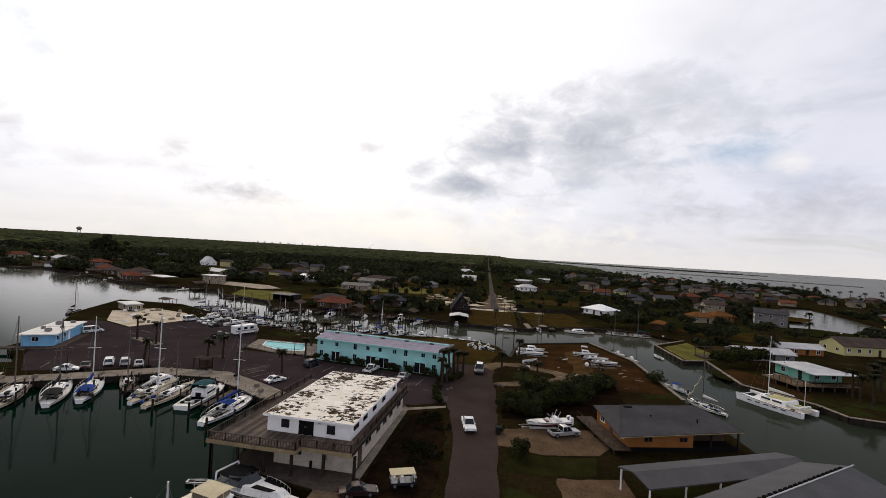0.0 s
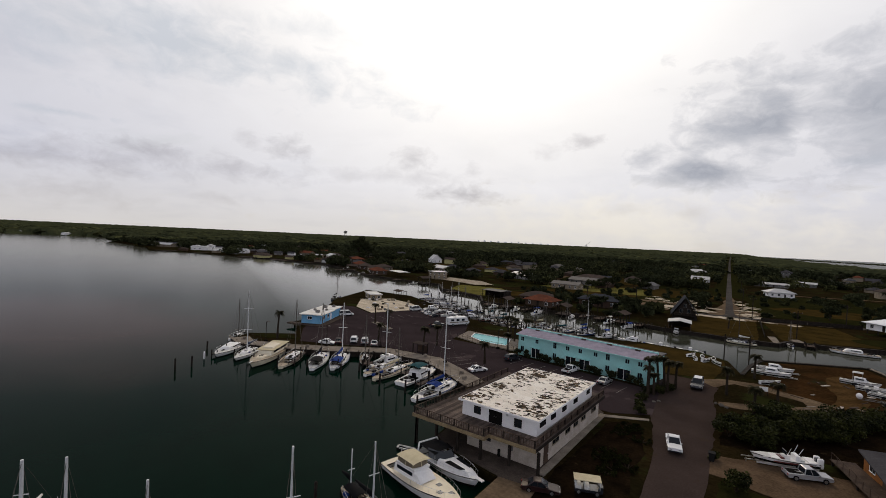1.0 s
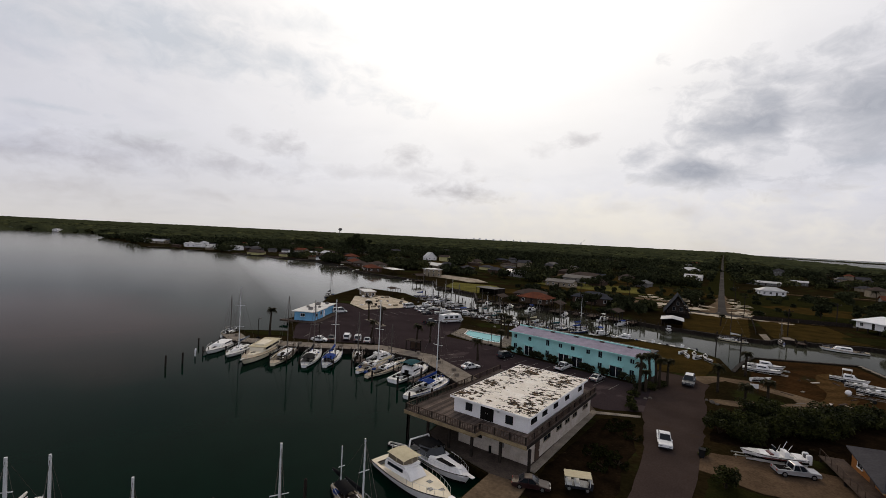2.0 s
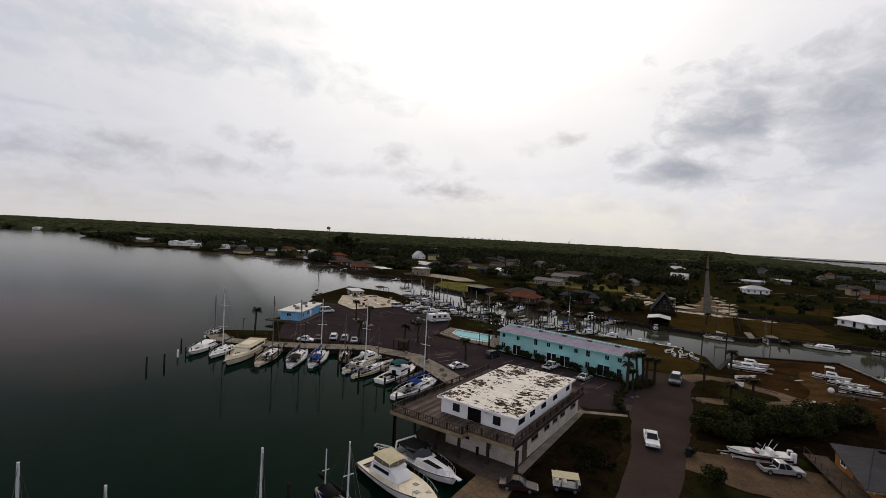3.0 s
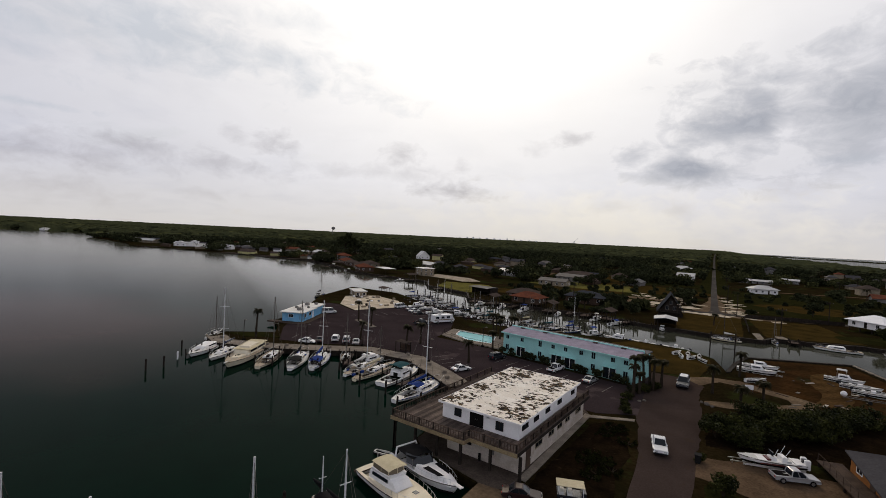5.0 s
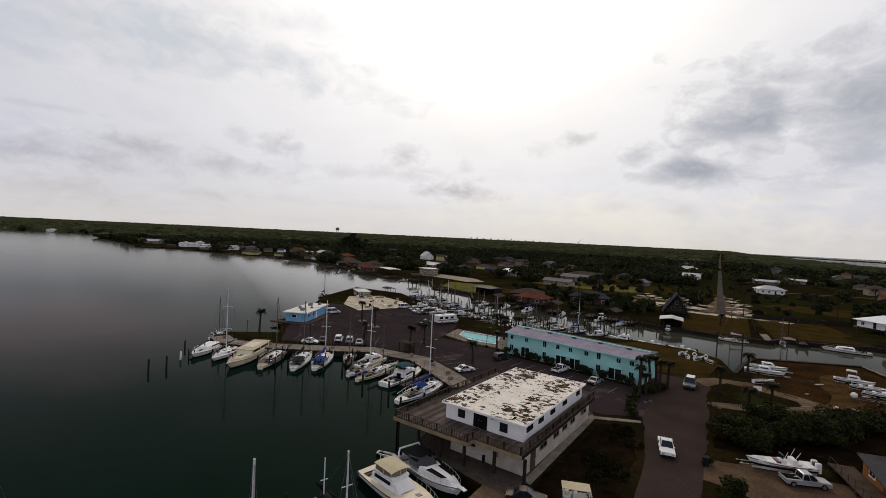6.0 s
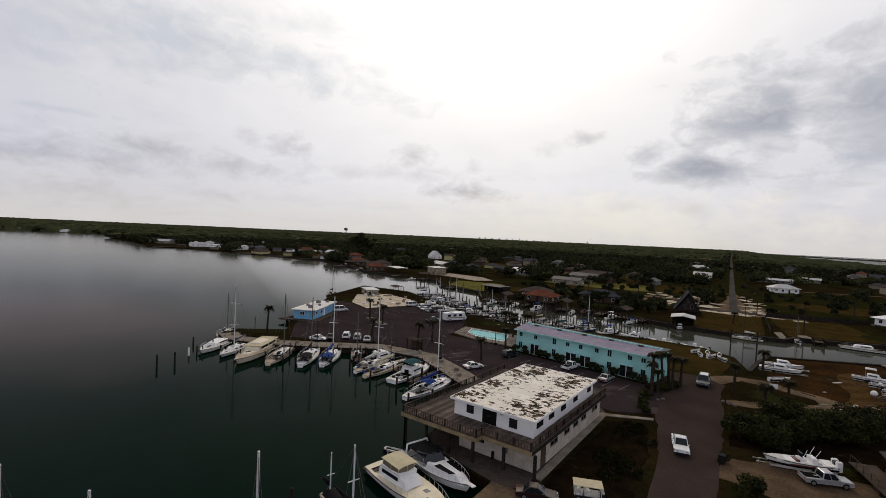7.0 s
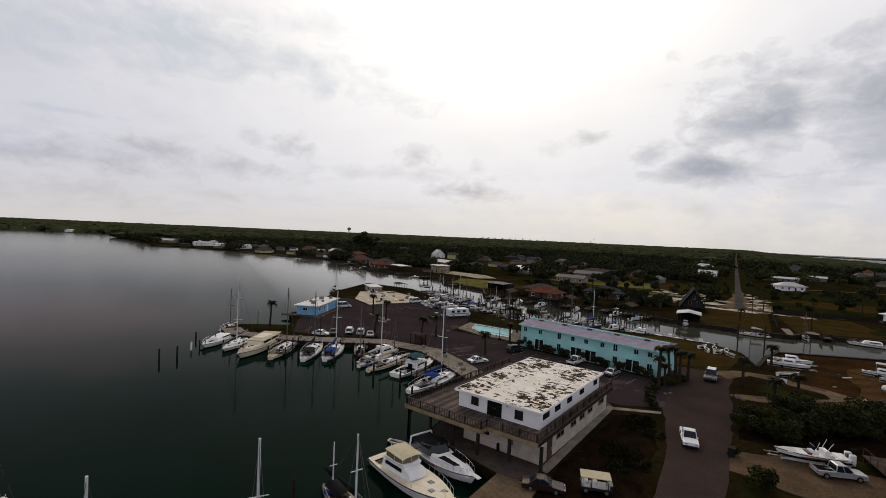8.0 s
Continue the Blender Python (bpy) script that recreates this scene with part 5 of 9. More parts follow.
def house(x, y, turn, w=10, d=8, h=2.8, roof="gable", wall="beige", roofmat="shingle", label="small bungalow with a shingle roof", rise=1.8, over=0.5, stilts=0.0, storeys=1, windows=True, category="house", group="far houses", rear=False):
    """A house of width w (local x) and depth d; its front looks to local -y."""
    HOUSES.append((x, y))
    ob = thing("house", at(x, y, 0, turn), label, category, group)
    z0 = stilts
    top = z0 + h * storeys
    part("wall", boxes((-w / 2, w / 2, -d / 2, d / 2, z0 if stilts else -0.1, top)), M[wall], ob)
    if stilts:
        for px in (-w / 2 + 0.3, -w / 6, w / 6, w / 2 - 0.3):
            for py in (-d / 2 + 0.3, d / 2 - 0.3):
                part("stilt", boxes((px - 0.15, px + 0.15, py - 0.15, py + 0.15, -1.5, z0)), M["darkwood"], ob)
    bm = bmesh.new()
    W, D, t = w / 2 + over, d / 2 + over, 0.18
    if roof == "flat":
        box(bm, -W, W, -D, D, top, top + 0.25)
    elif roof == "gable":
        prof = [(-D, top - 0.1), (0, top + rise), (D, top - 0.1), (D, top - 0.1 + t), (0, top + rise + t), (-D, top - 0.1 + t)]
        loft(bm, [[(-W, py, pz) for py, pz in prof], [(W, py, pz) for py, pz in prof]])
    else:
        r = max(0.2, W - D)
        loft(bm, [[(-W, -D, top - 0.05), (W, -D, top - 0.05), (W, D, top - 0.05), (-W, D, top - 0.05)], [(-W, -D, top + 0.1), (W, -D, top + 0.1), (W, D, top + 0.1), (-W, D, top + 0.1)],
                  [(-r, -0.05, top + rise), (r, -0.05, top + rise), (r, 0.05, top + rise), (-r, 0.05, top + rise)]])
    part("roof", bm, M[roofmat], ob)
    if roof == "gable":
        for sx in (-1, 1):
            bm = bmesh.new()
            xs = sorted((sx * (w / 2 - 0.2), sx * w / 2))
            loft(bm, [[(xx, -d / 2, top), (xx, d / 2, top), (xx, 0, top + rise * d / (d + 2 * over))] for xx in xs])
            part("gable", bm, M[wall], ob)
    if windows:
        for s in range(storeys):
            zc = z0 + h * s + h * 0.55
            n = max(2, int(w / 3.2))
            for i in range(n):
                cx = -w / 2 + w * (i + 0.5) / n
                if s == 0 and i == n // 2:
                    door = part("door", boxes((cx - 0.45, cx + 0.45, -d / 2 - 0.05, -d / 2 + 0.02, z0 + 0.05, z0 + 2.1)), M["darkwood"], ob)
                    part("handle", boxes((cx + 0.32, cx + 0.38, -d / 2 - 0.1, -d / 2 - 0.04, z0 + 1.0, z0 + 1.06)), M["steel"], door)
                else:
                    window_unit(ob, cx, zc, 1.0, 1.1, -d / 2)
            for sx in (-1, 1):
                for cy in (-d / 4, d / 4):
                    window_unit(ob, cy, zc, 1.0, 1.0, sx * w / 2, axis="x", sg=sx)
    return ob


# ---- the white building on its raised deck ----
def white_building(x, y, turn):
    ob = thing("white_building", at(x, y, 0, turn), "white two-storey dock building with a peeling white flat roof", "building")
    Z = 3.04
    up = part("upper_storey", boxes((-5.15, 5.15, -8.6, 10.3, Z, 4.9)), M["white"], ob)
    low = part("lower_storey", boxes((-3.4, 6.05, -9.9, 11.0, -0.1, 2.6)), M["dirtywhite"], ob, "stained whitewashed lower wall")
    roof = part("roof", boxes((-5.5, 5.5, -9.0, 10.65, 4.9, 5.06)), M["roofwhite"], ob, "white roof coating peeling in brown patches")
    part("fascia", boxes((-5.56, 5.56, -9.06, -9.004, 4.84, 5.08), (-5.56, 5.56, 10.654, 10.71, 4.84, 5.08), (-5.56, -5.504, -9.0, 10.65, 4.84, 5.08), (5.504, 5.56, -9.0, 10.65, 4.84, 5.08)), M["white"], roof)
    window_unit(up, -2.9, 4.1, 0.85, 0.8, -8.6, "darkwood")
    window_unit(up, 2.75, 4.0, 0.85, 0.85, -8.6, "darkwood")
    for cx in (-0.75, 0.17):
        door = part("door", boxes((cx - 0.45, cx + 0.45, -8.66, -8.58, Z + 0.04, 4.84)), M["dark"], up, "almost black double door leaf")
        hx = cx + (0.3 if cx < -0.5 else -0.36)
        part("handle", boxes((hx, hx + 0.06, -8.73, -8.65, 3.9, 4.05)), M["steel"], door)
    for cy, w in ((-7.0, 1.5), (-3.9, 1.3), (-0.4, 1.3), (3.6, 1.3), (8.6, 1.2)):
        window_unit(up, cy, 4.25, w, 0.62, 5.15, "darkwood", "x", 1)
    for cy in (-5.5, 0.0, 5.5):
        window_unit(up, cy, 4.15, 1.2, 0.8, -5.15, "darkwood", "x", -1)
    for cy, w in ((-5.0, 1.9), (-1.2, 1.5), (1.6, 1.5), (4.4, 1.5), (8.6, 2.0)):
        window_unit(low, cy, 1.8, w, 0.55, 6.05, "beige", "x", 1)
    door = part("door", boxes((6.01, 6.11, -8.4, -7.2, 0.12, 2.15)), M["brownwall"], low, "brown door")
    part("handle", boxes((6.09, 6.17, -7.4, -7.3, 1.0, 1.1)), M["steel"], door)
    window_unit(low, -0.6, 1.8, 0.95, 0.7, -9.9, "darkwood")
    part("downpipe", bars(0.05, ((5.2, -8.66, Z + 0.05), (5.2, -8.66, 4.85))), M["white"], up)
    part("gas_bottle", bars(0.16, ((1.2, -10.1, 0.1), (1.2, -10.1, 0.9)), n=8), M["dark"], low)
    part("meter_box", boxes((2.6, 2.9, -10.02, -9.9, 1.2, 1.7)), M["greywall"], low)
    part("wall_lamp", boxes((1.2, 1.4, -8.8, -8.6, 4.55, 4.72)), M["steel"], up)
    return ob


def raised_deck(x, y, turn):
    ob = thing("raised_deck", at(x, y, 0, turn), "weathered grey timber deck on posts round the white building", "deck")
    W, E, F, J, N = -9.97, 6.37, -12.6, -11.5, 12.3
    jx = 0.54
    # frame under the boards
    part("frame", boxes((W, jx, F, -10.0, 2.62, 2.83), (W, -3.5, -10.0, N, 2.62, 2.83), (jx, E, J, -10.0, 2.62, 2.83), (5.5, E, -10.0, N, 2.62, 2.83), (-3.5, 5.5, 11.1, N, 2.62, 2.83)), M["darkwood"], ob)
    part("rim", boxes((W - 0.08, jx + 0.05, F - 0.1, F, 2.57, 2.98)), M["palewood"], ob, "pale yellowish rim board")
    part("rim", boxes((jx, jx + 0.1, F, J - 0.1, 2.57, 2.98)), M["palewood"], ob, "pale yellowish rim board")
    part("rim", boxes((jx + 0.1, E + 0.1, J - 0.1, J, 2.57, 2.98)), M["palewood"], ob, "pale yellowish rim board")
    part("rim", boxes((W - 0.1, W, F, N, 2.57, 2.98)), M["palewood"], ob, "pale yellowish rim board")
    part("rim", boxes((E, E + 0.1, J, N, 2.57, 2.98)), M["darkwood"], ob)
    posts = [(W + 0.4, F + 0.3), (-9.6, F + 0.3), (-6.4, F + 0.3), (-3.2, F + 0.3), (0.0, F + 0.3), (3.2, J + 0.2), (6.7, J + 0.3), (W + 0.4, -6), (W + 0.4, -1), (W + 0.4, 4), (W + 0.4, 9.0), (W + 0.4, 11.6), (-7.4, -6), (-7.4, 0), (-7.4, 6)]
    bm = bmesh.new()
    box(bm, -0.15, 0.15, -0.15, 0.15, -2.2, 2.62)
    bmesh.ops.bevel(bm, geom=[e for e in bm.edges if abs(e.verts[0].co.z - e.verts[1].co.z) > 1], offset=0.03, segments=1, affect="EDGES")
    me = finish(bm, "post", M["darkwood"])
    for px, py in posts:
        o = new("post", me)
        o.location, o.parent = (px, py, 0), ob
    # railing
    runs = [((W + 0.1, F + 0.1), (jx - 0.1, F + 0.1)), ((jx - 0.1, F + 0.1), (jx - 0.1, J + 0.1)), ((jx - 0.1, J + 0.1), (E - 0.1, J + 0.1)), ((E - 0.1, J + 0.1), (E - 0.1, N - 0.2)), ((W + 0.1, F + 0.1), (W + 0.1, N - 0.2))]
    slat = finish(boxes((-0.03, 0.03, -0.03, 0.03, 3.11, 3.78)), "slat", M["wood"])
    stake = finish(boxes((-0.07, 0.07, -0.07, 0.07, 3.02, 3.88)), "rail_post", M["darkwood"])
    for (ax, ay), (bx, by) in runs:
        a, b = Vector((ax, ay, 0)), Vector((bx, by, 0))
        n = int((b - a).length / 0.34)
        for i in range(1, n):
            o = new("slat", slat)
            o.location, o.parent = a.lerp(b, i / n), ob
        k = max(1, round((b - a).length / 2.2))
        for i in range(k + 1):
            o = new("rail_post", stake)
            o.location, o.parent = a.lerp(b, i / k), ob
        w = (b - a).normalized().cross(Vector((0, 0, 1))) * 0.07
        for z0, z1 in ((3.79, 3.85), (3.06, 3.11)):
            bm = bmesh.new()
            prism(bm, [((p + s).x, (p + s).y) for p, s in ((a, w), (b, w), (b, -w), (a, -w))], z0, z1)
            part("rail", bm, M["wood"], ob)
    # boards run along the building
    g = random.Random(3)
    short = {}
    xx = W
    while xx < E - 0.1:
        y0 = F if xx < jx else J
        spans = [(y0, N)] if xx < -5.4 or xx > 5.16 else [(y0, -8.62), (10.34, N)]
        for s0, s1 in spans:
            cuts = [s0] + [s0 + (s1 - s0) * k / 3 + g.uniform(-0.8, 0.8) for k in (1, 2)] + [s1] if s1 - s0 > 6 else [s0, s1]
            for c0, c1 in zip(cuts, cuts[1:]):
                key = round(c1 - c0, 1)
                if key not in short:
                    short[key] = finish(boxes((0, 0.215, 0, key - 0.012, 2.83, 3.03)), "plank", M["plank"])
                o = new("plank", short[key])
                o.location, o.parent = (xx, c0, g.uniform(-0.008, 0.008)), ob
        xx += 0.235
    return ob


M["plank"] = mat("weathered_deck_plank", (0.125, 0.095, 0.079), (0.066, 0.050, 0.043), rough=0.85, scale=0.5, fine=7.0, var=0.25, bump=0.3)
nt = M["plank"].node_tree
info, rnd = nt.nodes.new("ShaderNodeObjectInfo"), nt.nodes.new("ShaderNodeMapRange")
rnd.inputs[3].default_value, rnd.inputs[4].default_value = 0.55, 1.5
nt.links.new(info.outputs["Random"], rnd.inputs[0])
tint = nt.nodes.new("ShaderNodeVectorMath")
tint.operation = "SCALE"
old = nt.nodes["Principled BSDF"].inputs["Base Color"].links[0].from_socket
nt.links.new(old, tint.inputs[0])
nt.links.new(rnd.outputs[0], tint.inputs["Scale"])
nt.links.new(tint.outputs[0], nt.nodes["Principled BSDF"].inputs["Base Color"])


# ---- the turquoise motel ----
def motel(x, y, turn, L=28.0):
    ob = thing("motel", at(x, y, 0, turn), "long two-storey turquoise motel with a grey-violet shed roof", "motel")
    h, d = 4.7, 8.0
    wall = part("wall", boxes((0, L, 0, d, -0.1, h)), M["turquoise"], ob)
    bm = bmesh.new()
    prof = [(-0.55, h - 0.15), (3.6, h + 0.62), (3.6, h + 0.8), (-0.55, h + 0.06)]
    loft(bm, [[(-0.3, py, pz) for py, pz in prof], [(L + 0.3, py, pz) for py, pz in prof]])
    roof = part("roof", bm, M["purple"], ob, "grey-violet shingle slope")
    part("parapet", boxes((-0.3, L + 0.3, 3.62, 3.95, h - 0.2, h + 1.02)), M["turquoise"], ob, "pale turquoise parapet")
    part("rear_roof", boxes((-0.3, L + 0.3, 3.95, d + 0.4, h, h + 0.25)), M["greyroof"], ob)
    for sx in (0.0, L - 0.2):
        bm = bmesh.new()
        loft(bm, [[(sx, 0, h), (sx, 3.6, h), (sx, 3.6, h + 0.6)], [(sx + 0.2, 0, h), (sx + 0.2, 3.6, h), (sx + 0.2, 3.6, h + 0.6)]])
        part("gable", bm, M["turquoise"], ob)
    bm = bmesh.new()
    g = random.Random(5)
    for i in range(5):
        cx = 2.8 + 5.6 * i
        part("roof_vent", boxes((cx - 0.45, cx + 0.45, 3.1, 3.55, h + 0.5, h + 0.95)), M["shinglebrown"], roof)
    part("gutter", boxes((-0.3, L + 0.3, -0.66, -0.56, h - 0.18, h + 0.06)), M["turquoise"], roof)
    for cx in (1.1, 4.8, 9.2, 12.2, 15.0, 18.3, 20.8, 24.6, 27.0):
        window_unit(wall, cx, 3.75, 0.75, 0.8 if cx not in (9.2, 20.8) else 1.2, 0.0, "turquoise")
    for cx in (1.1, 9.2, 20.8, 27.0):
        window_unit(wall, cx, 1.5, 0.8, 1.2, 0.0, "turquoise")
    for cx, w in ((4.6, 2.0), (13.0, 2.2), (16.0, 2.2), (24.0, 2.4)):
        door = part("sliding_door", boxes((cx - w / 2 - 0.08, cx - w / 2, -0.06, 0.02, 0.1, 2.25), (cx + w / 2, cx + w / 2 + 0.08, -0.06, 0.02, 0.1, 2.25), (cx - w / 2, cx + w / 2, -0.06, 0.02, 2.17, 2.25), (cx - 0.05, cx + 0.05, -0.06, 0.02, 0.1, 2.17)), M["white"], wall)
        for k in (-1, 1):
            part("pane", boxes((cx + k * w / 4 - w / 4 + 0.05, cx + k * w / 4 + w / 4 - 0.05, -0.03, 0.015, 0.12, 2.15)), M["glass"], door)
        part("awning", boxes((cx - w / 2 - 0.2, cx + w / 2 + 0.2, -0.75, 0.0, 2.3, 2.36)), M["turquoise"], wall)
    for cx in (0.6, 2.6, 3.1, 6.2, 6.8, 7.6, 8.3, 10.2, 10.8, 11.6, 14.4, 14.8, 17.6, 18.2, 18.8, 19.4, 21.6, 22.0, 22.6, 25.6, 26.2, 27.4):
        g2 = random.Random(int(cx * 10))
        bush = thing("shrub", ob.matrix_basis @ at(cx, -0.9), "small dark shrub at the motel wall", "shrub", "motel shrubs")
        bm = bmesh.new()
        leaf_cloud(bm, lumps(g2, 0.6, 0.4, 1.5, 9, 0.15), 380, 0.14, 0.35, int(cx * 10))
        part("foliage", bm, M["leafdark"], bush)
        part("woody_base", bars(0.03, ((0, 0, -0.02), (0.2, 0, 0.6)), ((0, 0, -0.02), (-0.2, 0.1, 0.6)), n=5), M["bark"], bush)
    return ob


# ---- the blue dock shop ----
def dock_shop(x, y, turn):
    ob = thing("dock_shop", at(x, y, 0, turn), "low sky-blue dock shop with a white flat roof", "shop")
    wall = part("wall", boxes((-5.6, 0, 0, 9.0, -0.3, 2.6), (-5.2, -0.2, 9.0, 15.5, -0.3, 2.7)), M["skyblue"], ob)
    part("roof", boxes((-6.2, 0.6, -0.6, 9.0, 2.6, 2.8)), M["peel"], ob, "stained white flat roof")
    part("roof", boxes((-5.8, 0.4, 8.7, 16.0, 2.7, 2.9)), M["peel"], ob, "stained white flat roof")
    for ux, uy, uw, uz in ((-2.2, 3.0, 1.0, 2.8), (-4.4, 6.2, 0.7, 2.8), (-1.4, 7.4, 0.6, 2.8), (-3.4, 11.2, 1.1, 2.9), (-1.6, 13.6, 0.8, 2.9)):
        unit = part("roof_unit", boxes((ux - uw / 2, ux + uw / 2, uy - uw / 2, uy + uw / 2, uz, uz + 0.55 * uw + 0.1)), M["greywall"], ob, "grey roof ventilator")
        part("vent_cap", boxes((ux - uw * 0.3, ux + uw * 0.3, uy - uw * 0.3, uy + uw * 0.3, uz + 0.55 * uw + 0.1, uz + 0.55 * uw + 0.2)), M["darkalu"], unit)
    window_unit(wall, -3.2, 1.7, 1.2, 0.8, 0.0)
    for cy in (2.0, 5.2):
        window_unit(wall, cy, 1.6, 1.2, 0.9, 0.0, "white", "x", 1)
    door = part("door", boxes((-0.04, 0.05, 6.9, 7.8, 0.05, 2.1)), M["white"], wall)
    part("handle", boxes((0.04, 0.1, 7.6, 7.68, 1.0, 1.08)), M["steel"], door)
    return ob


white_building(-18.64, 59.5, -4.5)
raised_deck(-18.64, 59.5, -4.5)
motel(-35.9, 97.0, -11.5, 28.6)
dock_shop(-91.0, 89.0, 24.5)
bm = bmesh.new()
prism(bm, [(-99.5, 84.5), (-89.8, 86.2), (-88.8, 89), (-97, 106), (-99.5, 104), (-92.4, 88.6), (-99.5, 86)], -0.2, 0.18)
whole("dock", bm, M["wood"], "weathered timber dock beside the blue shop", "dock")

# ---- pool ----
POOL = [(-53.6, 109.6), (-52.2, 105.0), (-47.0, 101.6), (-41.2, 102.2), (-43.4, 109.4)]
ob = thing("swimming_pool", at(-46, 105), "pale turquoise swimming pool in a concrete surround", "pool")
c = Vector((-46, 105))
big = [(-56.5, 111), (-55.0, 102.4), (-47.6, 99.6), (-37.8, 98.8), (-37.2, 110.5)]
bm = bmesh.new()
ins, outs = [Vector(p) - c for p in POOL], [Vector(p) - c for p in big]
for i in range(5):
    j = (i + 1) % 5
    prism(bm, [tuple(outs[i]), tuple(outs[j]), tuple(ins[j]), tuple(ins[i])] , -0.1, 0.22)
part("surround", bm, M["concrete"], ob)
for i in range(5):
    a, b = ins[i], ins[(i + 1) % 5]
    side = (b - a).normalized()
    out = Vector((side.y, -side.x)) * 0.28
    if out.dot(a) < 0:
        out = -out
    bm = bmesh.new()
    prism(bm, [tuple(a), tuple(b), tuple(b + out), tuple(a + out)], 0.05, 0.27)
    part("coping", bm, M["white"], ob, "white pool coping")
bm = bmesh.new()
prism(bm, [tuple(p) for p in ins], -0.05, 0.10)
part("water", bm, M["pool"], ob, "clear pale turquoise water")
bm = bmesh.new()
pts = [Vector((*p, 0)) for p in outs]
bm2 = bmesh.new()
for a, b in zip(pts, pts[1:] + pts[:1]):
    n = int((b - a).length / 1.6)
    for i in range(n + 1):
        p = a.lerp(b, i / n)
        tube(bm, (p.x, p.y, 0.2), (p.x, p.y, 1.25), 0.03, n=5)
    tube(bm2, (a.x, a.y, 1.22), (b.x, b.y, 1.22), 0.025, n=5)
    tube(bm2, (a.x, a.y, 0.75), (b.x, b.y, 0.75), 0.02, n=5)
tagged(part("fence_posts", bm, M["darkwood"], ob), kind="stuff")
part("fence_rails", bm2, M["darkwood"], ob)


# ---- houses across the canal and on the canal arm ----
def hip_house():
    """The near house with a hipped grey shingle roof and orange boards."""
    ob = thing("house", at(26.0, 68.6, 0, 12), "raised house with a hipped grey shingle roof and orange boards", "house")
    part("wall", boxes((-7.3, 1.8, -4.9, 4.4, 0.75, 2.65)), M["orangewall"], ob, "orange board wall")
    # Solid black block painted for the shade below the raised floor.
    part("base", boxes((-7.0, 8.2, -4.7, 4.2, -0.1, 0.75)), M["dark"], ob, "solid black block for the shade of an open undercroft")
    part("porch_back", boxes((1.82, 8.2, -2.6, 4.4, 0.75, 2.65)), M["brownwall"], ob)
    z, t = 2.62, 1.25
    eave = [(-9.5, -6.6), (9.6, -4.5), (9.3, 5.6), (-7.5, 5.4)]
    bm = bmesh.new()
    loft(bm, [[(px, py, z) for px, py in eave], [(px, py, z + 0.16) for px, py in eave], [(-4.9, 2.1, z + t), (7.2, 2.6, z + t), (7.2, 2.9, z + t), (-4.9, 2.4, z + t)]])
    roof = part("roof", bm, M["shingle"], ob)
    part("ridge_cap", bars(0.09, ((-4.9, 2.25, z + t), (7.2, 2.75, z + t)), ((-4.9, 2.2, z + t), (-9.4, -6.5, z + 0.18)), ((7.2, 2.75, z + t), (9.5, -4.4, z + 0.18)), n=6), M["shingle"], roof)
    part("patch", boxes((-4.6, -3.4, 1.5, 1.9, z + 1.1, z + 1.3)), M["dark"], roof, "dark torn shingles at the ridge")
    for vx, vy in ((-2.0, -1.0), (2.5, 0.8), (4.0, -2.5)):
        part("roof_vent", bars(0.1, ((vx, vy, z + 0.3), (vx, vy, z + 1.05)), n=7), M["dark"], roof)
    part("gutter", bars(0.07, ((-9.5, -6.66, z + 0.05), (9.6, -4.56, z + 0.05)), n=5), M["palewood"], roof)
    part("deck", boxes((-9.8, -7.3, -5.8, 6.2, 0.62, 0.74)), M["wood"], ob, "weathered side deck")
    part("deck_rail", bars(0.04, ((-9.7, -5.7, 1.6), (-9.7, 6.1, 1.6)), *[((-9.7, -5.7 + 1.48 * k, 0.74), (-9.7, -5.7 + 1.48 * k, 1.6)) for k in range(9)], n=4), M["wood"], ob)
    for py in (-5.6, 0.0, 6.0):
        part("deck_post", boxes((-9.7, -9.5, py - 0.1, py + 0.1, -0.1, 0.62)), M["darkwood"], ob)
    for cx in (-4.6, 0.4):
        window_unit(ob, cx, 1.8, 1.1, 0.6, -4.9, "orangewall")
    for cy in (-3.0, 2.5):
        window_unit(ob, cy, 1.8, 1.1, 0.9, -7.3, "white", "x", -1)
    door = part("door", boxes((-7.38, -7.28, -0.6, 0.3, 0.76, 2.55)), M["brownwall"], ob)
    part("handle", boxes((-7.44, -7.37, 0.1, 0.16, 1.6, 1.66)), M["steel"], door)
    for px, py in ((4.6, -4.7), (9.0, -4.2)):
        part("porch_post", boxes((px - 0.1, px + 0.1, py, py + 0.2, -0.1, 2.62)), M["darkwood"], ob)
    return ob


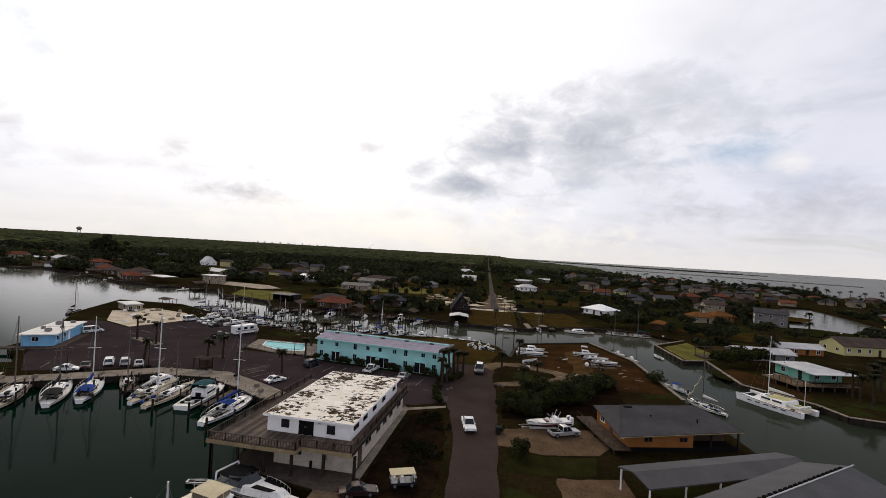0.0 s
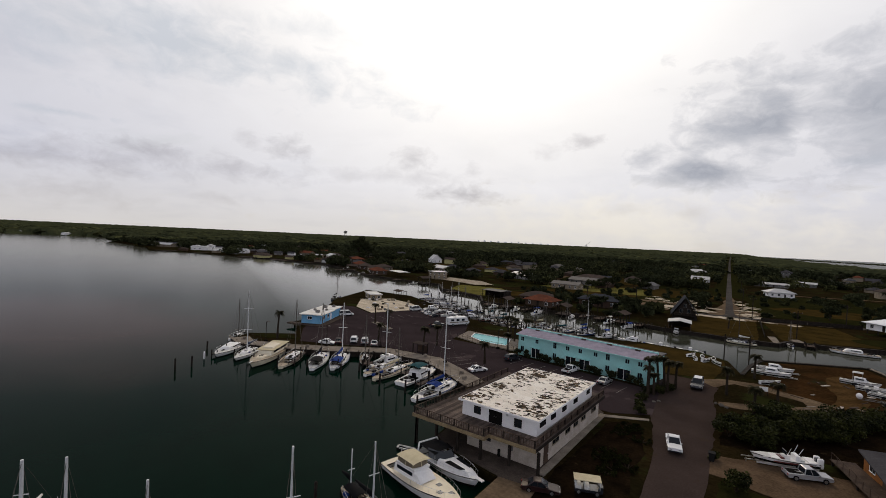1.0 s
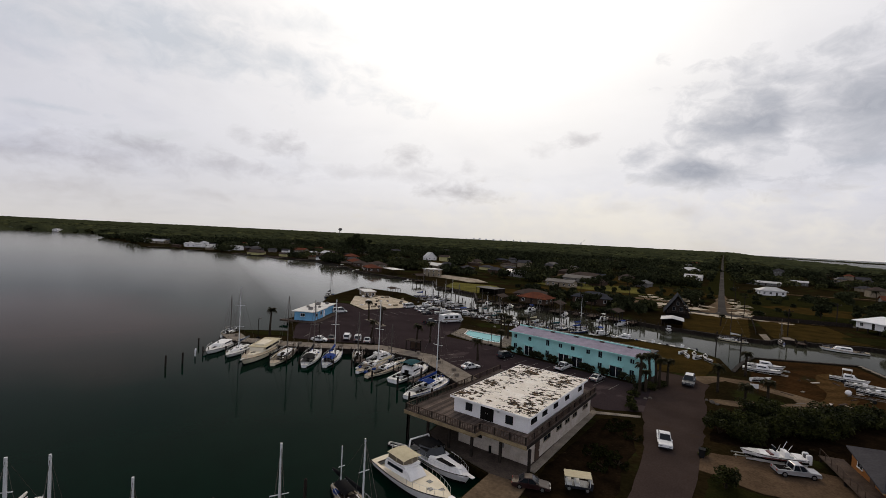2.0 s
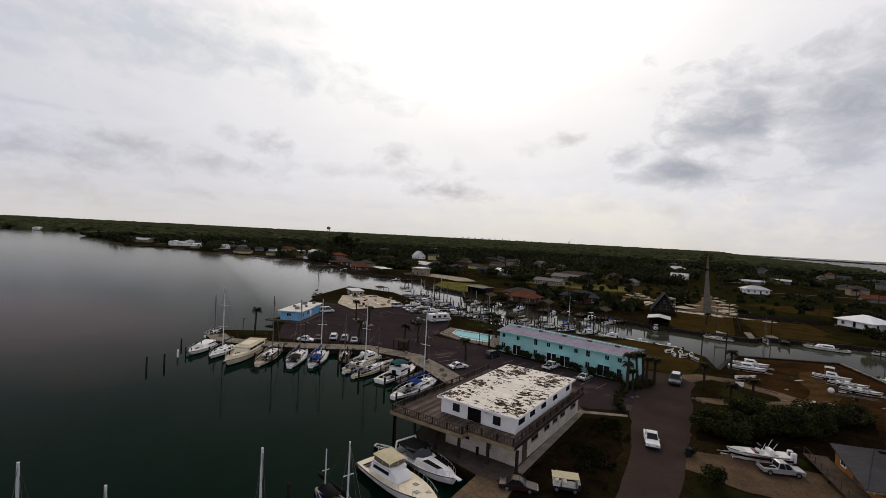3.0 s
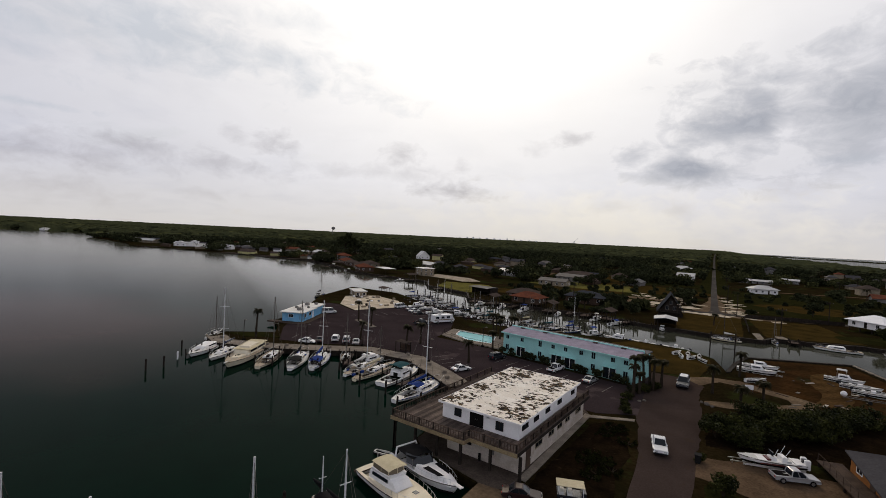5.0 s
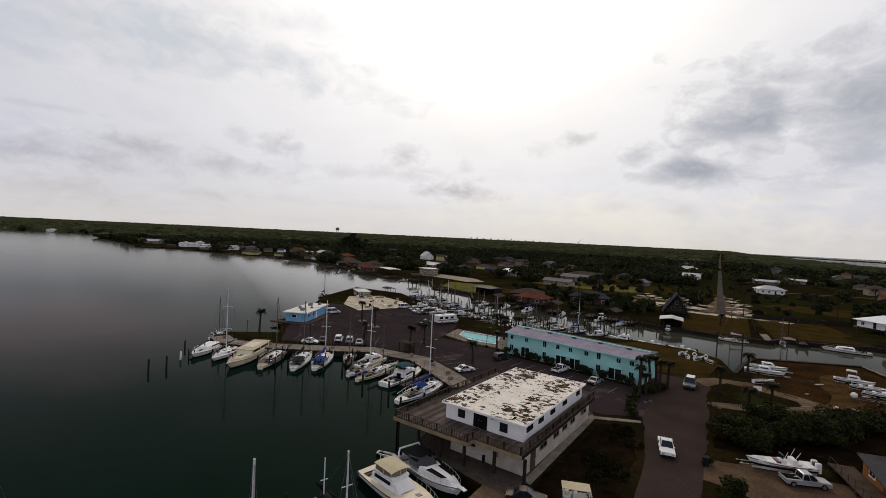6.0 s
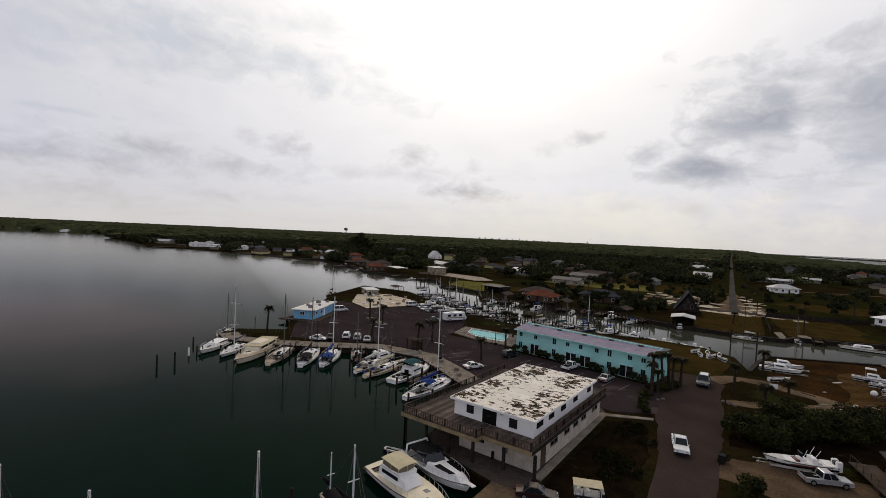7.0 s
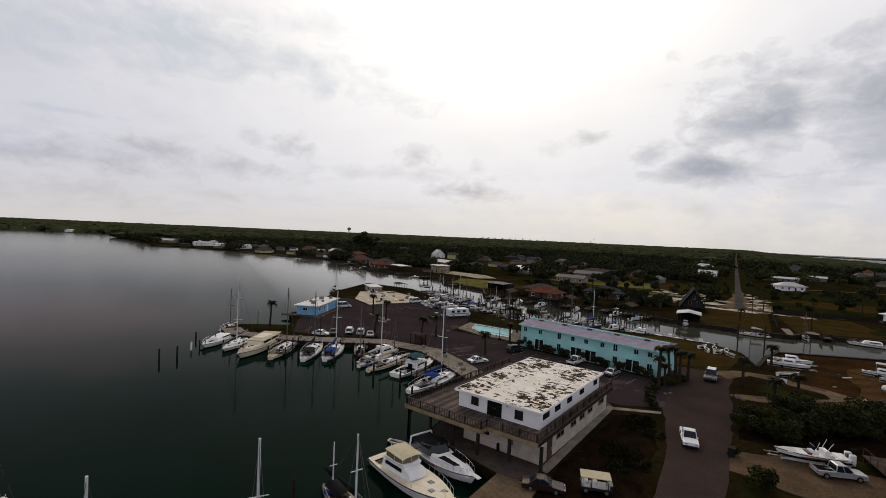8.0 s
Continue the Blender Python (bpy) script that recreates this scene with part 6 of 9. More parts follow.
def open_shed(x0, x1, y0, y1, z, turn, x, y, label, roofmat="greyroof", rise=0.9, postmat="white"):
    ob = thing("open_shed", at(x, y, 0, turn), label, "shed")
    bm = bmesh.new()
    ym = (y0 + y1) / 2
    prof = [(y0, z), (ym, z + rise), (y1, z), (y1, z + 0.14), (ym, z + rise + 0.14), (y0, z + 0.14)]
    loft(bm, [[(xx, py, pz) for py, pz in prof] for xx in (x0, x1)])
    part("roof", bm, M[roofmat], ob)
    n = max(2, int((x1 - x0) / 4))
    for i in range(n + 1):
        px = x0 + 0.3 + (x1 - x0 - 0.6) * i / n
        for py in (y0 + 0.3, y1 - 0.3):
            part("post", boxes((px - 0.07, px + 0.07, py - 0.07, py + 0.07, -1.5, z + 0.06)), M[postmat], ob)
    part("end_frame", bars(0.09, ((x0 + 0.3, y0 + 0.3, z), (x0 + 0.3, ym, z + rise)), ((x0 + 0.3, ym, z + rise), (x0 + 0.3, y1 - 0.3, z)), n=4), M[postmat], ob)
    return ob


hip_house()
open_shed(-11.5, 11.5, -2.5, 2.5, 2.4, 21.5, 27.2, 54.0, "long open carport with a grey metal roof on timber posts", rise=0.55, postmat="white")
ob = thing("house", at(29.8, 46.2, 0, 34), "large house with a broad pale grey gable roof", "house")
part("wall", boxes((-12, 11.5, -4.8, 3.8, -0.1, 3.0)), M["greywall"], ob)
for sx in (-12, 11.3):
    bm = bmesh.new()
    loft(bm, [[(sx + k, -4.8, 3.0), (sx + k, 3.8, 3.0), (sx + k, 0, 4.3)] for k in (0, 0.2)])
    part("gable", bm, M["greywall"], ob)
bm = bmesh.new()
prof = [(-5.6, 2.85), (0, 4.4), (4.5, 2.95), (4.5, 3.1), (0, 4.58), (-5.6, 3.0)]
loft(bm, [[(px, py, pz) for py, pz in prof] for px in (-13, 12.3)])
roof = part("roof", bm, M["greyroof"], ob)
part("ridge_cap", bars(0.07, ((-13, 0, 4.58), (12.9, 0, 4.58)), n=6), M["metalroof"], roof)
for i in range(22):
    part("ridge_vent", boxes((-9.0 + i * 0.92, -8.5 + i * 0.92, 0.16, 0.42, 4.44, 4.62)), M["dark"], roof)

# the stilt house beside the canal
ob = house(74.2, 112.0, -78, 8.8, 8, 2.2, "hip", "tealwall", "metalroof", "sea-green stilt house with a pale metal roof", 1.1, 0.9, 1.2)
part("deck", boxes((-1.5, 7.6, -10.0, -4.55, 1.0, 1.2)), M["sand"], ob, "pale timber deck")
part("side_deck", boxes((5.6, 7.6, -4.5, 5.0, 1.0, 1.2)), M["sand"], ob, "pale timber deck")
for px, py in [(7.5, -9.9 + 1.5 * k) for k in range(10)] + [(-1.4 + 1.5 * k, -9.9) for k in range(6)]:
    part("rail_post", boxes((px - 0.05, px + 0.05, py - 0.05, py + 0.05, 1.2, 2.15)), M["wood"], ob)
part("top_rail", bars(0.05, ((7.5, -9.9, 2.15), (7.5, 4.9, 2.15)), ((7.5, -9.9, 2.15), (-1.4, -9.9, 2.15)), n=4), M["wood"], ob)
for px, py in [(7.4, -9.6 + 2.9 * k) for k in range(6)] + [(-1.2, -9.6), (2.0, -9.6), (4.8, -9.6)]:
    part("deck_stilt", boxes((px - 0.12, px + 0.12, py - 0.12, py + 0.12, -0.3, 1.0)), M["wood"], ob)
for px, py in ((1.0, -8.5), (3.5, -7.0), (6.5, -9.0)):
    part("deck_table", boxes((px - 0.6, px + 0.6, py - 0.4, py + 0.4, 1.9, 1.96), (px - 0.08, px + 0.08, py - 0.08, py + 0.08, 1.2, 1.9)), M["greywall"], ob)
part("porch_roof", boxes((4.7, 7.4, -5.6, 5.2, 3.42, 3.52)), M["metalroof"], ob, "pale metal porch roof")
for px, py in ((7.2, -5.4), (7.2, -0.2), (7.2, 5.0)):
    part("porch_post", boxes((px - 0.06, px + 0.06, py - 0.06, py + 0.06, 1.2, 3.42)), M["wood"], ob)
house(78, 137, 3, 15, 6, 2.0, "gable", "greywall", "metalroof", "long low shed with a pale grey metal roof", 1.1, 0.5)
house(96, 151, 3, 13, 6, 1.9, "gable", "orangewall", "metalroof", "long shed with a pale roof and red end wall", 1.1, 0.5)
house(121, 159, 8, 20, 9, 2.8, "gable", "yellowwall", "shinglebrown", "pale yellow house with a dark brown gable roof", 2.2, 0.5, storeys=1)
house(96, 216, 10, 9.5, 7, 2.6, "hip", "beige", "orangeroof", "bungalow with an orange hipped roof", 2.0, 0.7)
house(109, 224, 10, 9.5, 7, 2.8, "hip", "orangewall", "orangeroof", "orange house with an orange hipped roof", 2.0, 0.7)
house(118, 250, -8, 9, 8, 2.9, "gable", "beige", "shinglebrown", "two-storey beige house under a brown roof", 2.0, 0.5, storeys=2)
house(130, 222, -25, 12, 9, 2.8, "gable", "greywall", "shingle", "two-storey grey house with balconies by the lagoon", 1.8, 0.6, storeys=2)
house(-508, 290, -30, 26, 10, 3.4, "gable", "white", "metalroof", "long white waterside hall with a pale roof", 1.6, 0.5)
house(-470, 292, -30, 22, 10, 3.4, "flat", "white", "metalroof", "low white waterside building with a flat roof", 0.4, 0.5)
house(-548, 330, -30, 20, 9, 3.0, "gable", "white", "metalroof", "pale house among the shore trees", 1.6, 0.5)
house(-1020, 342, -60, 26, 10, 3.4, "gable", "white", "metalroof", "pale house on the far shore", 1.6, 0.5)
house(-1085, 300, -60, 30, 10, 3.4, "gable", "beige", "metalroof", "pale house on the far shore", 1.6, 0.5)
house(-345, 345, -30, 20, 10, 3.0, "hip", "beige", "shinglebrown", "brown-roofed house on the wooded shore", 2.2, 0.7)
house(-290, 318, -32, 16, 9, 3.0, "hip", "brownwall", "shinglered", "rust-roofed house on the wooded shore", 2.2, 0.7)
house(-240, 268, -32, 15, 9, 2.8, "hip", "brownwall", "shinglered", "rust-roofed house close to the shore", 2.0, 0.7)
house(-212, 262, -28, 13, 9, 2.8, "hip", "beige", "shinglebrown", "brown-roofed house close to the shore", 2.0, 0.7)
house(-185, 300, -28, 18, 9, 2.8, "gable", "beige", "metalroof", "long pale-roofed house behind the shore", 1.8, 0.6)
house(-118, 300, -25, 16, 9, 2.8, "gable", "greywall", "metalroof", "long pale-roofed house behind the sand", 1.8, 0.6)
house(-75, 300, -12, 18, 9, 2.8, "gable", "greywall", "greyroof", "grey-roofed house among trees", 1.8, 0.6)
house(-25, 553, -5, 18, 10, 3.0, "hip", "white", "metalroof", "white-roofed house among dark trees", 3.0, 0.6)
house(-15, 415, -5, 12, 8, 3.0, "gable", "white", "metalroof", "white-roofed cottage among dark trees", 2.2, 0.6)
house(51.0, 207, -50, 11, 9, 2.2, "hip", "white", "whiteroof", "white house on low piles with a bright white metal roof", 2.2, 0.9, 1.5)
ob = house(-9.8, 194, 96, 11, 8.0, 1.4, "gable", "darkwood", "shingledark", "dark steep-roofed timber house by the canal", 6.6, 0.6, windows=False)
for px, pz, pw, ph in ((-1.2, 3.0, 0.9, 1.4), (1.2, 3.0, 0.9, 1.4), (0.0, 5.0, 0.8, 1.2)):
    window_unit(ob, px, pz, pw, ph, -5.5, "greywall", "x", -1)
part("balcony", boxes((-6.9, -5.52, -3.4, 3.4, 1.5, 1.62)), M["darkwood"], ob)
part("balcony_rail", bars(0.05, ((-6.8, -3.3, 2.5), (-6.8, 3.3, 2.5)), *[((-6.8, -3.3 + 1.1 * k, 1.62), (-6.8, -3.3 + 1.1 * k, 2.5)) for k in range(7)], n=4), M["wood"], ob)
for py in (-3.2, 0.0, 3.2):
    part("balcony_post", boxes((-6.85, -6.65, py - 0.1, py + 0.1, -0.1, 1.5)), M["darkwood"], ob)
house(-42.5, 201, 4, 15, 11, 2.8, "hip", "brownwall", "shingledark", "dark bungalow with a hipped dark grey roof", 2.2, 0.8)
house(-58, 173.5, -8, 11, 7.5, 2.2, "hip", "brownwall", "shinglered", "waterside house with a rust-red hipped roof on piles", 2.0, 0.8, 1.0)
house(-66, 190, 10, 13, 10, 2.6, "hip", "brownwall", "shinglebrown", "brown house with a low hipped roof", 2.0, 0.8)
ob = open_shed(-5.6, 5.6, -4, 4, 2.8, -14, -86, 190.5, "dark boathouse with a grey flat roof over the water", "greyroof", 0.2, "darkwood")
part("back_wall", boxes((-5.4, 5.4, 3.5, 3.66, -0.4, 2.78)), M["darkwood"], ob)
for sx in (-5.35, 5.35):
    part("side_wall", boxes((sx - 0.06, sx + 0.06, -1.5, 3.5, -0.4, 2.78)), M["darkwood"], ob)
part("floor", boxes((-5.4, 5.4, -3.6, 3.5, -0.5, -0.3)), M["wood"], ob)
open_shed(-8, 8, -4, 4, 3.0, -28, -175, 233, "open waterside shelter with a bright white roof", "metalroof", 0.15, "darkwood")
house(-152, 243, -25, 9, 8, 2.2, "flat", "beige", "metalroof", "pale two-storey waterside house", 0.3, 0.5, storeys=2)
house(-260, 405, -28, 9, 11, 3.0, "gable", "white", "metalroof", "tall white house with a steep white roof", 5, 0.5)
house(-75, 262, -5, 16, 8, 2.6, "gable", "beige", "greyroof", "bungalow with a grey metal roof among trees", 1.4, 0.5)
house(29.5, 337, 18, 13, 8, 2.8, "hip", "white", "metalroof", "pale grey house with a wide hipped roof on a lawn", 2.2, 0.9)
house(32, 436, -8, 22, 6, 2.0, "gable", "greywall", "metalroof", "long low pale house with a grey roof among trees", 1.2, 0.6)
house(-79, 335, -10, 20, 10, 2.8, "hip", "brownwall", "shinglebrown", "wide brown bungalow beyond the open field", 2.0, 0.8)
house(57, 471, -6, 14, 7, 2.6, "gable", "greywall", "metalroof", "low shed with a pale roof at the wood edge", 1.2, 0.5)
house(58, 632, -6, 10, 9, 3.0, "hip", "greywall", "shingle", "tall grey house among the far trees", 2.5, 0.6, storeys=2)
house(31, 657, -6, 13, 9, 3.0, "gable", "white", "metalroof", "white-roofed cottage in the far woods", 2.0, 0.5)
house(-25, 540, -6, 9, 8, 3.0, "hip", "white", "metalroof", "white cottage with a pale roof among trees", 2.4, 0.5)
for hx, hy, ht, hw, hm, rm, hl in ((-192, 232, -35, 13, "brownwall", "shinglered", "rust-roofed waterside house above the bay"), (-206, 246, -35, 11, "beige", "shinglebrown", "tan waterside house with a brown roof"), (-224, 256, -38, 12, "brownwall", "shinglebrown", "dark waterside house with a brown roof"),
                               (-258, 284, -32, 12, "greywall", "shingle", "grey house close to the bay"), (-318, 318, -28, 16, "greywall", "greyroof", "grey boat shed on the bay shore"), (-338, 334, -28, 20, "beige", "metalroof", "long white-roofed house on the bay shore"),
                               (-395, 350, 10, 14, "beige", "shinglered", "house with a rust-red roof on the bay shore"), (-430, 318, 10, 13, "greywall", "greyroof", "grey house with a pale roof on the shore"), (-575, 290, 20, 18, "beige", "metalroof", "tan house with a pale roof on the shore"),
                               (-610, 300, 20, 15, "beige", "shingle", "tan house on the wooded shore"), (-690, 500, 0, 22, "white", "metalroof", "pale-roofed house above the shore woods"), (-800, 512, 0, 24, "greywall", "metalroof", "pale-roofed hall above the shore woods"), (-730, 520, 0, 16, "white", "metalroof", "white house above the shore woods")):
    house(hx, hy, ht, hw, 9, 2.8, "hip" if hw < 14 else "gable", hm, rm, hl, 2.0, 0.6)
for hx, hy, ht, hw, hl in ((-1085, 352, 30, 26, "white boathouses at the head of the bay"), (-1180, 412, 30, 30, "long white hall at the head of the bay"), (-1120, 424, 30, 18, "pale house at the head of the bay"), (-885, 384, 30, 16, "white house on the wooded point"), (-712, 392, 28, 30, "long white waterside block with a pale roof"), (-500, 290, 30, 20, "large white waterside house with a pale roof"), (-1290, 655, 30, 34, "pale-roofed hall deep in the shore woods"), (-1040, 690, 25, 22, "pale house deep in the shore woods"),
                           (-836, 632, 25, 22, "white-roofed house in the shore woods"), (-752, 322, 30, 16, "white boathouse on the wooded point"), (-1010, 372, 30, 30, "long pale building at the head of the bay"), (-620, 300, 25, 14, "small white cottage on the shore"),
                           (-1130, 470, 30, 26, "pale row of sheds at the head of the bay"), (-440, 300, 30, 14, "pale cottage close to the water"), (-560, 420, 25, 16, "white house among the shore trees"), (-620, 520, 25, 16, "pale-roofed house among the shore trees")):
    house(hx, hy, ht, hw, 8, 3.0, "gable", "white", "metalroof", hl, 1.6, 0.5, windows=False)
# two uneven rows of small houses and jetties along the bay shore
gs = random.Random(31)
BAY = ((-500, 242), (-474, 257), (-391, 266), (-357, 270), (-320, 268), (-290, 273), (-237, 249), (-205, 230))
for i in range(26):
    k = gs.randrange(len(BAY) - 1)
    u, (ax, ay), (bx, by) = gs.random(), BAY[k], BAY[k + 1]
    hx, hy = ax + (bx - ax) * u, ay + (by - ay) * u
    inland = gs.uniform(9, 16) if i % 2 else gs.uniform(30, 90)
    wm, rm = gs.choice((("beige", "metalroof"), ("white", "shingle"), ("brownwall", "shinglebrown"), ("greywall", "shingle"), ("brownwall", "shingledark"), ("beige", "shinglered"), ("yellowwall", "shinglebrown")))
    hx, hy = hx - inland * 0.45, hy + inland
    if all((hx - a) ** 2 + (hy - b) ** 2 > 13 ** 2 for a, b in HOUSES):
        word = {"beige": "beige", "white": "white", "brownwall": "brown", "greywall": "grey", "yellowwall": "pale yellow"}[wm]
        house(hx, hy, 30 + gs.uniform(-25, 25), gs.uniform(5.5, 8.5), gs.uniform(4.5, 6), 2.2, gs.choice(("gable", "hip")), wm, rm, f"small {word} house on the wooded bay shore", gs.uniform(0.9, 1.6), 0.5, windows=False)
        if i % 3:
            HOUSES.pop()
    if i % 3 == 0:
        jx, jy = ax + (bx - ax) * u, ay + (by - ay) * u
        ob = thing("jetty", at(jx, jy, 0, gs.uniform(-15, 15)), "narrow timber jetty out from the bay shore", "jetty", "bay jetties")
        part("deck", boxes((-0.9, 0.9, -11, 2, 0.15, 0.35), (-3.2, 3.2, -12.5, -10.9, 0.15, 0.36)), M["wood"], ob)
        for pj in (-12, -8, -4):
            for sg in (-1, 1):
                part("timber_post", boxes((sg - 0.12, sg + 0.12, pj - 0.12, pj + 0.12, -2.0, 1.1)), M["darkwood"], ob)
house(-117, 141, -35, 9, 4.5, 2.0, "flat", "beige", "metalroof", "long low shed with a pale flat roof on the point", 0.3, 0.3)
open_shed(-3, 3, -2, 2, 2.6, -30, -112, 152, "small shelter with a dark roof on posts", "shinglebrown", 0.4, "darkwood")
ob = open_shed(-4.2, 3.4, -3.4, 3.4, 2.3, 94, -9.0, 166, "boathouse with a white roof over a moored boat", "metalroof", 0.6, "darkwood")
for sg in (-1, 1):
    part("side_wall", boxes((-4.0, 3.2, sg * 3.1 - 0.06, sg * 3.1 + 0.06, 0.3, 2.3)), M["brownwall"], ob)
part("back_wall", boxes((3.1, 3.25, -3.0, 3.0, 0.1, 2.3)), M["darkwood"], ob)
motorboat(-9.5, 162, -86, 7, "white motorboat under the boathouse roof", None)


sheet("pavement_terrace", [(56.5, 104.6), (62.6, 95.0), (66, 97), (67.4, 112), (62.4, 120), (59.4, 118)], M["dirt"], "brown earth terrace behind the canal wall", "dirt", 0.06)
ob = thing("pergola", at(63.6, 132.6, 0, 8), "weathered timber deck with an open frame on the jetty point", "pergola")
part("deck", boxes((-4.2, 4.2, -2.2, 2.2, 0.1, 0.5)), M["wood"], ob)
for px in (-4.0, -1.3, 1.3, 4.0):
    for py in (-2.0, 2.0):
        part("post", boxes((px - 0.08, px + 0.08, py - 0.08, py + 0.08, 0.5, 2.6)), M["wood"], ob)
for py in (-2.0, 2.0):
    part("beam", boxes((-4.3, 4.3, py - 0.07, py + 0.07, 2.6, 2.78)), M["wood"], ob)
house(67.5, 183, -30, 5.5, 5, 2.2, "hip", "brownwall", "orangeroof", "small brown hut with a rusty roof at the water", 1.4, 0.6, windows=False)
# ---- small things of the parking lot and the quay ----
def shelter(x, y, turn):
    ob = thing("bus_shelter", at(x, y, 0.05, turn), "small open timber shelter with a dark roof on the quay", "shelter")
    part("roof", boxes((-1.5, 1.5, -1.1, 1.1, 2.2, 2.36)), M["shinglebrown"], ob)
    for px in (-1.3, 1.3):
        for py in (-0.9, 0.9):
            part("post", boxes((px - 0.08, px + 0.08, py - 0.08, py + 0.08, 0, 2.2)), M["darkwood"], ob)
    part("back", boxes((-1.2, 1.2, 0.84, 0.9, 0.1, 1.6)), M["brownwall"], ob)
    part("bench", boxes((-1.1, 1.1, 0.3, 0.8, 0.4, 0.48)), M["wood"], ob)


shelter(-52.6, 82.2, 0)


def lamp_post(x, y, h=6.5):
    ob = thing("street_lamp", at(x, y, 0.05), "thin dark lamp post with a small arm", "street lamp", "lamp posts")
    part("post", bars(0.07, ((0, 0, -0.1), (0, 0, h)), n=7), M["darkwood"], ob)
    part("base", boxes((-0.3, 0.3, -0.3, 0.3, -0.05, 0.35)), M["dark"], ob)
    part("arm", bars(0.04, ((0, 0, h - 0.05), (0.55, 0, h + 0.1)), n=5), M["darkwood"], ob)
    part("lamp_head", boxes((0.35, 0.95, -0.12, 0.12, h + 0.06, h + 0.18)), M["darkalu"], ob, "small dark lamp head")


for px, py in ((-62.5, 80.6), (-44.5, 79.6), (-71.8, 73.0), (-41.6, 98.4), (-85, 67)):
    lamp_post(px, py, 4.5)


def utility_pole(x, y, h=9.0, turn=0):
    ob = thing("utility_pole", at(x, y, 0, turn), "grey timber utility pole with a crossarm", "pole", "utility poles")
    part("shaft", bars(0.14, ((0, 0, -0.3), (0, 0, h)), n=8), M["darkwood"], ob)
    part("crossarm", boxes((-1.1, 1.1, -0.07, 0.07, h - 0.8, h - 0.65)), M["darkwood"], ob)
    for px in (-1.0, 0.0, 1.0):
        part("insulator", bars(0.05, ((px, 0, h - 0.65), (px, 0, h - 0.45))), M["greywall"], ob)


for px, py in ((22, 175), (12, 211), (-30, 214), (40, 215), (10, 260), (10.5, 330), (-45, 190), (70, 205)):
    utility_pole(px, py, 8.5)


def finger_pier(x, y, turn, L=8.0):
    ob = thing("finger_pier", at(x, y, 0, turn), "narrow weathered timber finger pier between the boats", "pier", "finger piers")
    g = random.Random(int(x * 7))
    me = finish(boxes((0, 0.42, -0.5, 0.5, -0.32, -0.25)), "plank", M["plank"])
    for i in range(int(L / 0.46)):
        o = new("plank", me)
        o.location, o.parent = (i * 0.46, g.uniform(-0.02, 0.02), 0), ob
    for px in (0.6, L * 0.5, L - 0.3):
        for sg in (-0.55, 0.55):
            part("timber_post", bars(0.12, ((px, sg, -3.2), (px, sg, 0.5 + g.uniform(0, 0.5))), n=7), M["darkwood"], ob)
    part("beam", boxes((0, L, -0.45, -0.35, -0.5, -0.32), (0, L, 0.35, 0.45, -0.5, -0.32)), M["darkwood"], ob)


for (ax, ay), turn in (((-88.5, 61.2), -58), ((-79.0, 64.2), -58), ((-72.4, 67.2), -57), ((-65.2, 71.8), -57), ((-60.6, 75.2), -57), ((-56.8, 76.6), -85), ((-47.0, 77.0), -90), ((-41.2, 73.6), -90)):
    finger_pier(ax, ay, turn, 8.5)

for k in range(12):
    u = k / 11
    finger_pier(-103 + 66 * u, 151.5 - 27.5 * min(1, u * 1.5) + 6 * max(0, u - 0.66), 56, 7.5)

# junk in the sandy yard and along the canal
g = random.Random(21)
for i in range(34):
    px, py = g.uniform(-116, -92), g.uniform(117, 145)
    if not (0.9 < (px + 119) / 25 + (py - 114) / 31 < 1.9):
        continue
    w, d, h = g.uniform(0.5, 1.8), g.uniform(0.4, 0.9), g.uniform(0.25, 0.8)
    bm = bmesh.new()
    box(bm, -w / 2, w / 2, -d / 2, d / 2, 0, h)
    bmesh.ops.bevel(bm, geom=bm.edges[:], offset=min(w, d, h) * 0.15, segments=1, affect="EDGES")
    mm, word = g.choice((("white", "white"), ("beige", "tan"), ("beige", "tan"), ("greywall", "grey"), ("darkwood", "dark timber"), ("white", "white")))
    whole("crate", bm, M[mm], f"{word} crate lying in the sandy boat yard", "crate", at(px, py, 0.06, g.uniform(0, 180)), "yard junk")
for i in range(46):
    s = g.random()
    px, py = -100 + 62 * s + g.uniform(-2, 2), 151 - 26 * s ** 0.8 + g.uniform(-4.5, -1.0)
    w, d, h = g.uniform(0.4, 1.3), g.uniform(0.3, 0.6), g.uniform(0.25, 0.6)
    bm = bmesh.new()
    box(bm, -w / 2, w / 2, -d / 2, d / 2, 0, h)
    bmesh.ops.bevel(bm, geom=bm.edges[:], offset=min(w, d, h) * 0.15, segments=1, affect="EDGES")
    mm, word = g.choice((("white", "white"), ("greywall", "grey"), ("darkwood", "dark timber"), ("darkwood", "dark timber"), ("wood", "weathered timber")))
    whole("dock_box", bm, M[mm], f"{word} dock box beside the canal moorings", "dock box", at(px, py, 0.0, g.uniform(0, 180)), "dock boxes")
for i, (px, py) in enumerate(((-90, 65), (-82, 66.5), (-74, 69.5), (-66, 74), (-57, 79.5), (-50, 80.5), (-43, 77.6), (-38, 75), (-36, 72.5), (-78, 67.6))):
    bm = bmesh.new()
    box(bm, -0.4, 0.4, -0.22, 0.22, 0, 0.5)
    bmesh.ops.bevel(bm, geom=bm.edges[:], offset=0.05, segments=1, affect="EDGES")
    whole("dock_box", bm, M["concrete"], "grey dock box on the quay walk", "dock box", at(px, py, 0.12, 30 * i), "dock boxes")
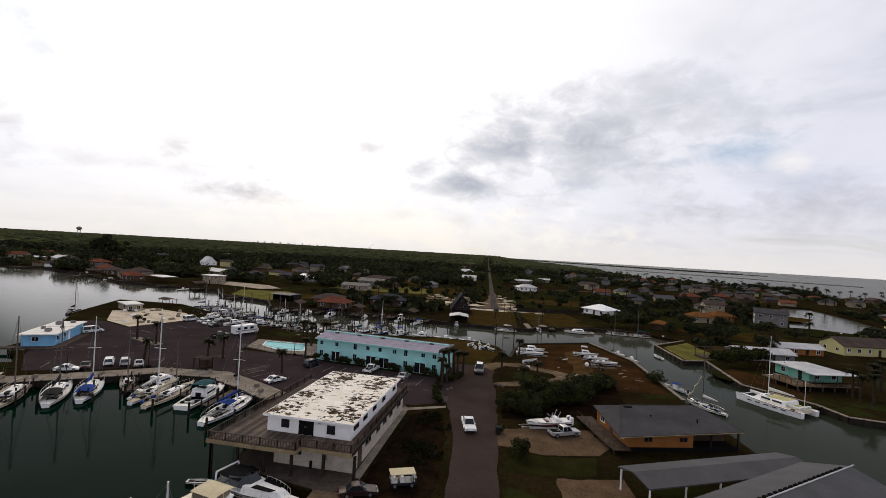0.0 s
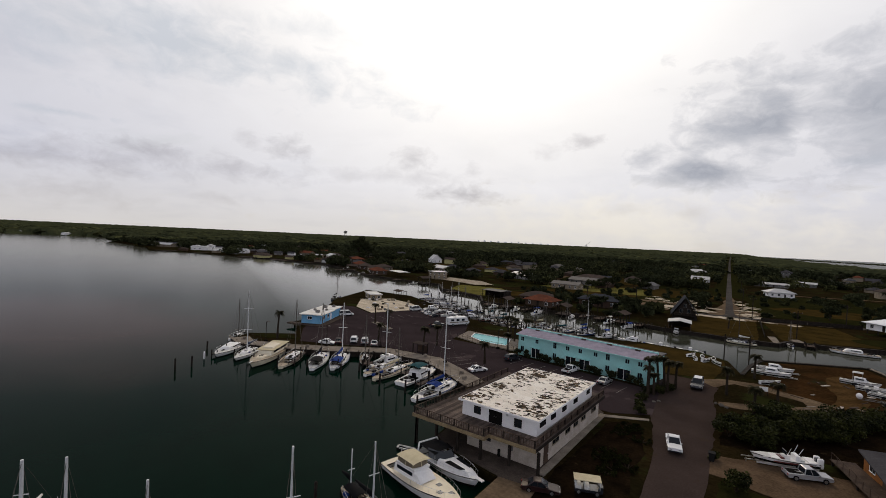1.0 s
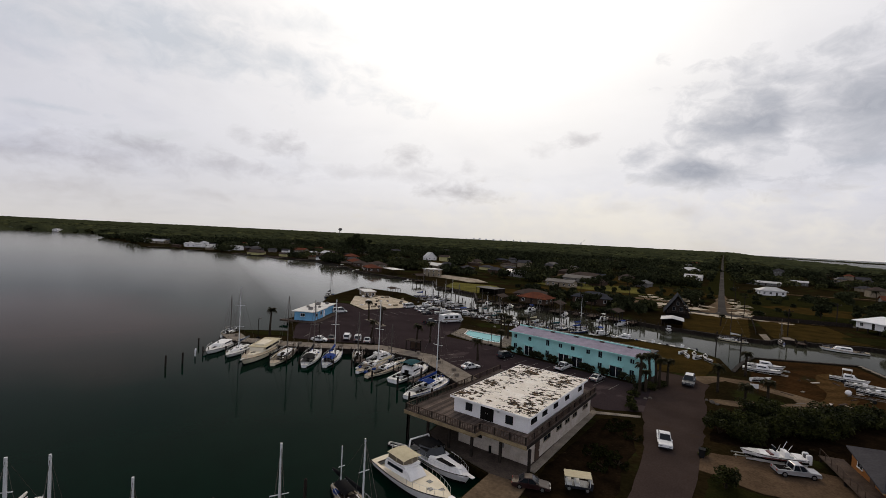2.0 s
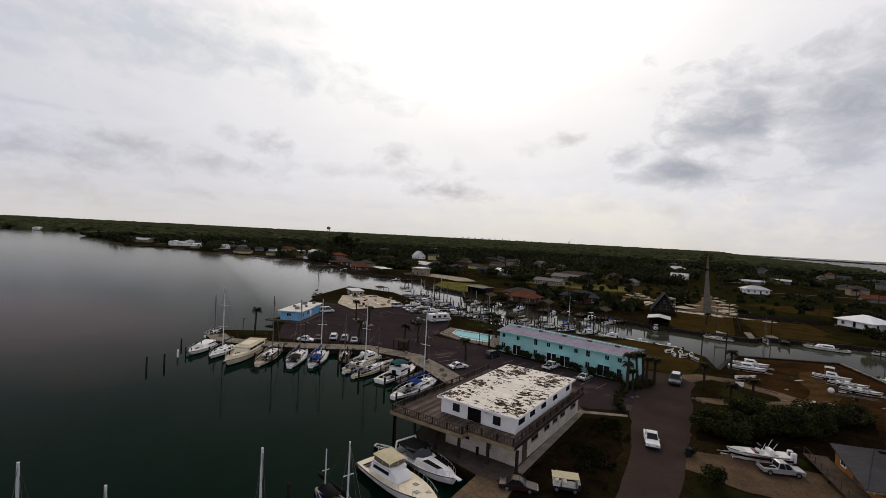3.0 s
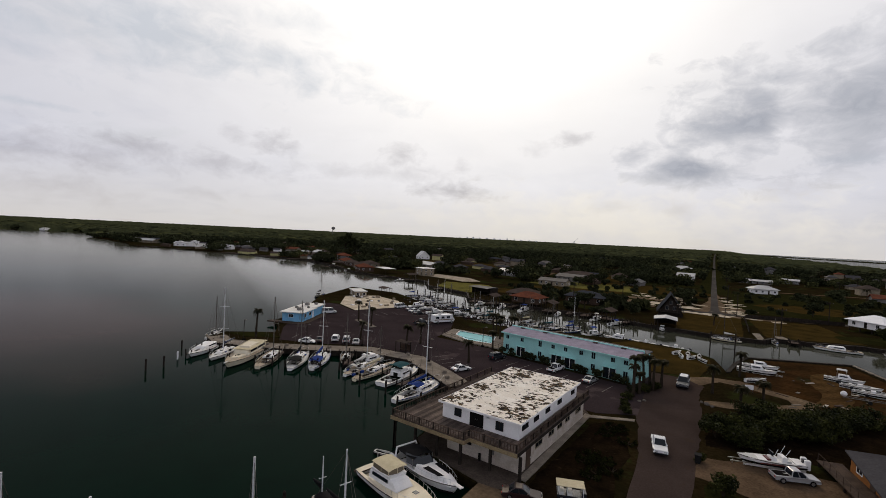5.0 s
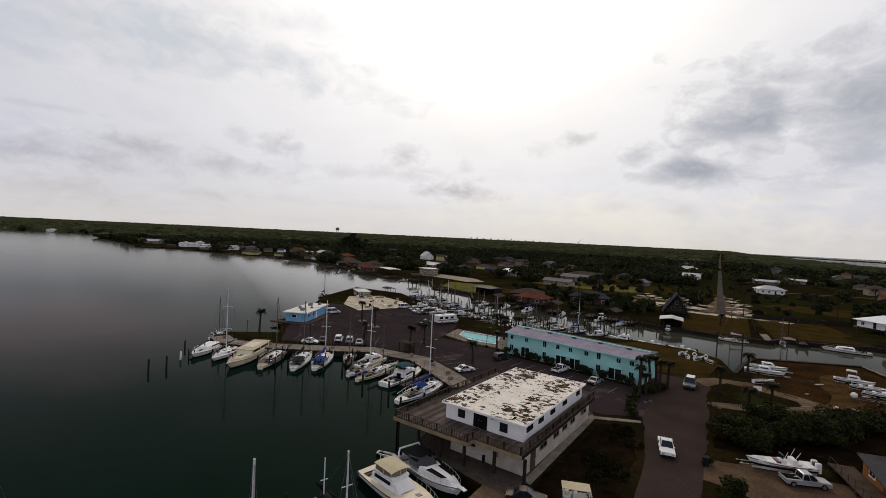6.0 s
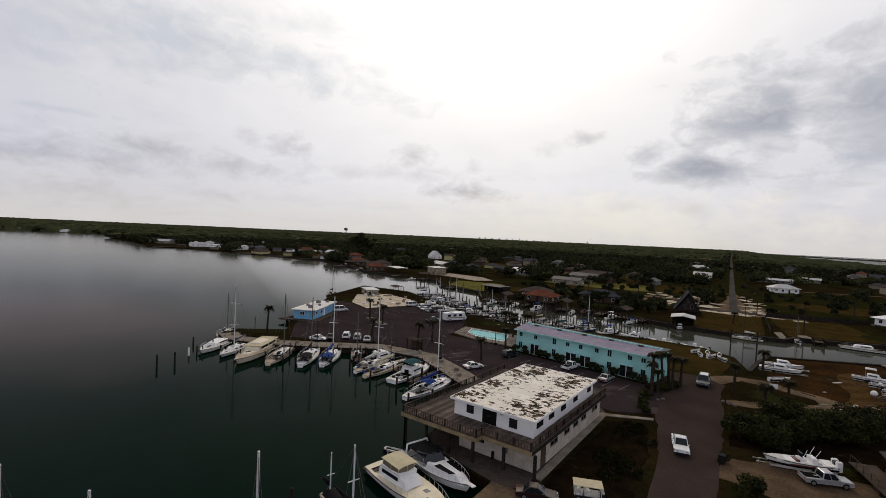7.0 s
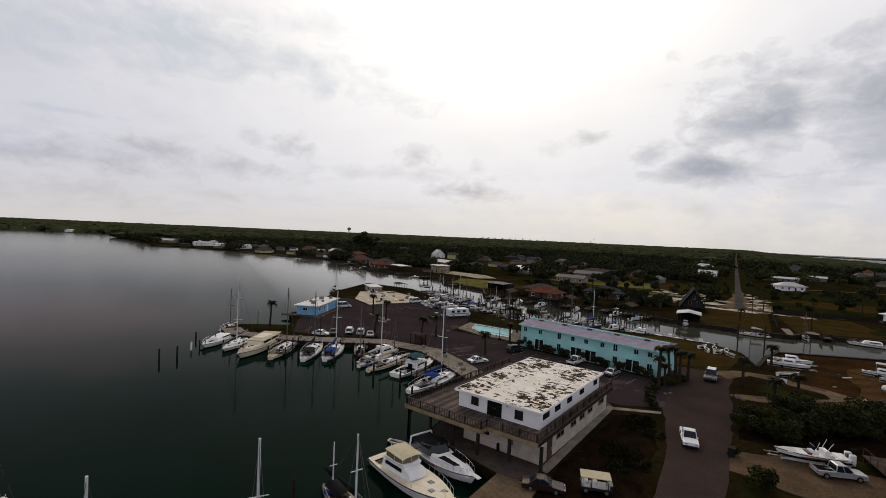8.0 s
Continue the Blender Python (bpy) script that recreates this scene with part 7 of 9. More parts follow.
# scraps of timber and sheet lying about the dirt yard
for i in range(26):
    px, py = g.uniform(12, 34), g.uniform(93, 122)
    w, d = g.uniform(0.4, 2.2), g.uniform(0.12, 0.5)
    bm = bmesh.new()
    box(bm, -w / 2, w / 2, -d / 2, d / 2, 0, 0.12)
    bmesh.ops.bevel(bm, geom=bm.edges[:], offset=0.02, segments=1, affect="EDGES")
    mm, word = g.choice((("dirtywhite", "pale"), ("wood", "weathered"), ("concrete", "grey"), ("beige", "tan")))
    whole("scrap_board", bm, M[mm], f"{word} scrap board lying in the dirt yard", "scrap", at(px, py, 0.03, g.uniform(0, 180)), "yard scraps")
# rocks at the roadside
for i, (px, py, r) in enumerate(((3.6, 88.4, 0.45), (4.4, 87.8, 0.35), (2.8, 89.0, 0.3), (-5.2, 83.6, 0.3), (-5.8, 82.8, 0.3), (8.4, 101.5, 0.3), (12.6, 93.6, 0.25))):
    bm = bmesh.new()
    bmesh.ops.create_icosphere(bm, subdivisions=2, radius=r)
    for v in bm.verts:
        v.co *= 1 + 0.35 * noise.noise(v.co * 2.1 + Vector((i, 0, 0)))
        v.co.z *= 0.65
    whole("rock", bm, M["rock"], "grey rock lying at the roadside", "rock", at(px, py, r * 0.3), "roadside rocks")
# low sign at the loop
ob = thing("sign_post", at(9.9, 100.2, 0, 20), "small white board on two posts beside the track", "sign")
part("board", boxes((-0.7, 0.7, -0.04, 0.04, 0.7, 1.5)), M["white"], ob)
part("post", boxes((-0.7, -0.6, -0.05, 0.05, -0.2, 0.7)), M["darkwood"], ob)
part("post", boxes((0.6, 0.7, -0.05, 0.05, -0.2, 0.7)), M["darkwood"], ob)
# rubbish bin
ob = thing("rubbish_bin", at(2.95, 64.4, 0.02), "dark plastic rubbish bin at the roadside", "bin")
bm = bmesh.new()
loft(bm, [[(-0.28, -0.3, 0.06), (0.28, -0.3, 0.06), (0.28, 0.3, 0.06), (-0.28, 0.3, 0.06)], [(-0.34, -0.38, 1.0), (0.34, -0.38, 1.0), (0.34, 0.38, 1.0), (-0.34, 0.38, 1.0)]])
part("body", bm, M["rubber"], ob)
part("lid", boxes((-0.38, 0.38, -0.42, 0.44, 1.0, 1.07)), M["rubber"], ob)
part("wheel", bars(0.12, ((-0.3, 0.35, 0.1), (0.3, 0.35, 0.1)), n=8), M["rubber"], ob)


# ---- docks, lifts and clutter along the far canal bank ----
def bank_dock(x, y, turn, w, d, roofed=False):
    ob = thing("boat_dock", at(x, y, 0, turn), "dark timber boat dock on piles" + (" with a weathered roof" if roofed else " at the far bank"), "dock", "far docks")
    me = finish(boxes((-w / 2, w / 2, 0, 0.42, -0.05, 0.05)), "plank", M["wood"])
    for i in range(int(d / 0.46)):
        o = new("plank", me)
        o.location, o.parent = (0, -i * 0.46, 0), ob
    for px in (-w / 2 + 0.15, w / 2 - 0.15):
        for k in range(3):
            part("timber_post", bars(0.14, ((px, -d * k / 2.2 - 0.2, -2.6), (px, -d * k / 2.2 - 0.2, 2.9 if roofed else 1.0)), n=7), M["darkwood"], ob)
    if roofed:
        bm = bmesh.new()
        loft(bm, [[(-w / 2 - 0.4, yy, 2.8), (0, yy, 3.7), (w / 2 + 0.4, yy, 2.8), (w / 2 + 0.4, yy, 2.92), (0, yy, 3.84), (-w / 2 - 0.4, yy, 2.92)] for yy in (0.6, -d - 0.3)])
        part("roof", bm, M["shinglebrown"], ob)


for px, py, t, w, d, r in ((-78, 168.5, 6, 3, 6, False), (-70, 168.5, 0, 4, 6, True), (-61, 168, 0, 2, 7, False), (-47, 168, 0, 4.5, 6, True), (-40, 168.4, 3, 2, 6, False), (-34, 168.6, -5, 3, 6, False), (-26, 166, -12, 4, 5, True), (-20, 164, -12, 2, 5, False),
                           (-108, 192, -20, 3, 6, False), (-140, 214.5, -15, 4, 6, True), (-160, 217.5, -15, 2, 8, False), (-190, 228, -30, 3, 7, False), (-225, 247, -32, 4, 7, True), (-255, 268, -34, 3, 8, False), (-300, 298, -38, 4, 8, True), (24, 166, 0, 2.5, 4, False), (46, 170, 0, 2, 4, False)):
    bank_dock(px, py, t, w, d, r)
for i, (px, py, t) in enumerate(((-74, 163.5, 80), (-65, 164, 92), (-56, 163.5, 86), (-43.5, 164.5, 95), (-30, 164, 75), (-23, 160.5, 70), (-205, 232, 60), (-240, 254, 60), (-280, 283, 55), (-147, 210, 75))):
    motorboat(px, py, t, 6.5 + (i % 3), "white motorboat at a dock on the far bank", (None, "deckwhite", "bluecanvas")[i % 3], cabin=i % 2 == 0)


def board_fence(a, b, h=1.5):
    (ax, ay), (bx, by) = a, b
    L, turn = math.hypot(bx - ax, by - ay), math.degrees(math.atan2(by - ay, bx - ax))
    ob = thing("fence", at(ax, ay, 0, turn), "dark weathered board fence at the edge of the lawn", "fence", "lawn fence")
    n = max(2, int(L / 2.4))
    for i in range(n + 1):
        part("post", boxes((L * i / n - 0.07, L * i / n + 0.07, -0.07, 0.07, -0.2, h + 0.1)), M["darkwood"], ob)
    for i in range(n):
        part("panel", boxes((L * i / n + 0.08, L * (i + 1) / n - 0.08, -0.03, 0.03, 0.08, h - 0.03 * (i % 3))), M["darkwood"], ob)


board_fence((14.6, 207.2), (28.6, 211.8))
board_fence((28.9, 211.9), (44.5, 215.6))
board_fence((14.2, 206.6), (13.8, 170.0), 1.1)
for pts in ([(14.6, 172), (16.6, 172.8), (17.0, 162.2), (15.4, 161.2)], [(20.2, 171.2), (22.2, 172.4), (23.6, 167.6), (20.6, 166.9)]):
    sheet("pavement_slip", pts, M["concrete"], "pale concrete edge of the boat slip", "pavement", 0.10)


# ---- moored boats of the near quay, from the far end to the white building ----
def trawler(x, y, turn, L=16):
    ob = thing("motorboat", at(x, y, WATER, turn), "large cream motor yacht with a long windowed cabin and cream roof", "motorboat", "moored boats")
    B, F = L * 0.27, 0.95
    rows = hull(ob, L, B, F, M["cream"], M["decktan"], (0.03, 0.14, B * 0.34), stern=0.8, fine=2.3, flare=0.05, stripe=M["darkwood"])
    cabin_block(ob, "cabin", -L * 0.34, L * 0.14, B * 0.36, B * 0.30, F, F + 1.05, M["cream"], 0.05, 0.6, 0.94)
    side_window(ob, -L * 0.31, -L * 0.12, B * 0.352, B * 0.338, F + 0.45, F + 0.85, 0.03)
    side_window(ob, -L * 0.10, L * 0.07, B * 0.336, B * 0.318, F + 0.45, F + 0.85, 0.03)
    bm = bmesh.new()
    box(bm, -L * 0.38, L * 0.11, -B * 0.39, B * 0.39, F + 1.05, F + 1.15)
    bmesh.ops.bevel(bm, geom=bm.edges[:], offset=0.04, segments=1, affect="EDGES")
    part("cabin_roof", bm, M["creamcanvas"], ob, "cream cabin roof")
    cabin_block(ob, "wheelhouse_coaming", -L * 0.20, L * 0.04, B * 0.26, B * 0.22, F + 1.15, F + 1.45, M["cream"], 0.1, 0.6)
    cabin_block(ob, "trunk", L * 0.14, L * 0.30, B * 0.24, B * 0.14, F, F + 0.4, M["cream"], 0.0, 1.0)
    for hx in (0.19, 0.36):
        part("hatch", boxes((L * hx - 0.3, L * hx + 0.3, -0.3, 0.3, F + 0.35 - 0.3 * (hx > 0.3), F + 0.48 - 0.25 * (hx > 0.3))), M["glass"], ob, "dark deck hatch")
    part("anchor", boxes((L * 0.44, L * 0.52, -0.12, 0.12, F * 1.3, F * 1.3 + 0.15)), M["steel"], ob)
    rail(ob, rows, 0.3, 0.98, 0.6)
    return ob


def along(fn, stern, bow, **kw):
    """Moor a boat with its stern and bow at two places."""
    s, b = Vector(stern), Vector(bow)
    m, d = (s + b) / 2, b - s
    return fn(m.x, m.y, math.degrees(math.atan2(d.y, d.x)), L=kw.pop("L", d.length), **kw)


along(sailboat, (-94.6, 64.2), (-98.6, 70.9), h=8.5, label="small white sloop with a dark raked mast", cover=None, mastmat="darkalu")
along(motorboat, (-90.2, 65.0), (-83.0, 53.6), hullmat="gelcoat", label="long low white motorboat with a small cabin", tall=0.6)
along(sailboat, (-85.3, 66.5), (-78.0, 54.6), h=12.6, label="white sloop with a tall white mast", cover="hullblue", spreaders=2)
along(trawler, (-80.5, 68.6), (-71.6, 53.6))
along(sailboat, (-67.8, 57.6), (-75.4, 69.6), h=11.2, label="tan double-ended sailing boat with a dark mast", cover=None, hullmat="cream", deckmat="decktan", mastmat="darkalu", spreaders=1)
along(sailboat, (-62.6, 60.6), (-70.6, 72.0), h=10.8, label="white sloop with a black cockpit cover", cover="blackcanvas", canvas="blackcanvas", mastmat="darkalu")
along(sailboat, (-59.8, 63.2), (-67.0, 74.8), h=11, label="white sloop with a blue cockpit cover", cover="bluecanvas", canvas="bluecanvas")
along(sailboat, (-57.6, 69.6), (-63.0, 76.4), h=8.4, label="small tan sailing boat with an outboard", cover=None, deckmat="decktan", mastmat="darkalu")
along(motorboat, (-55.6, 69.2), (-54.4, 79.6), label="white cabin cruiser with a flying bridge", fly=True)
along(sailboat, (-52.6, 64.4), (-53.8, 76.0), h=12, label="white sloop with a pale mast and bare boom", cover="deckwhite", deckmat="decktan")
along(sailboat, (-49.6, 63.5), (-50.2, 76.2), h=7.6, label="cream ketch with a yellowish deck", cover="creamcanvas", hullmat="cream", deckmat="decktan", mastmat="darkalu")
along(motorboat, (-44.3, 64.4), (-44.8, 77.0), label="white cruiser with a dark teal canvas top", top="tealcanvas", fly=True)
along(sailboat, (-38.0, 59.6), (-37.4, 74.0), h=12, label="white cutter with a bright blue sail cover", cover="bluecanvas", dodger="bluecanvas")


# ---- the two large cruisers and the ketches beside the patio ----
def express_cruiser(x, y, turn, L=9.8):
    ob = thing("motorboat", at(x, y, WATER, turn), "white express cruiser with a black canvas top and dark deck windows", "motorboat", "moored boats")
    B, F = 3.2, 0.8
    rows = hull(ob, L, B, F, M["gelcoat"], M["gelcoat"], (0.06, 0.42, 1.35), stern=0.92, fine=2.4, flare=0.08)
    cabin_block(ob, "foredeck_cabin", -0.6, 4.3, 1.45, 0.55, F, F + 0.62, M["gelcoat"], 0.0, 1.6, 0.8)
    for sg in (-1, 1):
        bm = bmesh.new()
        loft(bm, [[(0.6, sg * 0.45, F + 0.62), (0.5, sg * 1.12, F + 0.60), (2.6, sg * 0.82, F + 0.58), (3.0, sg * 0.35, F + 0.62)], [(0.6, sg * 0.45, F + 0.67), (0.5, sg * 1.12, F + 0.65), (2.6, sg * 0.82, F + 0.63), (3.0, sg * 0.35, F + 0.67)]])
        part("deck_window", bm, M["blackcanvas"], ob, "black deck window")
    bm = bmesh.new()
    ring = [(-1.9, -1.55), (-0.6, -1.35), (0.25, -0.7), (0.35, 0.7), (-0.6, 1.35), (-1.9, 1.55)]
    inner = [(-2.0, -1.5), (-0.85, -1.2), (-0.2, -0.6), (-0.1, 0.6), (-0.85, 1.2), (-2.0, 1.5)]
    strip(bm, [[(px, py, F + 0.35) for px, py in ring], [(px - 0.35, py * 0.9, F + 1.25) for px, py in inner]])
    bmesh.ops.solidify(bm, geom=bm.faces[:], thickness=0.03)
    part("windscreen", bm, M["glass"], ob)
    bimini(ob, -3.6, -0.9, 1.45, F + 1.35, M["blackcanvas"], 0.35, True, F)
    bm = bmesh.new()
    for a, b in (((-3.9, -1.65, F), (-4.1, -1.35, F + 1.15)), ((-4.1, -1.35, F + 1.15), (-4.1, 1.35, F + 1.15)), ((-4.1, 1.35, F + 1.15), (-3.9, 1.65, F))):
        tube(bm, a, b, 0.10, n=8)
    part("radar_arch", bm, M["gelcoat"], ob, "white radar arch")
    bimini(ob, -5.0, -4.2, 1.4, F + 0.6, M["blackcanvas"], 0.4, False)
    part("swim_platform", boxes((-L / 2 - 0.9, -L / 2 + 0.05, -1.45, 1.45, 0.25, 0.36)), M["gelcoat"], ob)
    part("bow_pulpit", boxes((L / 2 - 0.5, L / 2 + 0.55, -0.22, 0.22, F * 1.34, F * 1.34 + 0.1)), M["gelcoat"], ob)
    for sg in (-1, 1):
        bm = bmesh.new()
        strip(bm, [[(-2.0 + k * 0.9, sg * 1.70, F * 0.62 + 0.03 * k) for k in range(4)], [(-2.0 + k * 0.9, sg * 1.72, F * 0.80 + 0.02 * k) for k in range(4)]])
        bmesh.ops.solidify(bm, geom=bm.faces[:], thickness=0.03)
        part("hull_window", bm, M["glass"], ob)
    rail(ob, rows, 0.5, 0.98, 0.55)
    part("seat", boxes((-4.9, -4.2, -1.2, 1.2, F - 0.45, F + 0.1), (-2.4, -1.8, 0.2, 1.1, F - 0.45, F + 0.5)), M["deckwhite"], ob)
    return ob


def flybridge_yacht(x, y, turn, L=11.6):
    ob = thing("motorboat", at(x, y, WATER, turn), "large cream sport-fishing yacht with an enclosed canvas flying bridge", "motorboat", "moored boats")
    B, F = 3.7, 1.0
    rows = hull(ob, L, B, F, M["gelcoat"], M["cream"], (0.04, 0.24, 1.35), stern=0.84, fine=2.3, flare=0.1, stripe=M["darkwood"])
    cabin_block(ob, "house", -3.6, 0.8, 1.32, 1.05, F, F + 0.85, M["gelcoat"], 0.05, 1.1, 0.9)
    side_window(ob, -3.1, -0.6, 1.28, 1.13, F + 0.45, F + 0.78, 0.04)
    bm = bmesh.new()
    strip(bm, [[(0.7, -1.0, F + 0.2), (0.85, 0, F + 0.2), (0.7, 1.0, F + 0.2)], [(0.05, -0.92, F + 0.75), (0.2, 0, F + 0.75), (0.05, 0.92, F + 0.75)]])
    bmesh.ops.solidify(bm, geom=bm.faces[:], thickness=0.05)
    part("windscreen", bm, M["gelcoat"], ob, "white windscreen cover")
    cabin_block(ob, "flybridge", -3.3, -0.4, 1.2, 1.0, F + 0.83, F + 1.15, M["gelcoat"], -0.1, -0.1, 1.02)
    bm = bmesh.new()
    ring = [(-3.2, -1.12), (-1.8, -1.12), (-0.75, -0.95), (-0.5, 0), (-0.75, 0.95), (-1.8, 1.12), (-3.2, 1.12)]
    strip(bm, [[(px, py, F + 1.12) for px, py in ring], [(px * 0.96 - 0.1, py * 0.96, F + 1.7) for px, py in ring]])
    bmesh.ops.solidify(bm, geom=bm.faces[:], thickness=0.03)
    part("clear_curtain", bm, M["vinyl"], ob, "yellowed clear vinyl curtain")
    part("curtain_seams", bars(0.04, *[((px, py * 1.01, F + 1.12), (px * 0.96 - 0.1, py * 0.97, F + 1.7)) for px, py in ring], n=4), M["creamcanvas"], ob)
    bm = bmesh.new()
    bimini(ob, -3.4, -0.4, 1.2, F + 1.85, M["creamcanvas"], 0.14, False)
    bm.free()
    for hx, hy in ((1.9, 0.45), (3.1, -0.45), (3.9, 0.35)):
        part("hatch", boxes((hx - 0.28, hx + 0.28, hy - 0.26, hy + 0.26, F * (1.02 + 0.045 * hx), F * (1.02 + 0.045 * hx) + 0.07)), M["glass"], ob, "dark deck hatch")
    part("swim_platform", boxes((-L / 2 - 0.7, -L / 2 + 0.05, -1.3, 1.3, 0.3, 0.42)), M["wood"], ob)
    part("bow_pulpit", boxes((L / 2 - 0.4, L / 2 + 0.7, -0.25, 0.25, F * 1.34, F * 1.34 + 0.1)), M["gelcoat"], ob)
    rail(ob, rows, 0.48, 0.98, 0.6)
    bm = bmesh.new()
    tube(bm, (-5.5, 1.1, F), (-5.7, 1.2, F + 1.0), 0.05, n=5)
    part("davit", bm, M["steel"], ob)
    return ob


express_cruiser(-22.2, 44.8, -19)
motorboat(-28.6, 45.6, 5, 3.0, "small white tender behind the cruiser", None, cabin=False)
flybridge_yacht(-22.3, 39.8, -16.5)
along(sailboat, (-28.6, 34.6), (-19.4, 31.4), h=6.4, label="red-hulled ketch with a dark canvas cover and two pale masts", cover="blackcanvas", hullmat="hullred", deckmat="decktan", mizzen=True, canvas="blackcanvas")
along(sailboat, (-28.2, 26.7), (-22.2, 22.9), thick=0.12, h=8.6, label="sloop with a blue cockpit canvas", cover="bluecanvas", canvas="bluecanvas")
along(sailboat, (-33.6, 19.2), (-27.6, 14.5), thick=0.12, h=7.6, label="sloop with a bare grey mast", cover=None, mastmat="alu")
along(sailboat, (-39.5, 16.6), (-33.0, 11.6), thick=0.13, h=8.6, label="white sloop moored near the outer piles", cover="deckwhite", mastmat="alu")
along(sailboat, (-48.2, 17.0), (-40.7, 11.0), thick=0.17, h=6.0, label="white cluttered sloop with a white mast", cover="deckwhite", mastmat="alu")


along(sailboat, (-127.6, 128.6), (-130.6, 136.2), h=10, label="dark-hulled sailing boat moored at the sandy point", cover="blackcanvas", hullmat="hullblue", deckmat="decktan", mastmat="darkalu", canvas="blackcanvas")


# ---- piles ----
def pile(x, y, h, white=False, r=0.16):
    ob = thing("mooring_pile", at(x, y, 0), "white-topped mooring pile standing in the water" if white else "dark timber mooring pile standing in the water", "pile", "mooring piles")
    part("shaft", bars(r, ((0, 0, -3.5), (0.05, 0.03, h)), n=8), M["white"] if white else M["darkwood"], ob)
    bm = bmesh.new()
    tube(bm, (0.05, 0.03, h), (0.05, 0.03, h + 0.12), r * 1.05, r * 0.4, 8)
    part("cap", bm, M["white"] if white else M["darkwood"], ob)


pile(-81.4, 45.0, 1.0)
pile(-81.1, 47.9, 1.0)
pile(-84.2, 52.1, 0.5, True)
for a, b in zip(((-91.5, 57), (-82.5, 57.5), (-76, 57), (-70.5, 59), (-65, 61.5), (-58.6, 64.2), (-56.0, 66.5), (-47.5, 62.5), (-41.5, 62), (-36.2, 58), (-40.8, 68), (-57.8, 70), (-34.0, 61)), (0.6, 0.3, 0.4, 0.8, 0.5, 0.3, 0.6, 1.0, 1.2, 0.9, 1.6, 0.8, 1.2)):
    pile(*a, b)
for px, py in ((-29.5, 31.5), (-33.5, 24.5), (-38.5, 19.0), (-41.5, 16.8), (-36.5, 21.5)):
    pile(px, py, 1.0)

pile_rng = random.Random(77)
for px, py, hh in ((8.4, 124.5, 6.5), (3.6, 126.5, 6.0)):
    pile(px, py, hh, r=0.13)
for k in range(46):
    u = k / 45
    pile(-106 + 82 * u + pile_rng.uniform(-1, 1), 163 - 34 * min(1, u * 1.5) + 9 * max(0, u - 0.6) + pile_rng.uniform(0, 9), pile_rng.uniform(0.8, 2.8))
for k in range(26):
    u = k / 25
    pile(-80 + 70 * u + pile_rng.uniform(-1, 1), 166.5 - 5 * u + pile_rng.uniform(-5, -1.5), pile_rng.uniform(0.6, 2.4))

# ---- boats along the canal and in the yards ----
row = [(-104, 157), (-97, 153.5), (-91, 149), (-86, 145.5), (-81, 142.5), (-76, 138.5), (-70, 134), (-63, 131), (-56, 129), (-50, 128.5), (-43, 130), (-37, 131), (-31, 132), (-25, 134)]
kinds = "ssmsssmssmsssm"
for i, ((px, py), k) in enumerate(zip(row, kinds)):
    a = 55 + rng.uniform(-8, 8)
    if k == "s":
        sailboat(px, py + 3.5, a, L=rng.uniform(7.0, 9), h=rng.uniform(6.5, 10), thick=0.07, hullmat=rng.choice(["gelcoat", "cream", "hullblue", "hullred"]), deckmat=rng.choice(["decktan", "deckwhite", "wood"]), label="sailing boat moored in the canal", cover=rng.choice(["bluecanvas", "deckwhite", "tealcanvas", None]), mastmat=rng.choice(["alu", "darkalu"]))
    else:
        motorboat(px, py + 3.0, a, L=rng.uniform(6.5, 9), label="white motorboat moored in the canal", top=rng.choice([None, "deckwhite", "bluecanvas"]))
for i, (px, py) in enumerate(((-101, 158.5), (-94, 155), (-84, 148), (-74, 141.5), (-66, 136.5), (-60, 134), (-47, 133), (-40, 134.5), (-34, 136))):
    sailboat(px + 1.5, py + 5.5, 58 + rng.uniform(-8, 8), L=rng.uniform(6, 7.5), h=rng.uniform(6, 9), thick=0.06, label="small sailing boat rafted in the canal", cover=rng.choice(["bluecanvas", "tealcanvas", "creamcanvas", None]), hullmat=rng.choice(["gelcoat", "cream", "hullblue"]), deckmat=rng.choice(["decktan", "deckwhite"]), mastmat=rng.choice(["alu", "darkalu"]))
motorboat(-18, 134.8, 168, 8.5, "white cabin cruiser moored behind the motel", None, fly=True)
motorboat(-11, 134.6, 172, 7.5, "long low white boat along the bank", None, cabin=False)
motorboat(-4, 134.0, 176, 7, "low white skiff along the bank", None, cabin=False)
sailboat(7.6, 157.2, 178, 7.6, 8.5, "grey-white sloop with a brown mast against the far bulkhead", "deckwhite", mastmat="darkwood", hullmat="cream")
sailboat(19.4, 163, 100, 5, 6.5, "small sloop with a dark mast in the slip", None, mastmat="darkalu")
motorboat(33.4, 164.6, 182, 10.5, "long grey-white cruiser against the far bank", None, deckmat="decktan")
sailboat(47, 166.6, 175, 7.5, 8, "grey-white sloop against the far bank", None, mastmat="darkalu", deckmat="decktan")
sailboat(54.5, 165.4, 172, 7.5, 8.5, "weathered sloop against the far bank", "tealcanvas", mastmat="darkalu", hullmat="cream", deckmat="decktan")
motorboat(62.0, 165.0, 150, 6.0, "open workboat against the far bank", None, cabin=False, deckmat="decktan")
motorboat(48.6, 131.5, 100, 4.4, "small white skiff at the jetty point", None, cabin=False)
for bx, by, bt, bl in ((170, 268, 40, 8.5), (186, 280, 55, 7.5), (176, 226, 130, 7.0), (196, 300, 60, 8.0), (150, 208, 140, 6.5)):
    motorboat(bx, by, bt, bl, "white cruiser on the lagoon behind the village", None, cabin=bl > 6.8)


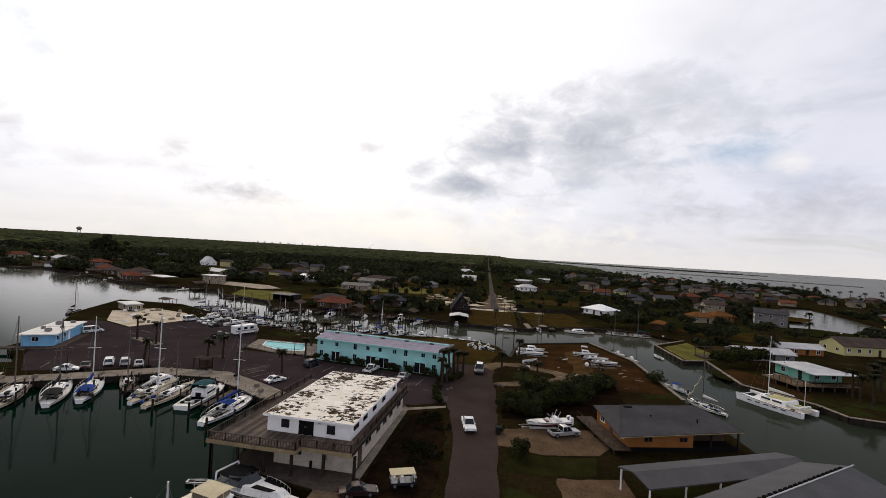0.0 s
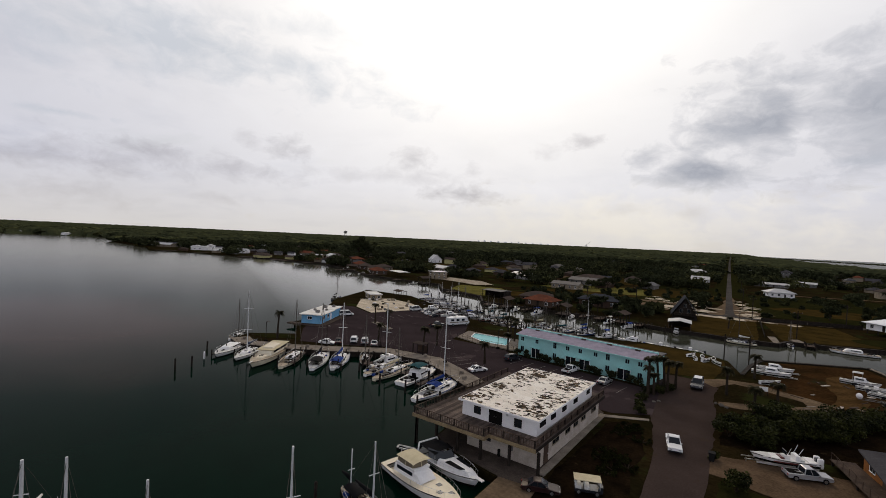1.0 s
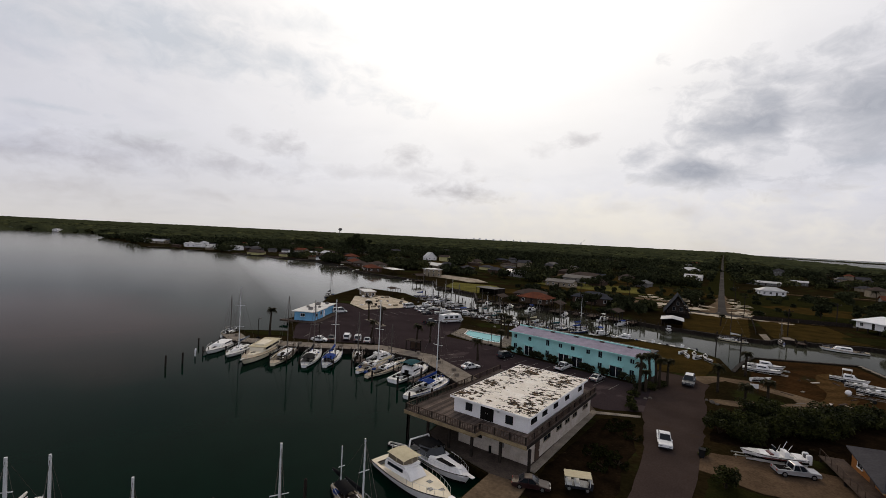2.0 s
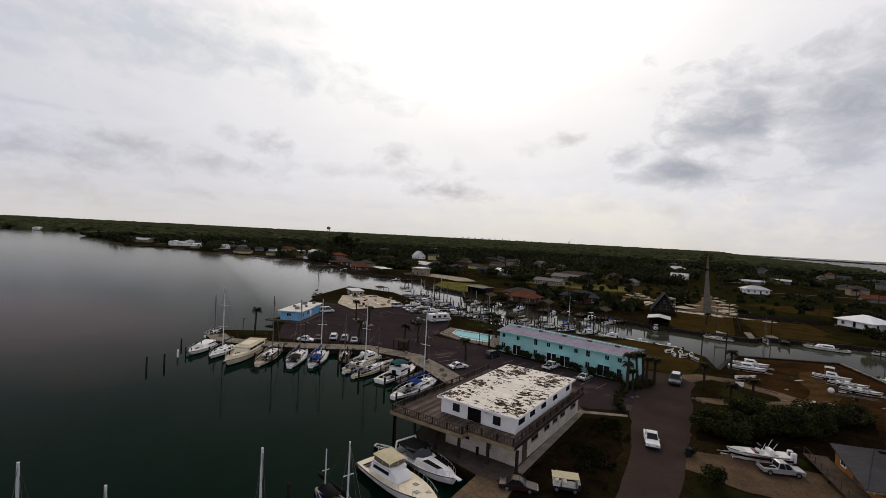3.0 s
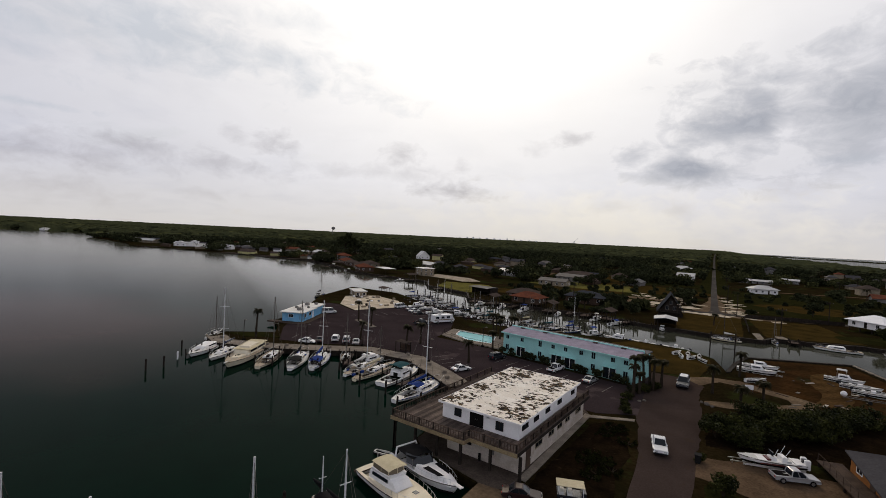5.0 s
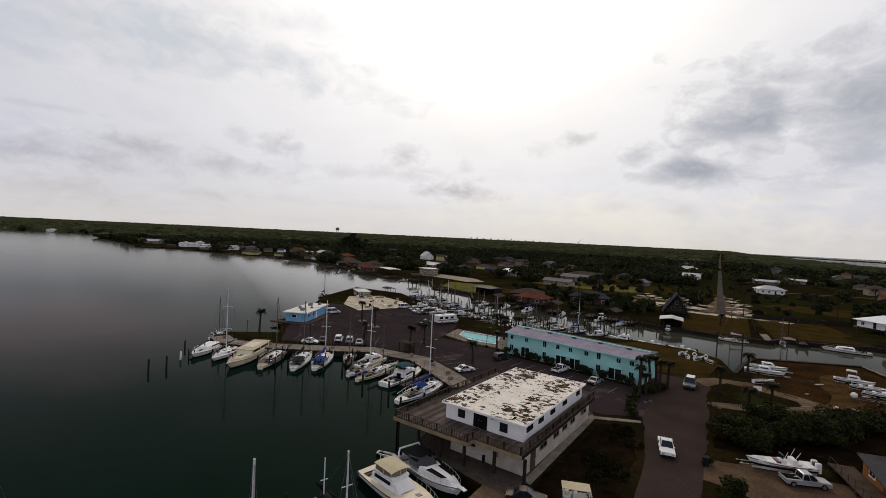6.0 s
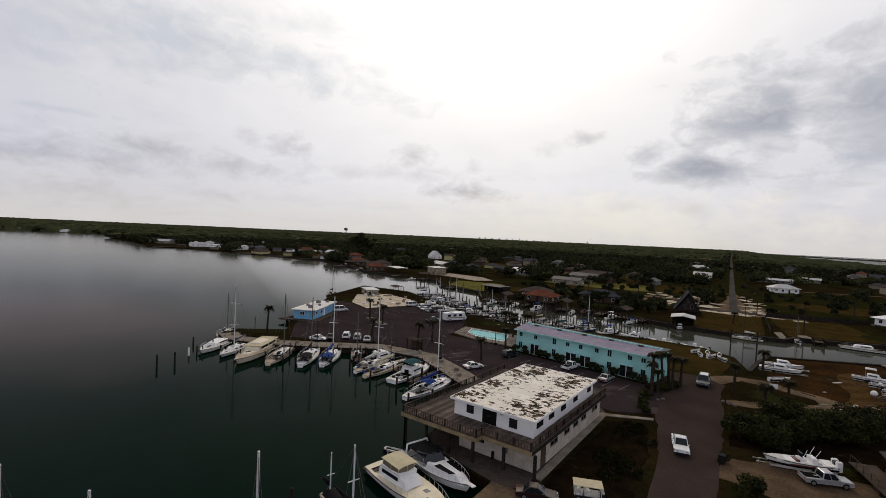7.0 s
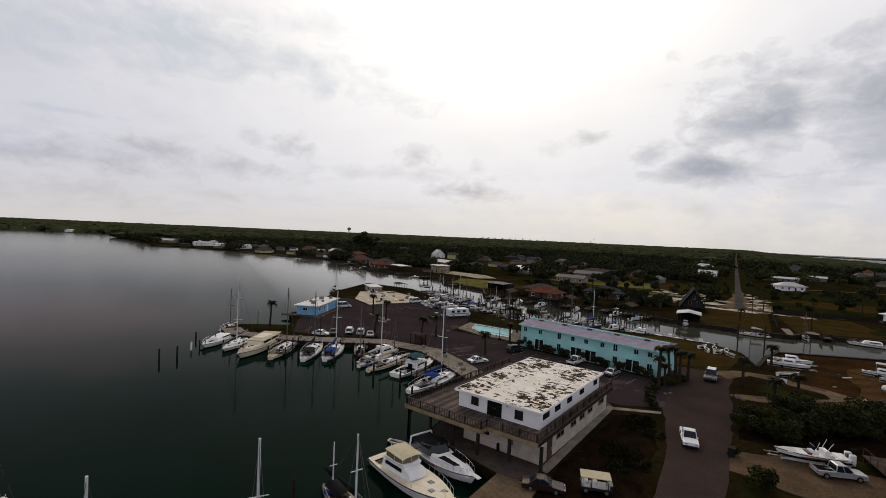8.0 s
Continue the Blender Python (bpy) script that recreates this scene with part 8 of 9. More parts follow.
def on_trailer(x, y, turn, L, label, cabin=False, top=None):
    ob = motorboat(x, y, turn, L, label, top, z=0.24, group="boats on trailers", cabin=cabin)
    part("trailer", boxes((-L * 0.5, L * 0.62, -0.5, -0.4, -0.12, -0.02), (-L * 0.5, L * 0.62, 0.4, 0.5, -0.12, -0.02), (-L * 0.2, -L * 0.12, -1.0, 1.0, -0.2, -0.1)), M["steel"], ob)
    for sg in (-1, 1):
        bm = bmesh.new()
        tube(bm, (-L * 0.16, sg * 0.95, 0.0), (-L * 0.16, sg * 1.15, 0.0), 0.26, n=12)
        part("trailer_wheel", bm, M["rubber"], ob)
    return ob


on_trailer(13, 122.0, 2, 7.0, "white cabin boat stored on the yard", True)
on_trailer(12.2, 117.6, -2, 7.0, "white cabin boat stored on the yard", True)
on_trailer(11.5, 109.5, 35, 4.2, "small white dinghy on the yard")
for bx, by, bt in ((26.8, 121.5, -12), (28.5, 117.5, -8), (29.5, 113.5, -10)):
    on_trailer(bx, by, bt, 6.2, "white boat on a trailer in the dirt yard", by > 121, "deckwhite" if by > 121 else None)
for bx, by, bt in ((35.6, 131, -68), (37.2, 124.5, -70)):
    motorboat(bx + 2.2, by, bt, 5.5, "small white boat moored at the yard wall", None, cabin=False)
ob = thing("boat_trailer", at(27.5, 108.2, 0.1, 4), "empty boat trailer with a white tank", "trailer")
part("frame", boxes((-3.6, 3.4, -0.55, -0.45, 0.35, 0.45), (-3.6, 3.4, 0.45, 0.55, 0.35, 0.45), (-0.1, 0.1, -0.9, 0.9, 0.25, 0.35)), M["darkalu"], ob)
bm = bmesh.new()
bmesh.ops.create_uvsphere(bm, u_segments=10, v_segments=6, radius=0.5, matrix=Matrix.Translation((-3.3, 0, 0.9)))
part("tank", bm, M["white"], ob, smooth=True)
for sg in (-1, 1):
    part("wheel", bars(0.3, ((0, sg * 0.9, 0.2), (0, sg * 1.1, 0.2)), n=12), M["rubber"], ob)
for bx, by, bt, bl, bc in ((-73.0, 128.2, 62, 6.4, True), (-69.0, 126.0, 58, 5.4, False), (-84.5, 134.6, 70, 6.6, True), (-79.6, 132.4, 66, 5.6, False)):
    on_trailer(bx, by, bt, bl, "white boat on a trailer at the edge of the parking lot", bc)
# dinghies drawn up on the lawn
for i in range(6):
    motorboat(-3.0 + 2.3 * (i % 3) + 0.9 * (i // 3), 124.6 - 3.2 * (i // 3) - 0.7 * (i % 3) + rng.uniform(-0.4, 0.4), rng.choice((75, 100, 60, -80)) + rng.uniform(-20, 20), 3.1, "small white dinghy drawn up on the lawn", None, z=0.25, cabin=False, group="dinghies")
ob = on_trailer(10.2, 68.3, 199, 7.0, "white open fishing boat on a trailer beside the shrubs")
ob.location.z = 0.62
part("leaning_post", boxes((-1.5, -1.0, -0.6, 0.6, 0.2, 1.05)), M["gelcoat"], ob)
part("foredeck", boxes((0.6, 2.4, -0.72, 0.72, 0.5, 0.6)), M["gelcoat"], ob, "white raised foredeck")
part("deck_liner", boxes((-2.3, 0.7, -0.82, 0.82, 0.38, 0.46)), M["gelcoat"], ob, "white cockpit liner")
part("stripe", boxes((-2.6, 1.4, -1.02, -0.98, 0.22, 0.34), (-2.6, 1.4, 0.98, 1.02, 0.22, 0.34)), M["hullred"], ob, "dark red hull stripe")
part("engine_well", boxes((-3.3, -2.3, -0.85, 0.85, 0.3, 0.58)), M["gelcoat"], ob)
for py in (-0.42, 0.42):
    bm = bmesh.new()
    box(bm, -3.9, -3.3, py - 0.2, py + 0.2, -0.1, 1.05)
    bmesh.ops.bevel(bm, geom=bm.edges[:], offset=0.08, segments=1, affect="EDGES")
    part("outboard", bm, M["gelcoat"], ob, "white outboard engine")
part("cushion", boxes((0.1, 0.55, -0.5, 0.5, 0.45, 0.68)), M["hullred"], ob, "dark red cushion")
part("windscreen", boxes((-0.1, 0.0, -0.5, 0.5, 1.0, 1.45)), M["glass"], ob)
part("rod_holder", bars(0.03, ((-1.2, -0.5, 1.0), (-1.7, -0.6, 2.0)), ((-1.2, 0.5, 1.0), (-1.7, 0.6, 2.0)), ((-0.2, 0.45, 1.0), (-0.5, 0.5, 1.9)), n=4), M["steel"], ob)
part("trailer_leg", boxes((-1.3, -1.2, -0.45, 0.45, -0.62, -0.2), (3.9, 4.0, -0.05, 0.05, -0.62, -0.1)), M["steel"], ob)
motorboat(40.4, 99.4, 120, 6.0, "white runabout with a blue canvas top", "bluecanvas", cabin=False)
ob = sailboat(41.2, 87.6, 118, 8.0, 9.0, "white sloop heeling a little, its torn jib hanging", "deckwhite", mastmat="darkalu")
bm = bmesh.new()
loft(bm, [[(3.7 - 2.6 * k / 8 + 0.12 * math.sin(k * 2.1), 0.25 * math.sin(k * 1.7) + w, 1.3 + 4.6 * k / 8 + dz) for w, dz in ((-0.05, 0.0), (0.05, 0.0), (0.16 + 0.12 * math.sin(k * 2.9), -0.35))] for k in range(9)])
part("torn_jib", bm, M["creamcanvas"], ob, "torn cream jib hanging from its stay")


def catamaran():
    ob = thing("catamaran", at(56.2, 93.2, WATER, 120), "cream and white sailing catamaran moored at the canal wall", "catamaran")
    L, F = 12.0, 1.05
    for sg in (-1, 1):
        rows = hull_shape(L, 1.7, F, 0.6, 2.2)
        bm = bmesh.new()
        loft(bm, [[(x, sg * 2.3 + b, f), (x - 0.3 * s, sg * 2.3 + b * 0.8, -0.2), (x - 0.3 * s, sg * 2.3 - b * 0.8, -0.2), (x, sg * 2.3 - b, f)] for x, b, f, s in rows])
        part("hull", bm, M["gelcoat"], ob)
        bm = bmesh.new()
        for k in range(5):
            box(bm, -3.6 + 1.5 * k, -2.8 + 1.5 * k, sg * 3.12 - 0.03, sg * 3.12 + 0.03, 0.62, 0.80)
        part("hull_window", bm, M["glass"], ob)
        part("toe_rail", bars(0.045, *[((a[0], sg * (2.3 + a[1]), a[2] + 0.03), (b[0], sg * (2.3 + b[1]), b[2] + 0.03)) for a, b in zip(rows, rows[1:])], n=4), M["darkwood"], ob)
    part("bridge_deck", boxes((-5.4, 2.6, -2.3, 2.3, 0.5, F + 0.06)), M["cream"], ob)
    cabin_block(ob, "cabin", -3.0, 3.2, 2.2, 1.5, F, F + 0.95, M["gelcoat"], 0.1, 1.3, 0.9)
    side_window(ob, -2.4, -0.6, 2.14, 1.96, F + 0.4, F + 0.72)
    side_window(ob, -0.3, 1.5, 1.93, 1.74, F + 0.4, F + 0.72)
    part("windscreen", boxes((1.5, 2.1, -1.2, 1.2, F + 0.55, F + 0.80)), M["glass"], ob)
    part("cabin_roof", boxes((-2.6, 0.6, -1.6, 1.6, F + 0.94, F + 1.0)), M["yellowwall"], ob, "yellowish cabin roof")
    part("cockpit", boxes((-5.2, -3.1, -1.8, 1.8, F + 0.06, F + 0.14)), M["yellowwall"], ob, "yellowish cockpit sole")
    part("cockpit_bench", boxes((-5.2, -4.7, -1.8, 1.8, F + 0.14, F + 0.5), (-4.7, -3.2, 1.3, 1.8, F + 0.14, F + 0.5)), M["deckwhite"], ob)
    part("net", boxes((2.6, 5.2, -1.5, 1.5, F - 0.08, F - 0.04)), M["blackcanvas"], ob)
    part("crossbeam", bars(0.1, ((5.2, -2.3, F), (5.2, 2.3, F))), M["alu"], ob)
    for k, (hx, hy) in enumerate(((4.2, 2.3), (4.2, -2.3), (-4.4, 2.4), (-4.4, -2.4), (1.0, 0.6), (1.0, -0.6))):
        part("hatch", boxes((hx - 0.3, hx + 0.3, hy - 0.28, hy + 0.28, F + 0.04 + 0.82 * (k > 3), F + 0.16 + 0.85 * (k > 3))), M["glass"], ob, "dark deck hatch")
    rig(ob, 1.2, F + 0.7, 11.5, 4.5, M["alu"], M["deckwhite"], 2, (5.0, -6.0, 2.2, F))
    part("rear_mast", bars(0.05, ((-5.5, 1.0, F), (-5.5, 1.0, F + 5.5))), M["alu"], ob)


catamaran()

# ---- vehicles ----
vehicle(-11.6, 45.2, 20, "sedan", "carred", "dark red car standing in the shade beside the cart")
vehicle(-1.3, 65.6, -80, "pickup", "carwhite", "white pickup truck on the grey road", "pickup truck")
vehicle(12.2, 66.0, 22, "pickup", "carsilver", "silver pickup truck with a dark bed cover on the drive", "pickup truck", size=0.82)
ob = vehicle(-0.3, 97.0, 268, "suv", "cardark", "dark car with a pale roof at the end of the road", "car", size=1.0)
part("roof_skin", boxes((-1.85, 0.2, -0.6, 0.6, 1.74, 1.775)), M["carwhite"], ob, "white roof")
vehicle(-36.5, 78.6, 62, "sedan", "carwhite", "white sedan parked on the asphalt")
vehicle(-70.2, 80.2, 128, "suv", "carwhite", "white car parked by the quay")
vehicle(-67.5, 80.9, 128, "suv", "carsilver", "silver car parked by the quay")
vehicle(-64.9, 81.2, 128, "sedan", "carsilver", "pale car parked by the quay")
vehicle(-72.2, 77.2, 128, "sedan", "carred", "dark red car parked by the quay")
vehicle(-73.2, 74.6, 25, "sedan", "carwhite", "white car parked by the quay")
vehicle(-96.4, 104.4, 62, "van", "carwhite", "white van beside the blue shop", "van")
vehicle(-22.0, 90.6, 78, "pickup", "carwhite", "white pickup in front of the motel", "pickup truck")
vehicle(-14.8, 87.8, 78, "sedan", "carsilver", "silver car in front of the motel")
vehicle(-34.6, 91.0, 70, "suv", "cardark", "dark car at the end of the motel")
vehicle(-66.6, 110.5, 70, "pickup", "cardark", "dark pickup on the parking lot", "pickup truck")
vehicle(-87.4, 129.0, 75, "van", "carwhite", "white van by the boat yard", "van")
vehicle(-82.5, 128.0, 75, "sedan", "carsilver", "silver car by the boat yard")
vehicle(-79.4, 125.6, 75, "sedan", "carwhite", "white car by the boat yard")
vehicle(-76.0, 123.2, 75, "sedan", "cardark", "dark car by the boat yard")

ob = thing("camper_van", at(-63.2, 116.4, 0.05, 62), "white camper van with brown stripes", "camper van", "parked vehicles")
bm = bmesh.new()
loft(bm, [[(-3.4, y, 0.5), (3.0, y, 0.5), (3.5, y, 1.1), (3.0, y, 1.5), (2.6, y, 2.5), (-3.2, y, 2.5), (-3.4, y, 2.3)] for y in (-1.12, 1.12)])
part("body", bm, M["carwhite"], ob)
part("windscreen", boxes((2.76, 2.92, -1.0, 1.0, 1.65, 2.2)), M["glass"], ob)
for sg in (-1, 1):
    for cx in (-2.4, -0.6, 1.2):
        part("window", boxes((cx - 0.5, cx + 0.5, sg * 1.13 - 0.02, sg * 1.13 + 0.02, 1.5, 2.1)), M["glass"], ob)
    part("stripe", boxes((-3.35, 2.9, sg * 1.13 - 0.01, sg * 1.13 + 0.01, 1.05, 1.3)), M["beige"], ob)
part("roof_vent", boxes((-1.5, -0.8, -0.35, 0.35, 2.5, 2.7)), M["deckwhite"], ob)
wheels(ob, (-2.2, 2.4), 1.15, 0.4)

ob = thing("golf_cart", at(-7.6, 48.0, 0.05, 20), "dark golf cart with a cream roof and pale seats", "golf cart")
bm = bmesh.new()
box(bm, -1.4, 1.3, -0.75, 0.75, 1.42, 1.50)
bmesh.ops.bevel(bm, geom=bm.edges[:], offset=0.03, segments=1, affect="EDGES")
part("roof", bm, M["creamcanvas"], ob)
for px in (-1.25, 1.15):
    for py in (-0.65, 0.65):
        part("roof_post", bars(0.03, ((px, py, 0.5), (px, py, 1.43))), M["alu"], ob)
part("body", boxes((-1.3, 1.4, -0.7, 0.7, 0.28, 0.55), (1.0, 1.45, -0.65, 0.65, 0.5, 0.95)), M["cardark"], ob)
for cx in (-0.9, -0.1):
    part("seat", boxes((cx - 0.25, cx + 0.25, -0.65, 0.65, 0.55, 0.8), (cx - 0.3, cx - 0.2, -0.65, 0.65, 0.8, 1.3)), M["deckwhite"], ob)
wheels(ob, (-0.9, 0.9), 0.75, 0.26)

# ---- palms, shrubs and woods ----
for i, (px, py, hh) in enumerate(((-85.5, 70.5, 7.5), (-81.6, 101.0, 6.5), (-74.5, 98.0, 6.0), (-66.5, 84.5, 5.0), (-52.4, 83.0, 6.5), (-54, 91, 5.5), (-42.5, 110.5, 6.5), (-40.0, 111.5, 6.5), (-46, 114, 6),
                                  (-38.6, 97.3, 5.0), (-7.0, 84.5, 8.0), (-6.2, 90.5, 7.0), (-5.4, 92.5, 6.5), (-4.6, 90, 6.5), (-7.6, 88.5, 5.0), (-3.6, 93.5, 5.5), (-6.4, 86.8, 4.2), (-41.5, 108.0, 6.0), (-38.5, 109.5, 7.0), (-44.5, 112.5, 6.5), (4.3, 95.8, 5.5), (11.6, 95.3, 4.2), (8.0, 87.4, 5), (-38, 84.5, 5),
                                  (118, 178, 8), (76, 101.4, 6.5), (75.4, 98.6, 6), (75.6, 95.8, 7), (85.7, 107, 8), (82.6, 104.6, 7.5), (79, 100, 7), (131.9, 199.4, 10), (4.4, 179, 4.5), (9, 112, 5.5), (104, 176, 6))):
    palm(px, py, hh * 0.86, 20 + i, reach=0.95 if -9 < px < -3 else 1.1 if hh < 7.6 else 1.4)
g = random.Random(11)
for i in range(22):
    u = g.random()
    px, py = 4.5 + 13.5 * g.random(), 0
    py = 70.6 + 0.95 * (px - 4.5) + g.uniform(-1.0, 7.5) * (0.55 + 0.45 * (px < 14))
    shrub(px, py, 2.3, 2.1, g.uniform(2.4, 4.2), 1700, 100 + i, "dense green shrub of the thicket", 0.17)
for i in range(12):
    px = g.uniform(16, 25)
    shrub(px, 83 + 1.1 * (px - 14) + g.uniform(-3, 2.5), 2.2, 2.0, g.uniform(1.6, 2.6), 1300, 170 + i, "dense green shrub of the thicket", 0.17)
shrub(5.4, 57.8, 1.4, 1.3, 2.2, 1100, 140, "dark bushy shrub beside the drive", 0.16)
shrub(3.2, 65.0, 0.7, 0.6, 1.2, 500, 141, "small dark shrub at the roadside", 0.12)
for px, py, r in ((-7.8, 82.5, 1.0), (-7.2, 87.0, 1.2), (-5.8, 88.6, 1.1), (-4.4, 91.2, 1.0), (-7.4, 78.4, 0.8), (-6.9, 75.6, 0.9)):
    shrub(px, py, r, r, 1.3, 600, int(500 + px * 10), "dark low shrub among the palm trunks", 0.14)
shrub(37.5, 101, 2.0, 2.5, 2.5, 900, 142, "dark shrub on the canal bank", 0.2)
for i in range(13):
    shrub(g.uniform(-8.5, -4.8), g.uniform(52, 71), 1.5, 1.3, 0.55, 420, 150 + i, "low dark weeds on the dry grass", 0.11, "weed")
for i in range(40):
    px, py = g.uniform(-120, 60), g.uniform(176, 330)
    if abs(px - 5) < 9 or (10 < px < 60 and 285 < py < 345) or 205 < py < 228 or (-16 < px < 45 and py < 212) or (px < -78 and py < 262):
        continue
    tree(px, py, g.uniform(4, 8), g.uniform(3, 5), 700, 200 + i, leaf=0.5)
for px, py in ((58, 199), (60, 203), (80, 160), (84, 170), (70, 162), (75, 161), (90, 176), (60, 214), (74, 208), (82, 196), (94, 190), (104, 184), (112, 176), (88, 152)):
    tree(px, py, g.uniform(3.5, 5.5), g.uniform(2.5, 4), 800, int(300 + px), leaf=0.4)


for px, py, hh, ww in ((48, 181, 4.6, 3.6), (54, 180, 5.2, 4.0), (60.5, 181, 5.0, 4.0), (66, 125, 4.0, 3.4), (70.5, 127.5, 4.2, 3.6), (61.5, 122.5, 3.4, 2.6)):
    tree(px, py, hh, ww, 2600, int(700 + px), "large rounded green tree at the canal bank", 0.3, "leaf")
tree(-337, 370, 24, 9, 2600, 61, "tall dark old tree standing above the woods", 0.9)
tree(-328, 376, 19, 7, 1800, 62, "tall dark old tree standing above the woods", 0.9)
LAGOON_PAD = [(200 + (a - 200) * 1.12, 262 + (b - 262) * 1.12) for a, b in LAGOON]


def inside(px, py, loop):
    hit, j = False, len(loop) - 1
    for i in range(len(loop)):
        (xi, yi), (xj, yj) = loop[i], loop[j]
        if (yi > py) != (yj > py) and px < (xj - xi) * (py - yi) / (yj - yi) + xi:
            hit = not hit
        j = i
    return hit


def clump_field(name, label, spots, material):
    """Far trees: each a ragged crown of tilted leafy blades round a core."""
    gg = np.random.RandomState(4)
    base = bmesh.new()
    bmesh.ops.create_icosphere(base, subdivisions=2, radius=1.0)
    v0 = np.array([v.co[:] for v in base.verts])
    f0 = np.array([[v.index for v in f.verts] for f in base.faces])
    base.free()
    verts, faces, off = [], [], 0
    for px, py, r, h in spots:
        v = v0 * (1 + gg.uniform(-0.38, 0.38, (len(v0), 1)))
        v = v * np.array([r, r, h * 0.55]) + np.array([px, py, h * 0.5])
        v[:, 2] = np.maximum(v[:, 2], 0.0)
        verts.append(v)
        faces.append(f0 + off)
        off += len(v0)
    verts, faces = np.concatenate(verts), np.concatenate(faces)
    me = bpy.data.meshes.new(name)
    me.from_pydata(verts.tolist(), [], faces.tolist())
    me.materials.append(material)
    return tagged(new(name, me), label, "trees", kind="stuff")


# village houses among the trees
walls = ["beige", "greywall", "brownwall", "brownwall", "brownwall", "yellowwall", "beige", "greywall"]
roofs = ["shingle", "shinglebrown", "shinglebrown", "shinglered", "shingle", "greyroof", "shingledark"]
made = []
tries = 0
while len(made) < 185 and tries < 6000:
    tries += 1
    if len(made) < 105:
        px, py = g.uniform(85, 400), g.uniform(160, 660)
    else:
        dist, ang = g.uniform(270, 1000), radians(g.uniform(2, 74))
        px, py = -math.sin(ang) * dist, math.cos(ang) * dist
    if (-165 < px < -90 and py < 295) or (px > 0 and px < 150 and py < 215) or not inside(px, py, NORTH) or inside(px, py, LAGOON_PAD) or abs(px - 6) < 22 or any((px - a) ** 2 + (py - b) ** 2 < 16 ** 2 for a, b in made):
        continue
    if any((px - a) ** 2 + (py - b) ** 2 < 17 ** 2 for a, b in ((97, 217), (113, 226), (118, 250), (130, 222), (116, 156), (93, 146), (-260, 405), (30, 370), (33, 420), (-152, 243), (-175, 233), (-75, 262))):
        continue
    made.append((px, py))
    wm, rm = g.choice(walls), g.choice(roofs)
    word = {"beige": "beige", "greywall": "grey", "white": "white", "brownwall": "brown", "skyblue": "blue", "yellowwall": "pale yellow", "tealwall": "sea-green"}[wm]
    cover = {"shingle": "grey shingle", "shinglebrown": "brown", "metalroof": "pale metal", "shinglered": "rust-red", "greyroof": "grey metal", "shingledark": "dark grey"}[rm]
    st = 2 if g.random() < 0.15 else 1
    house(px, py, g.choice([0, 10, -20, 80, 35]), g.uniform(8, 13), g.uniform(6.5, 9), 2.2, g.choice(["gable", "hip", "hip"]), wm, rm, f"{word} house with a {cover} roof among trees", g.uniform(1.5, 2.6), 0.6, storeys=st, windows=py < 250)


def hides_house(px, py):
    """True close to a house and on the open side of it towards the water."""
    for hx, hy in HOUSES:
        if hy > 225 and (abs(px - hx) + abs(py - hy) < 14 or (0 < (hx - px) * hx + (hy - py) * hy < 40 * math.hypot(hx, hy) and abs((hx - px) * hy - (hy - py) * hx) < 9 * math.hypot(hx, hy))):
            return True
    return False


spots = []
while len(spots) < 9000:
    dist = 235 + 1500 * g.random() ** 1.5
    ang = radians(g.uniform(-40, 82))
    px, py = -math.sin(ang) * dist, math.cos(ang) * dist
    if not inside(px, py, NORTH) or inside(px, py, LAGOON_PAD) or (205 < py < 228 and px < 95) or (-160 < px < -80 and py < 262):
        continue
    if dist < 1700 and hides_house(px, py):
        continue
    if py < 340 and 8 < px < 62:
        continue
    if noise.noise((px / 60, py / 60, 0.3)) < (0.06 if dist < 480 else -0.12) and dist < 700:
        continue
    if dist < 480 and noise.noise((px / 19, py / 19, 5.3)) < -0.05:
        continue
    if (py < 350 and -92 < px < 62 and not (py > 300 and px < -40)) or (px < -105 and px > -155 and dist < 300) or ((px + 79) ** 2 + (py - 325) ** 2 < 400):
        continue
    if px > 70 and g.random() < 0.45 and dist < 900:
        continue
    r = g.uniform(2.5, 6.5) * (1 + dist / 900) * (0.62 if px > 60 else 1)
    if abs(px - 4.4 - max(0, dist - 1400) * 0.003) < 4.0 + r:
        continue
    spots.append((px, py, r, (g.uniform(3.5, 6.5) + dist / 400) * (0.75 if px > 60 else 1)))
near = [s for s in spots if s[0] ** 2 + s[1] ** 2 < 560 ** 2]
beyond = [s for s in spots if s[0] ** 2 + s[1] ** 2 >= 560 ** 2]
middle = [s for s in beyond if s[0] ** 2 + s[1] ** 2 < 780 ** 2]
beyond = [s for s in beyond if s[0] ** 2 + s[1] ** 2 >= 780 ** 2]
clump_field("woods", "dark green live-oak woods reaching to the horizon", [s for i, s in enumerate(beyond) if i % 5], M["leafdark"])
clump_field("young_woods", "lighter olive scrub among the far live oaks", [s for i, s in enumerate(beyond) if i % 5 == 0], M["leafgreen"])


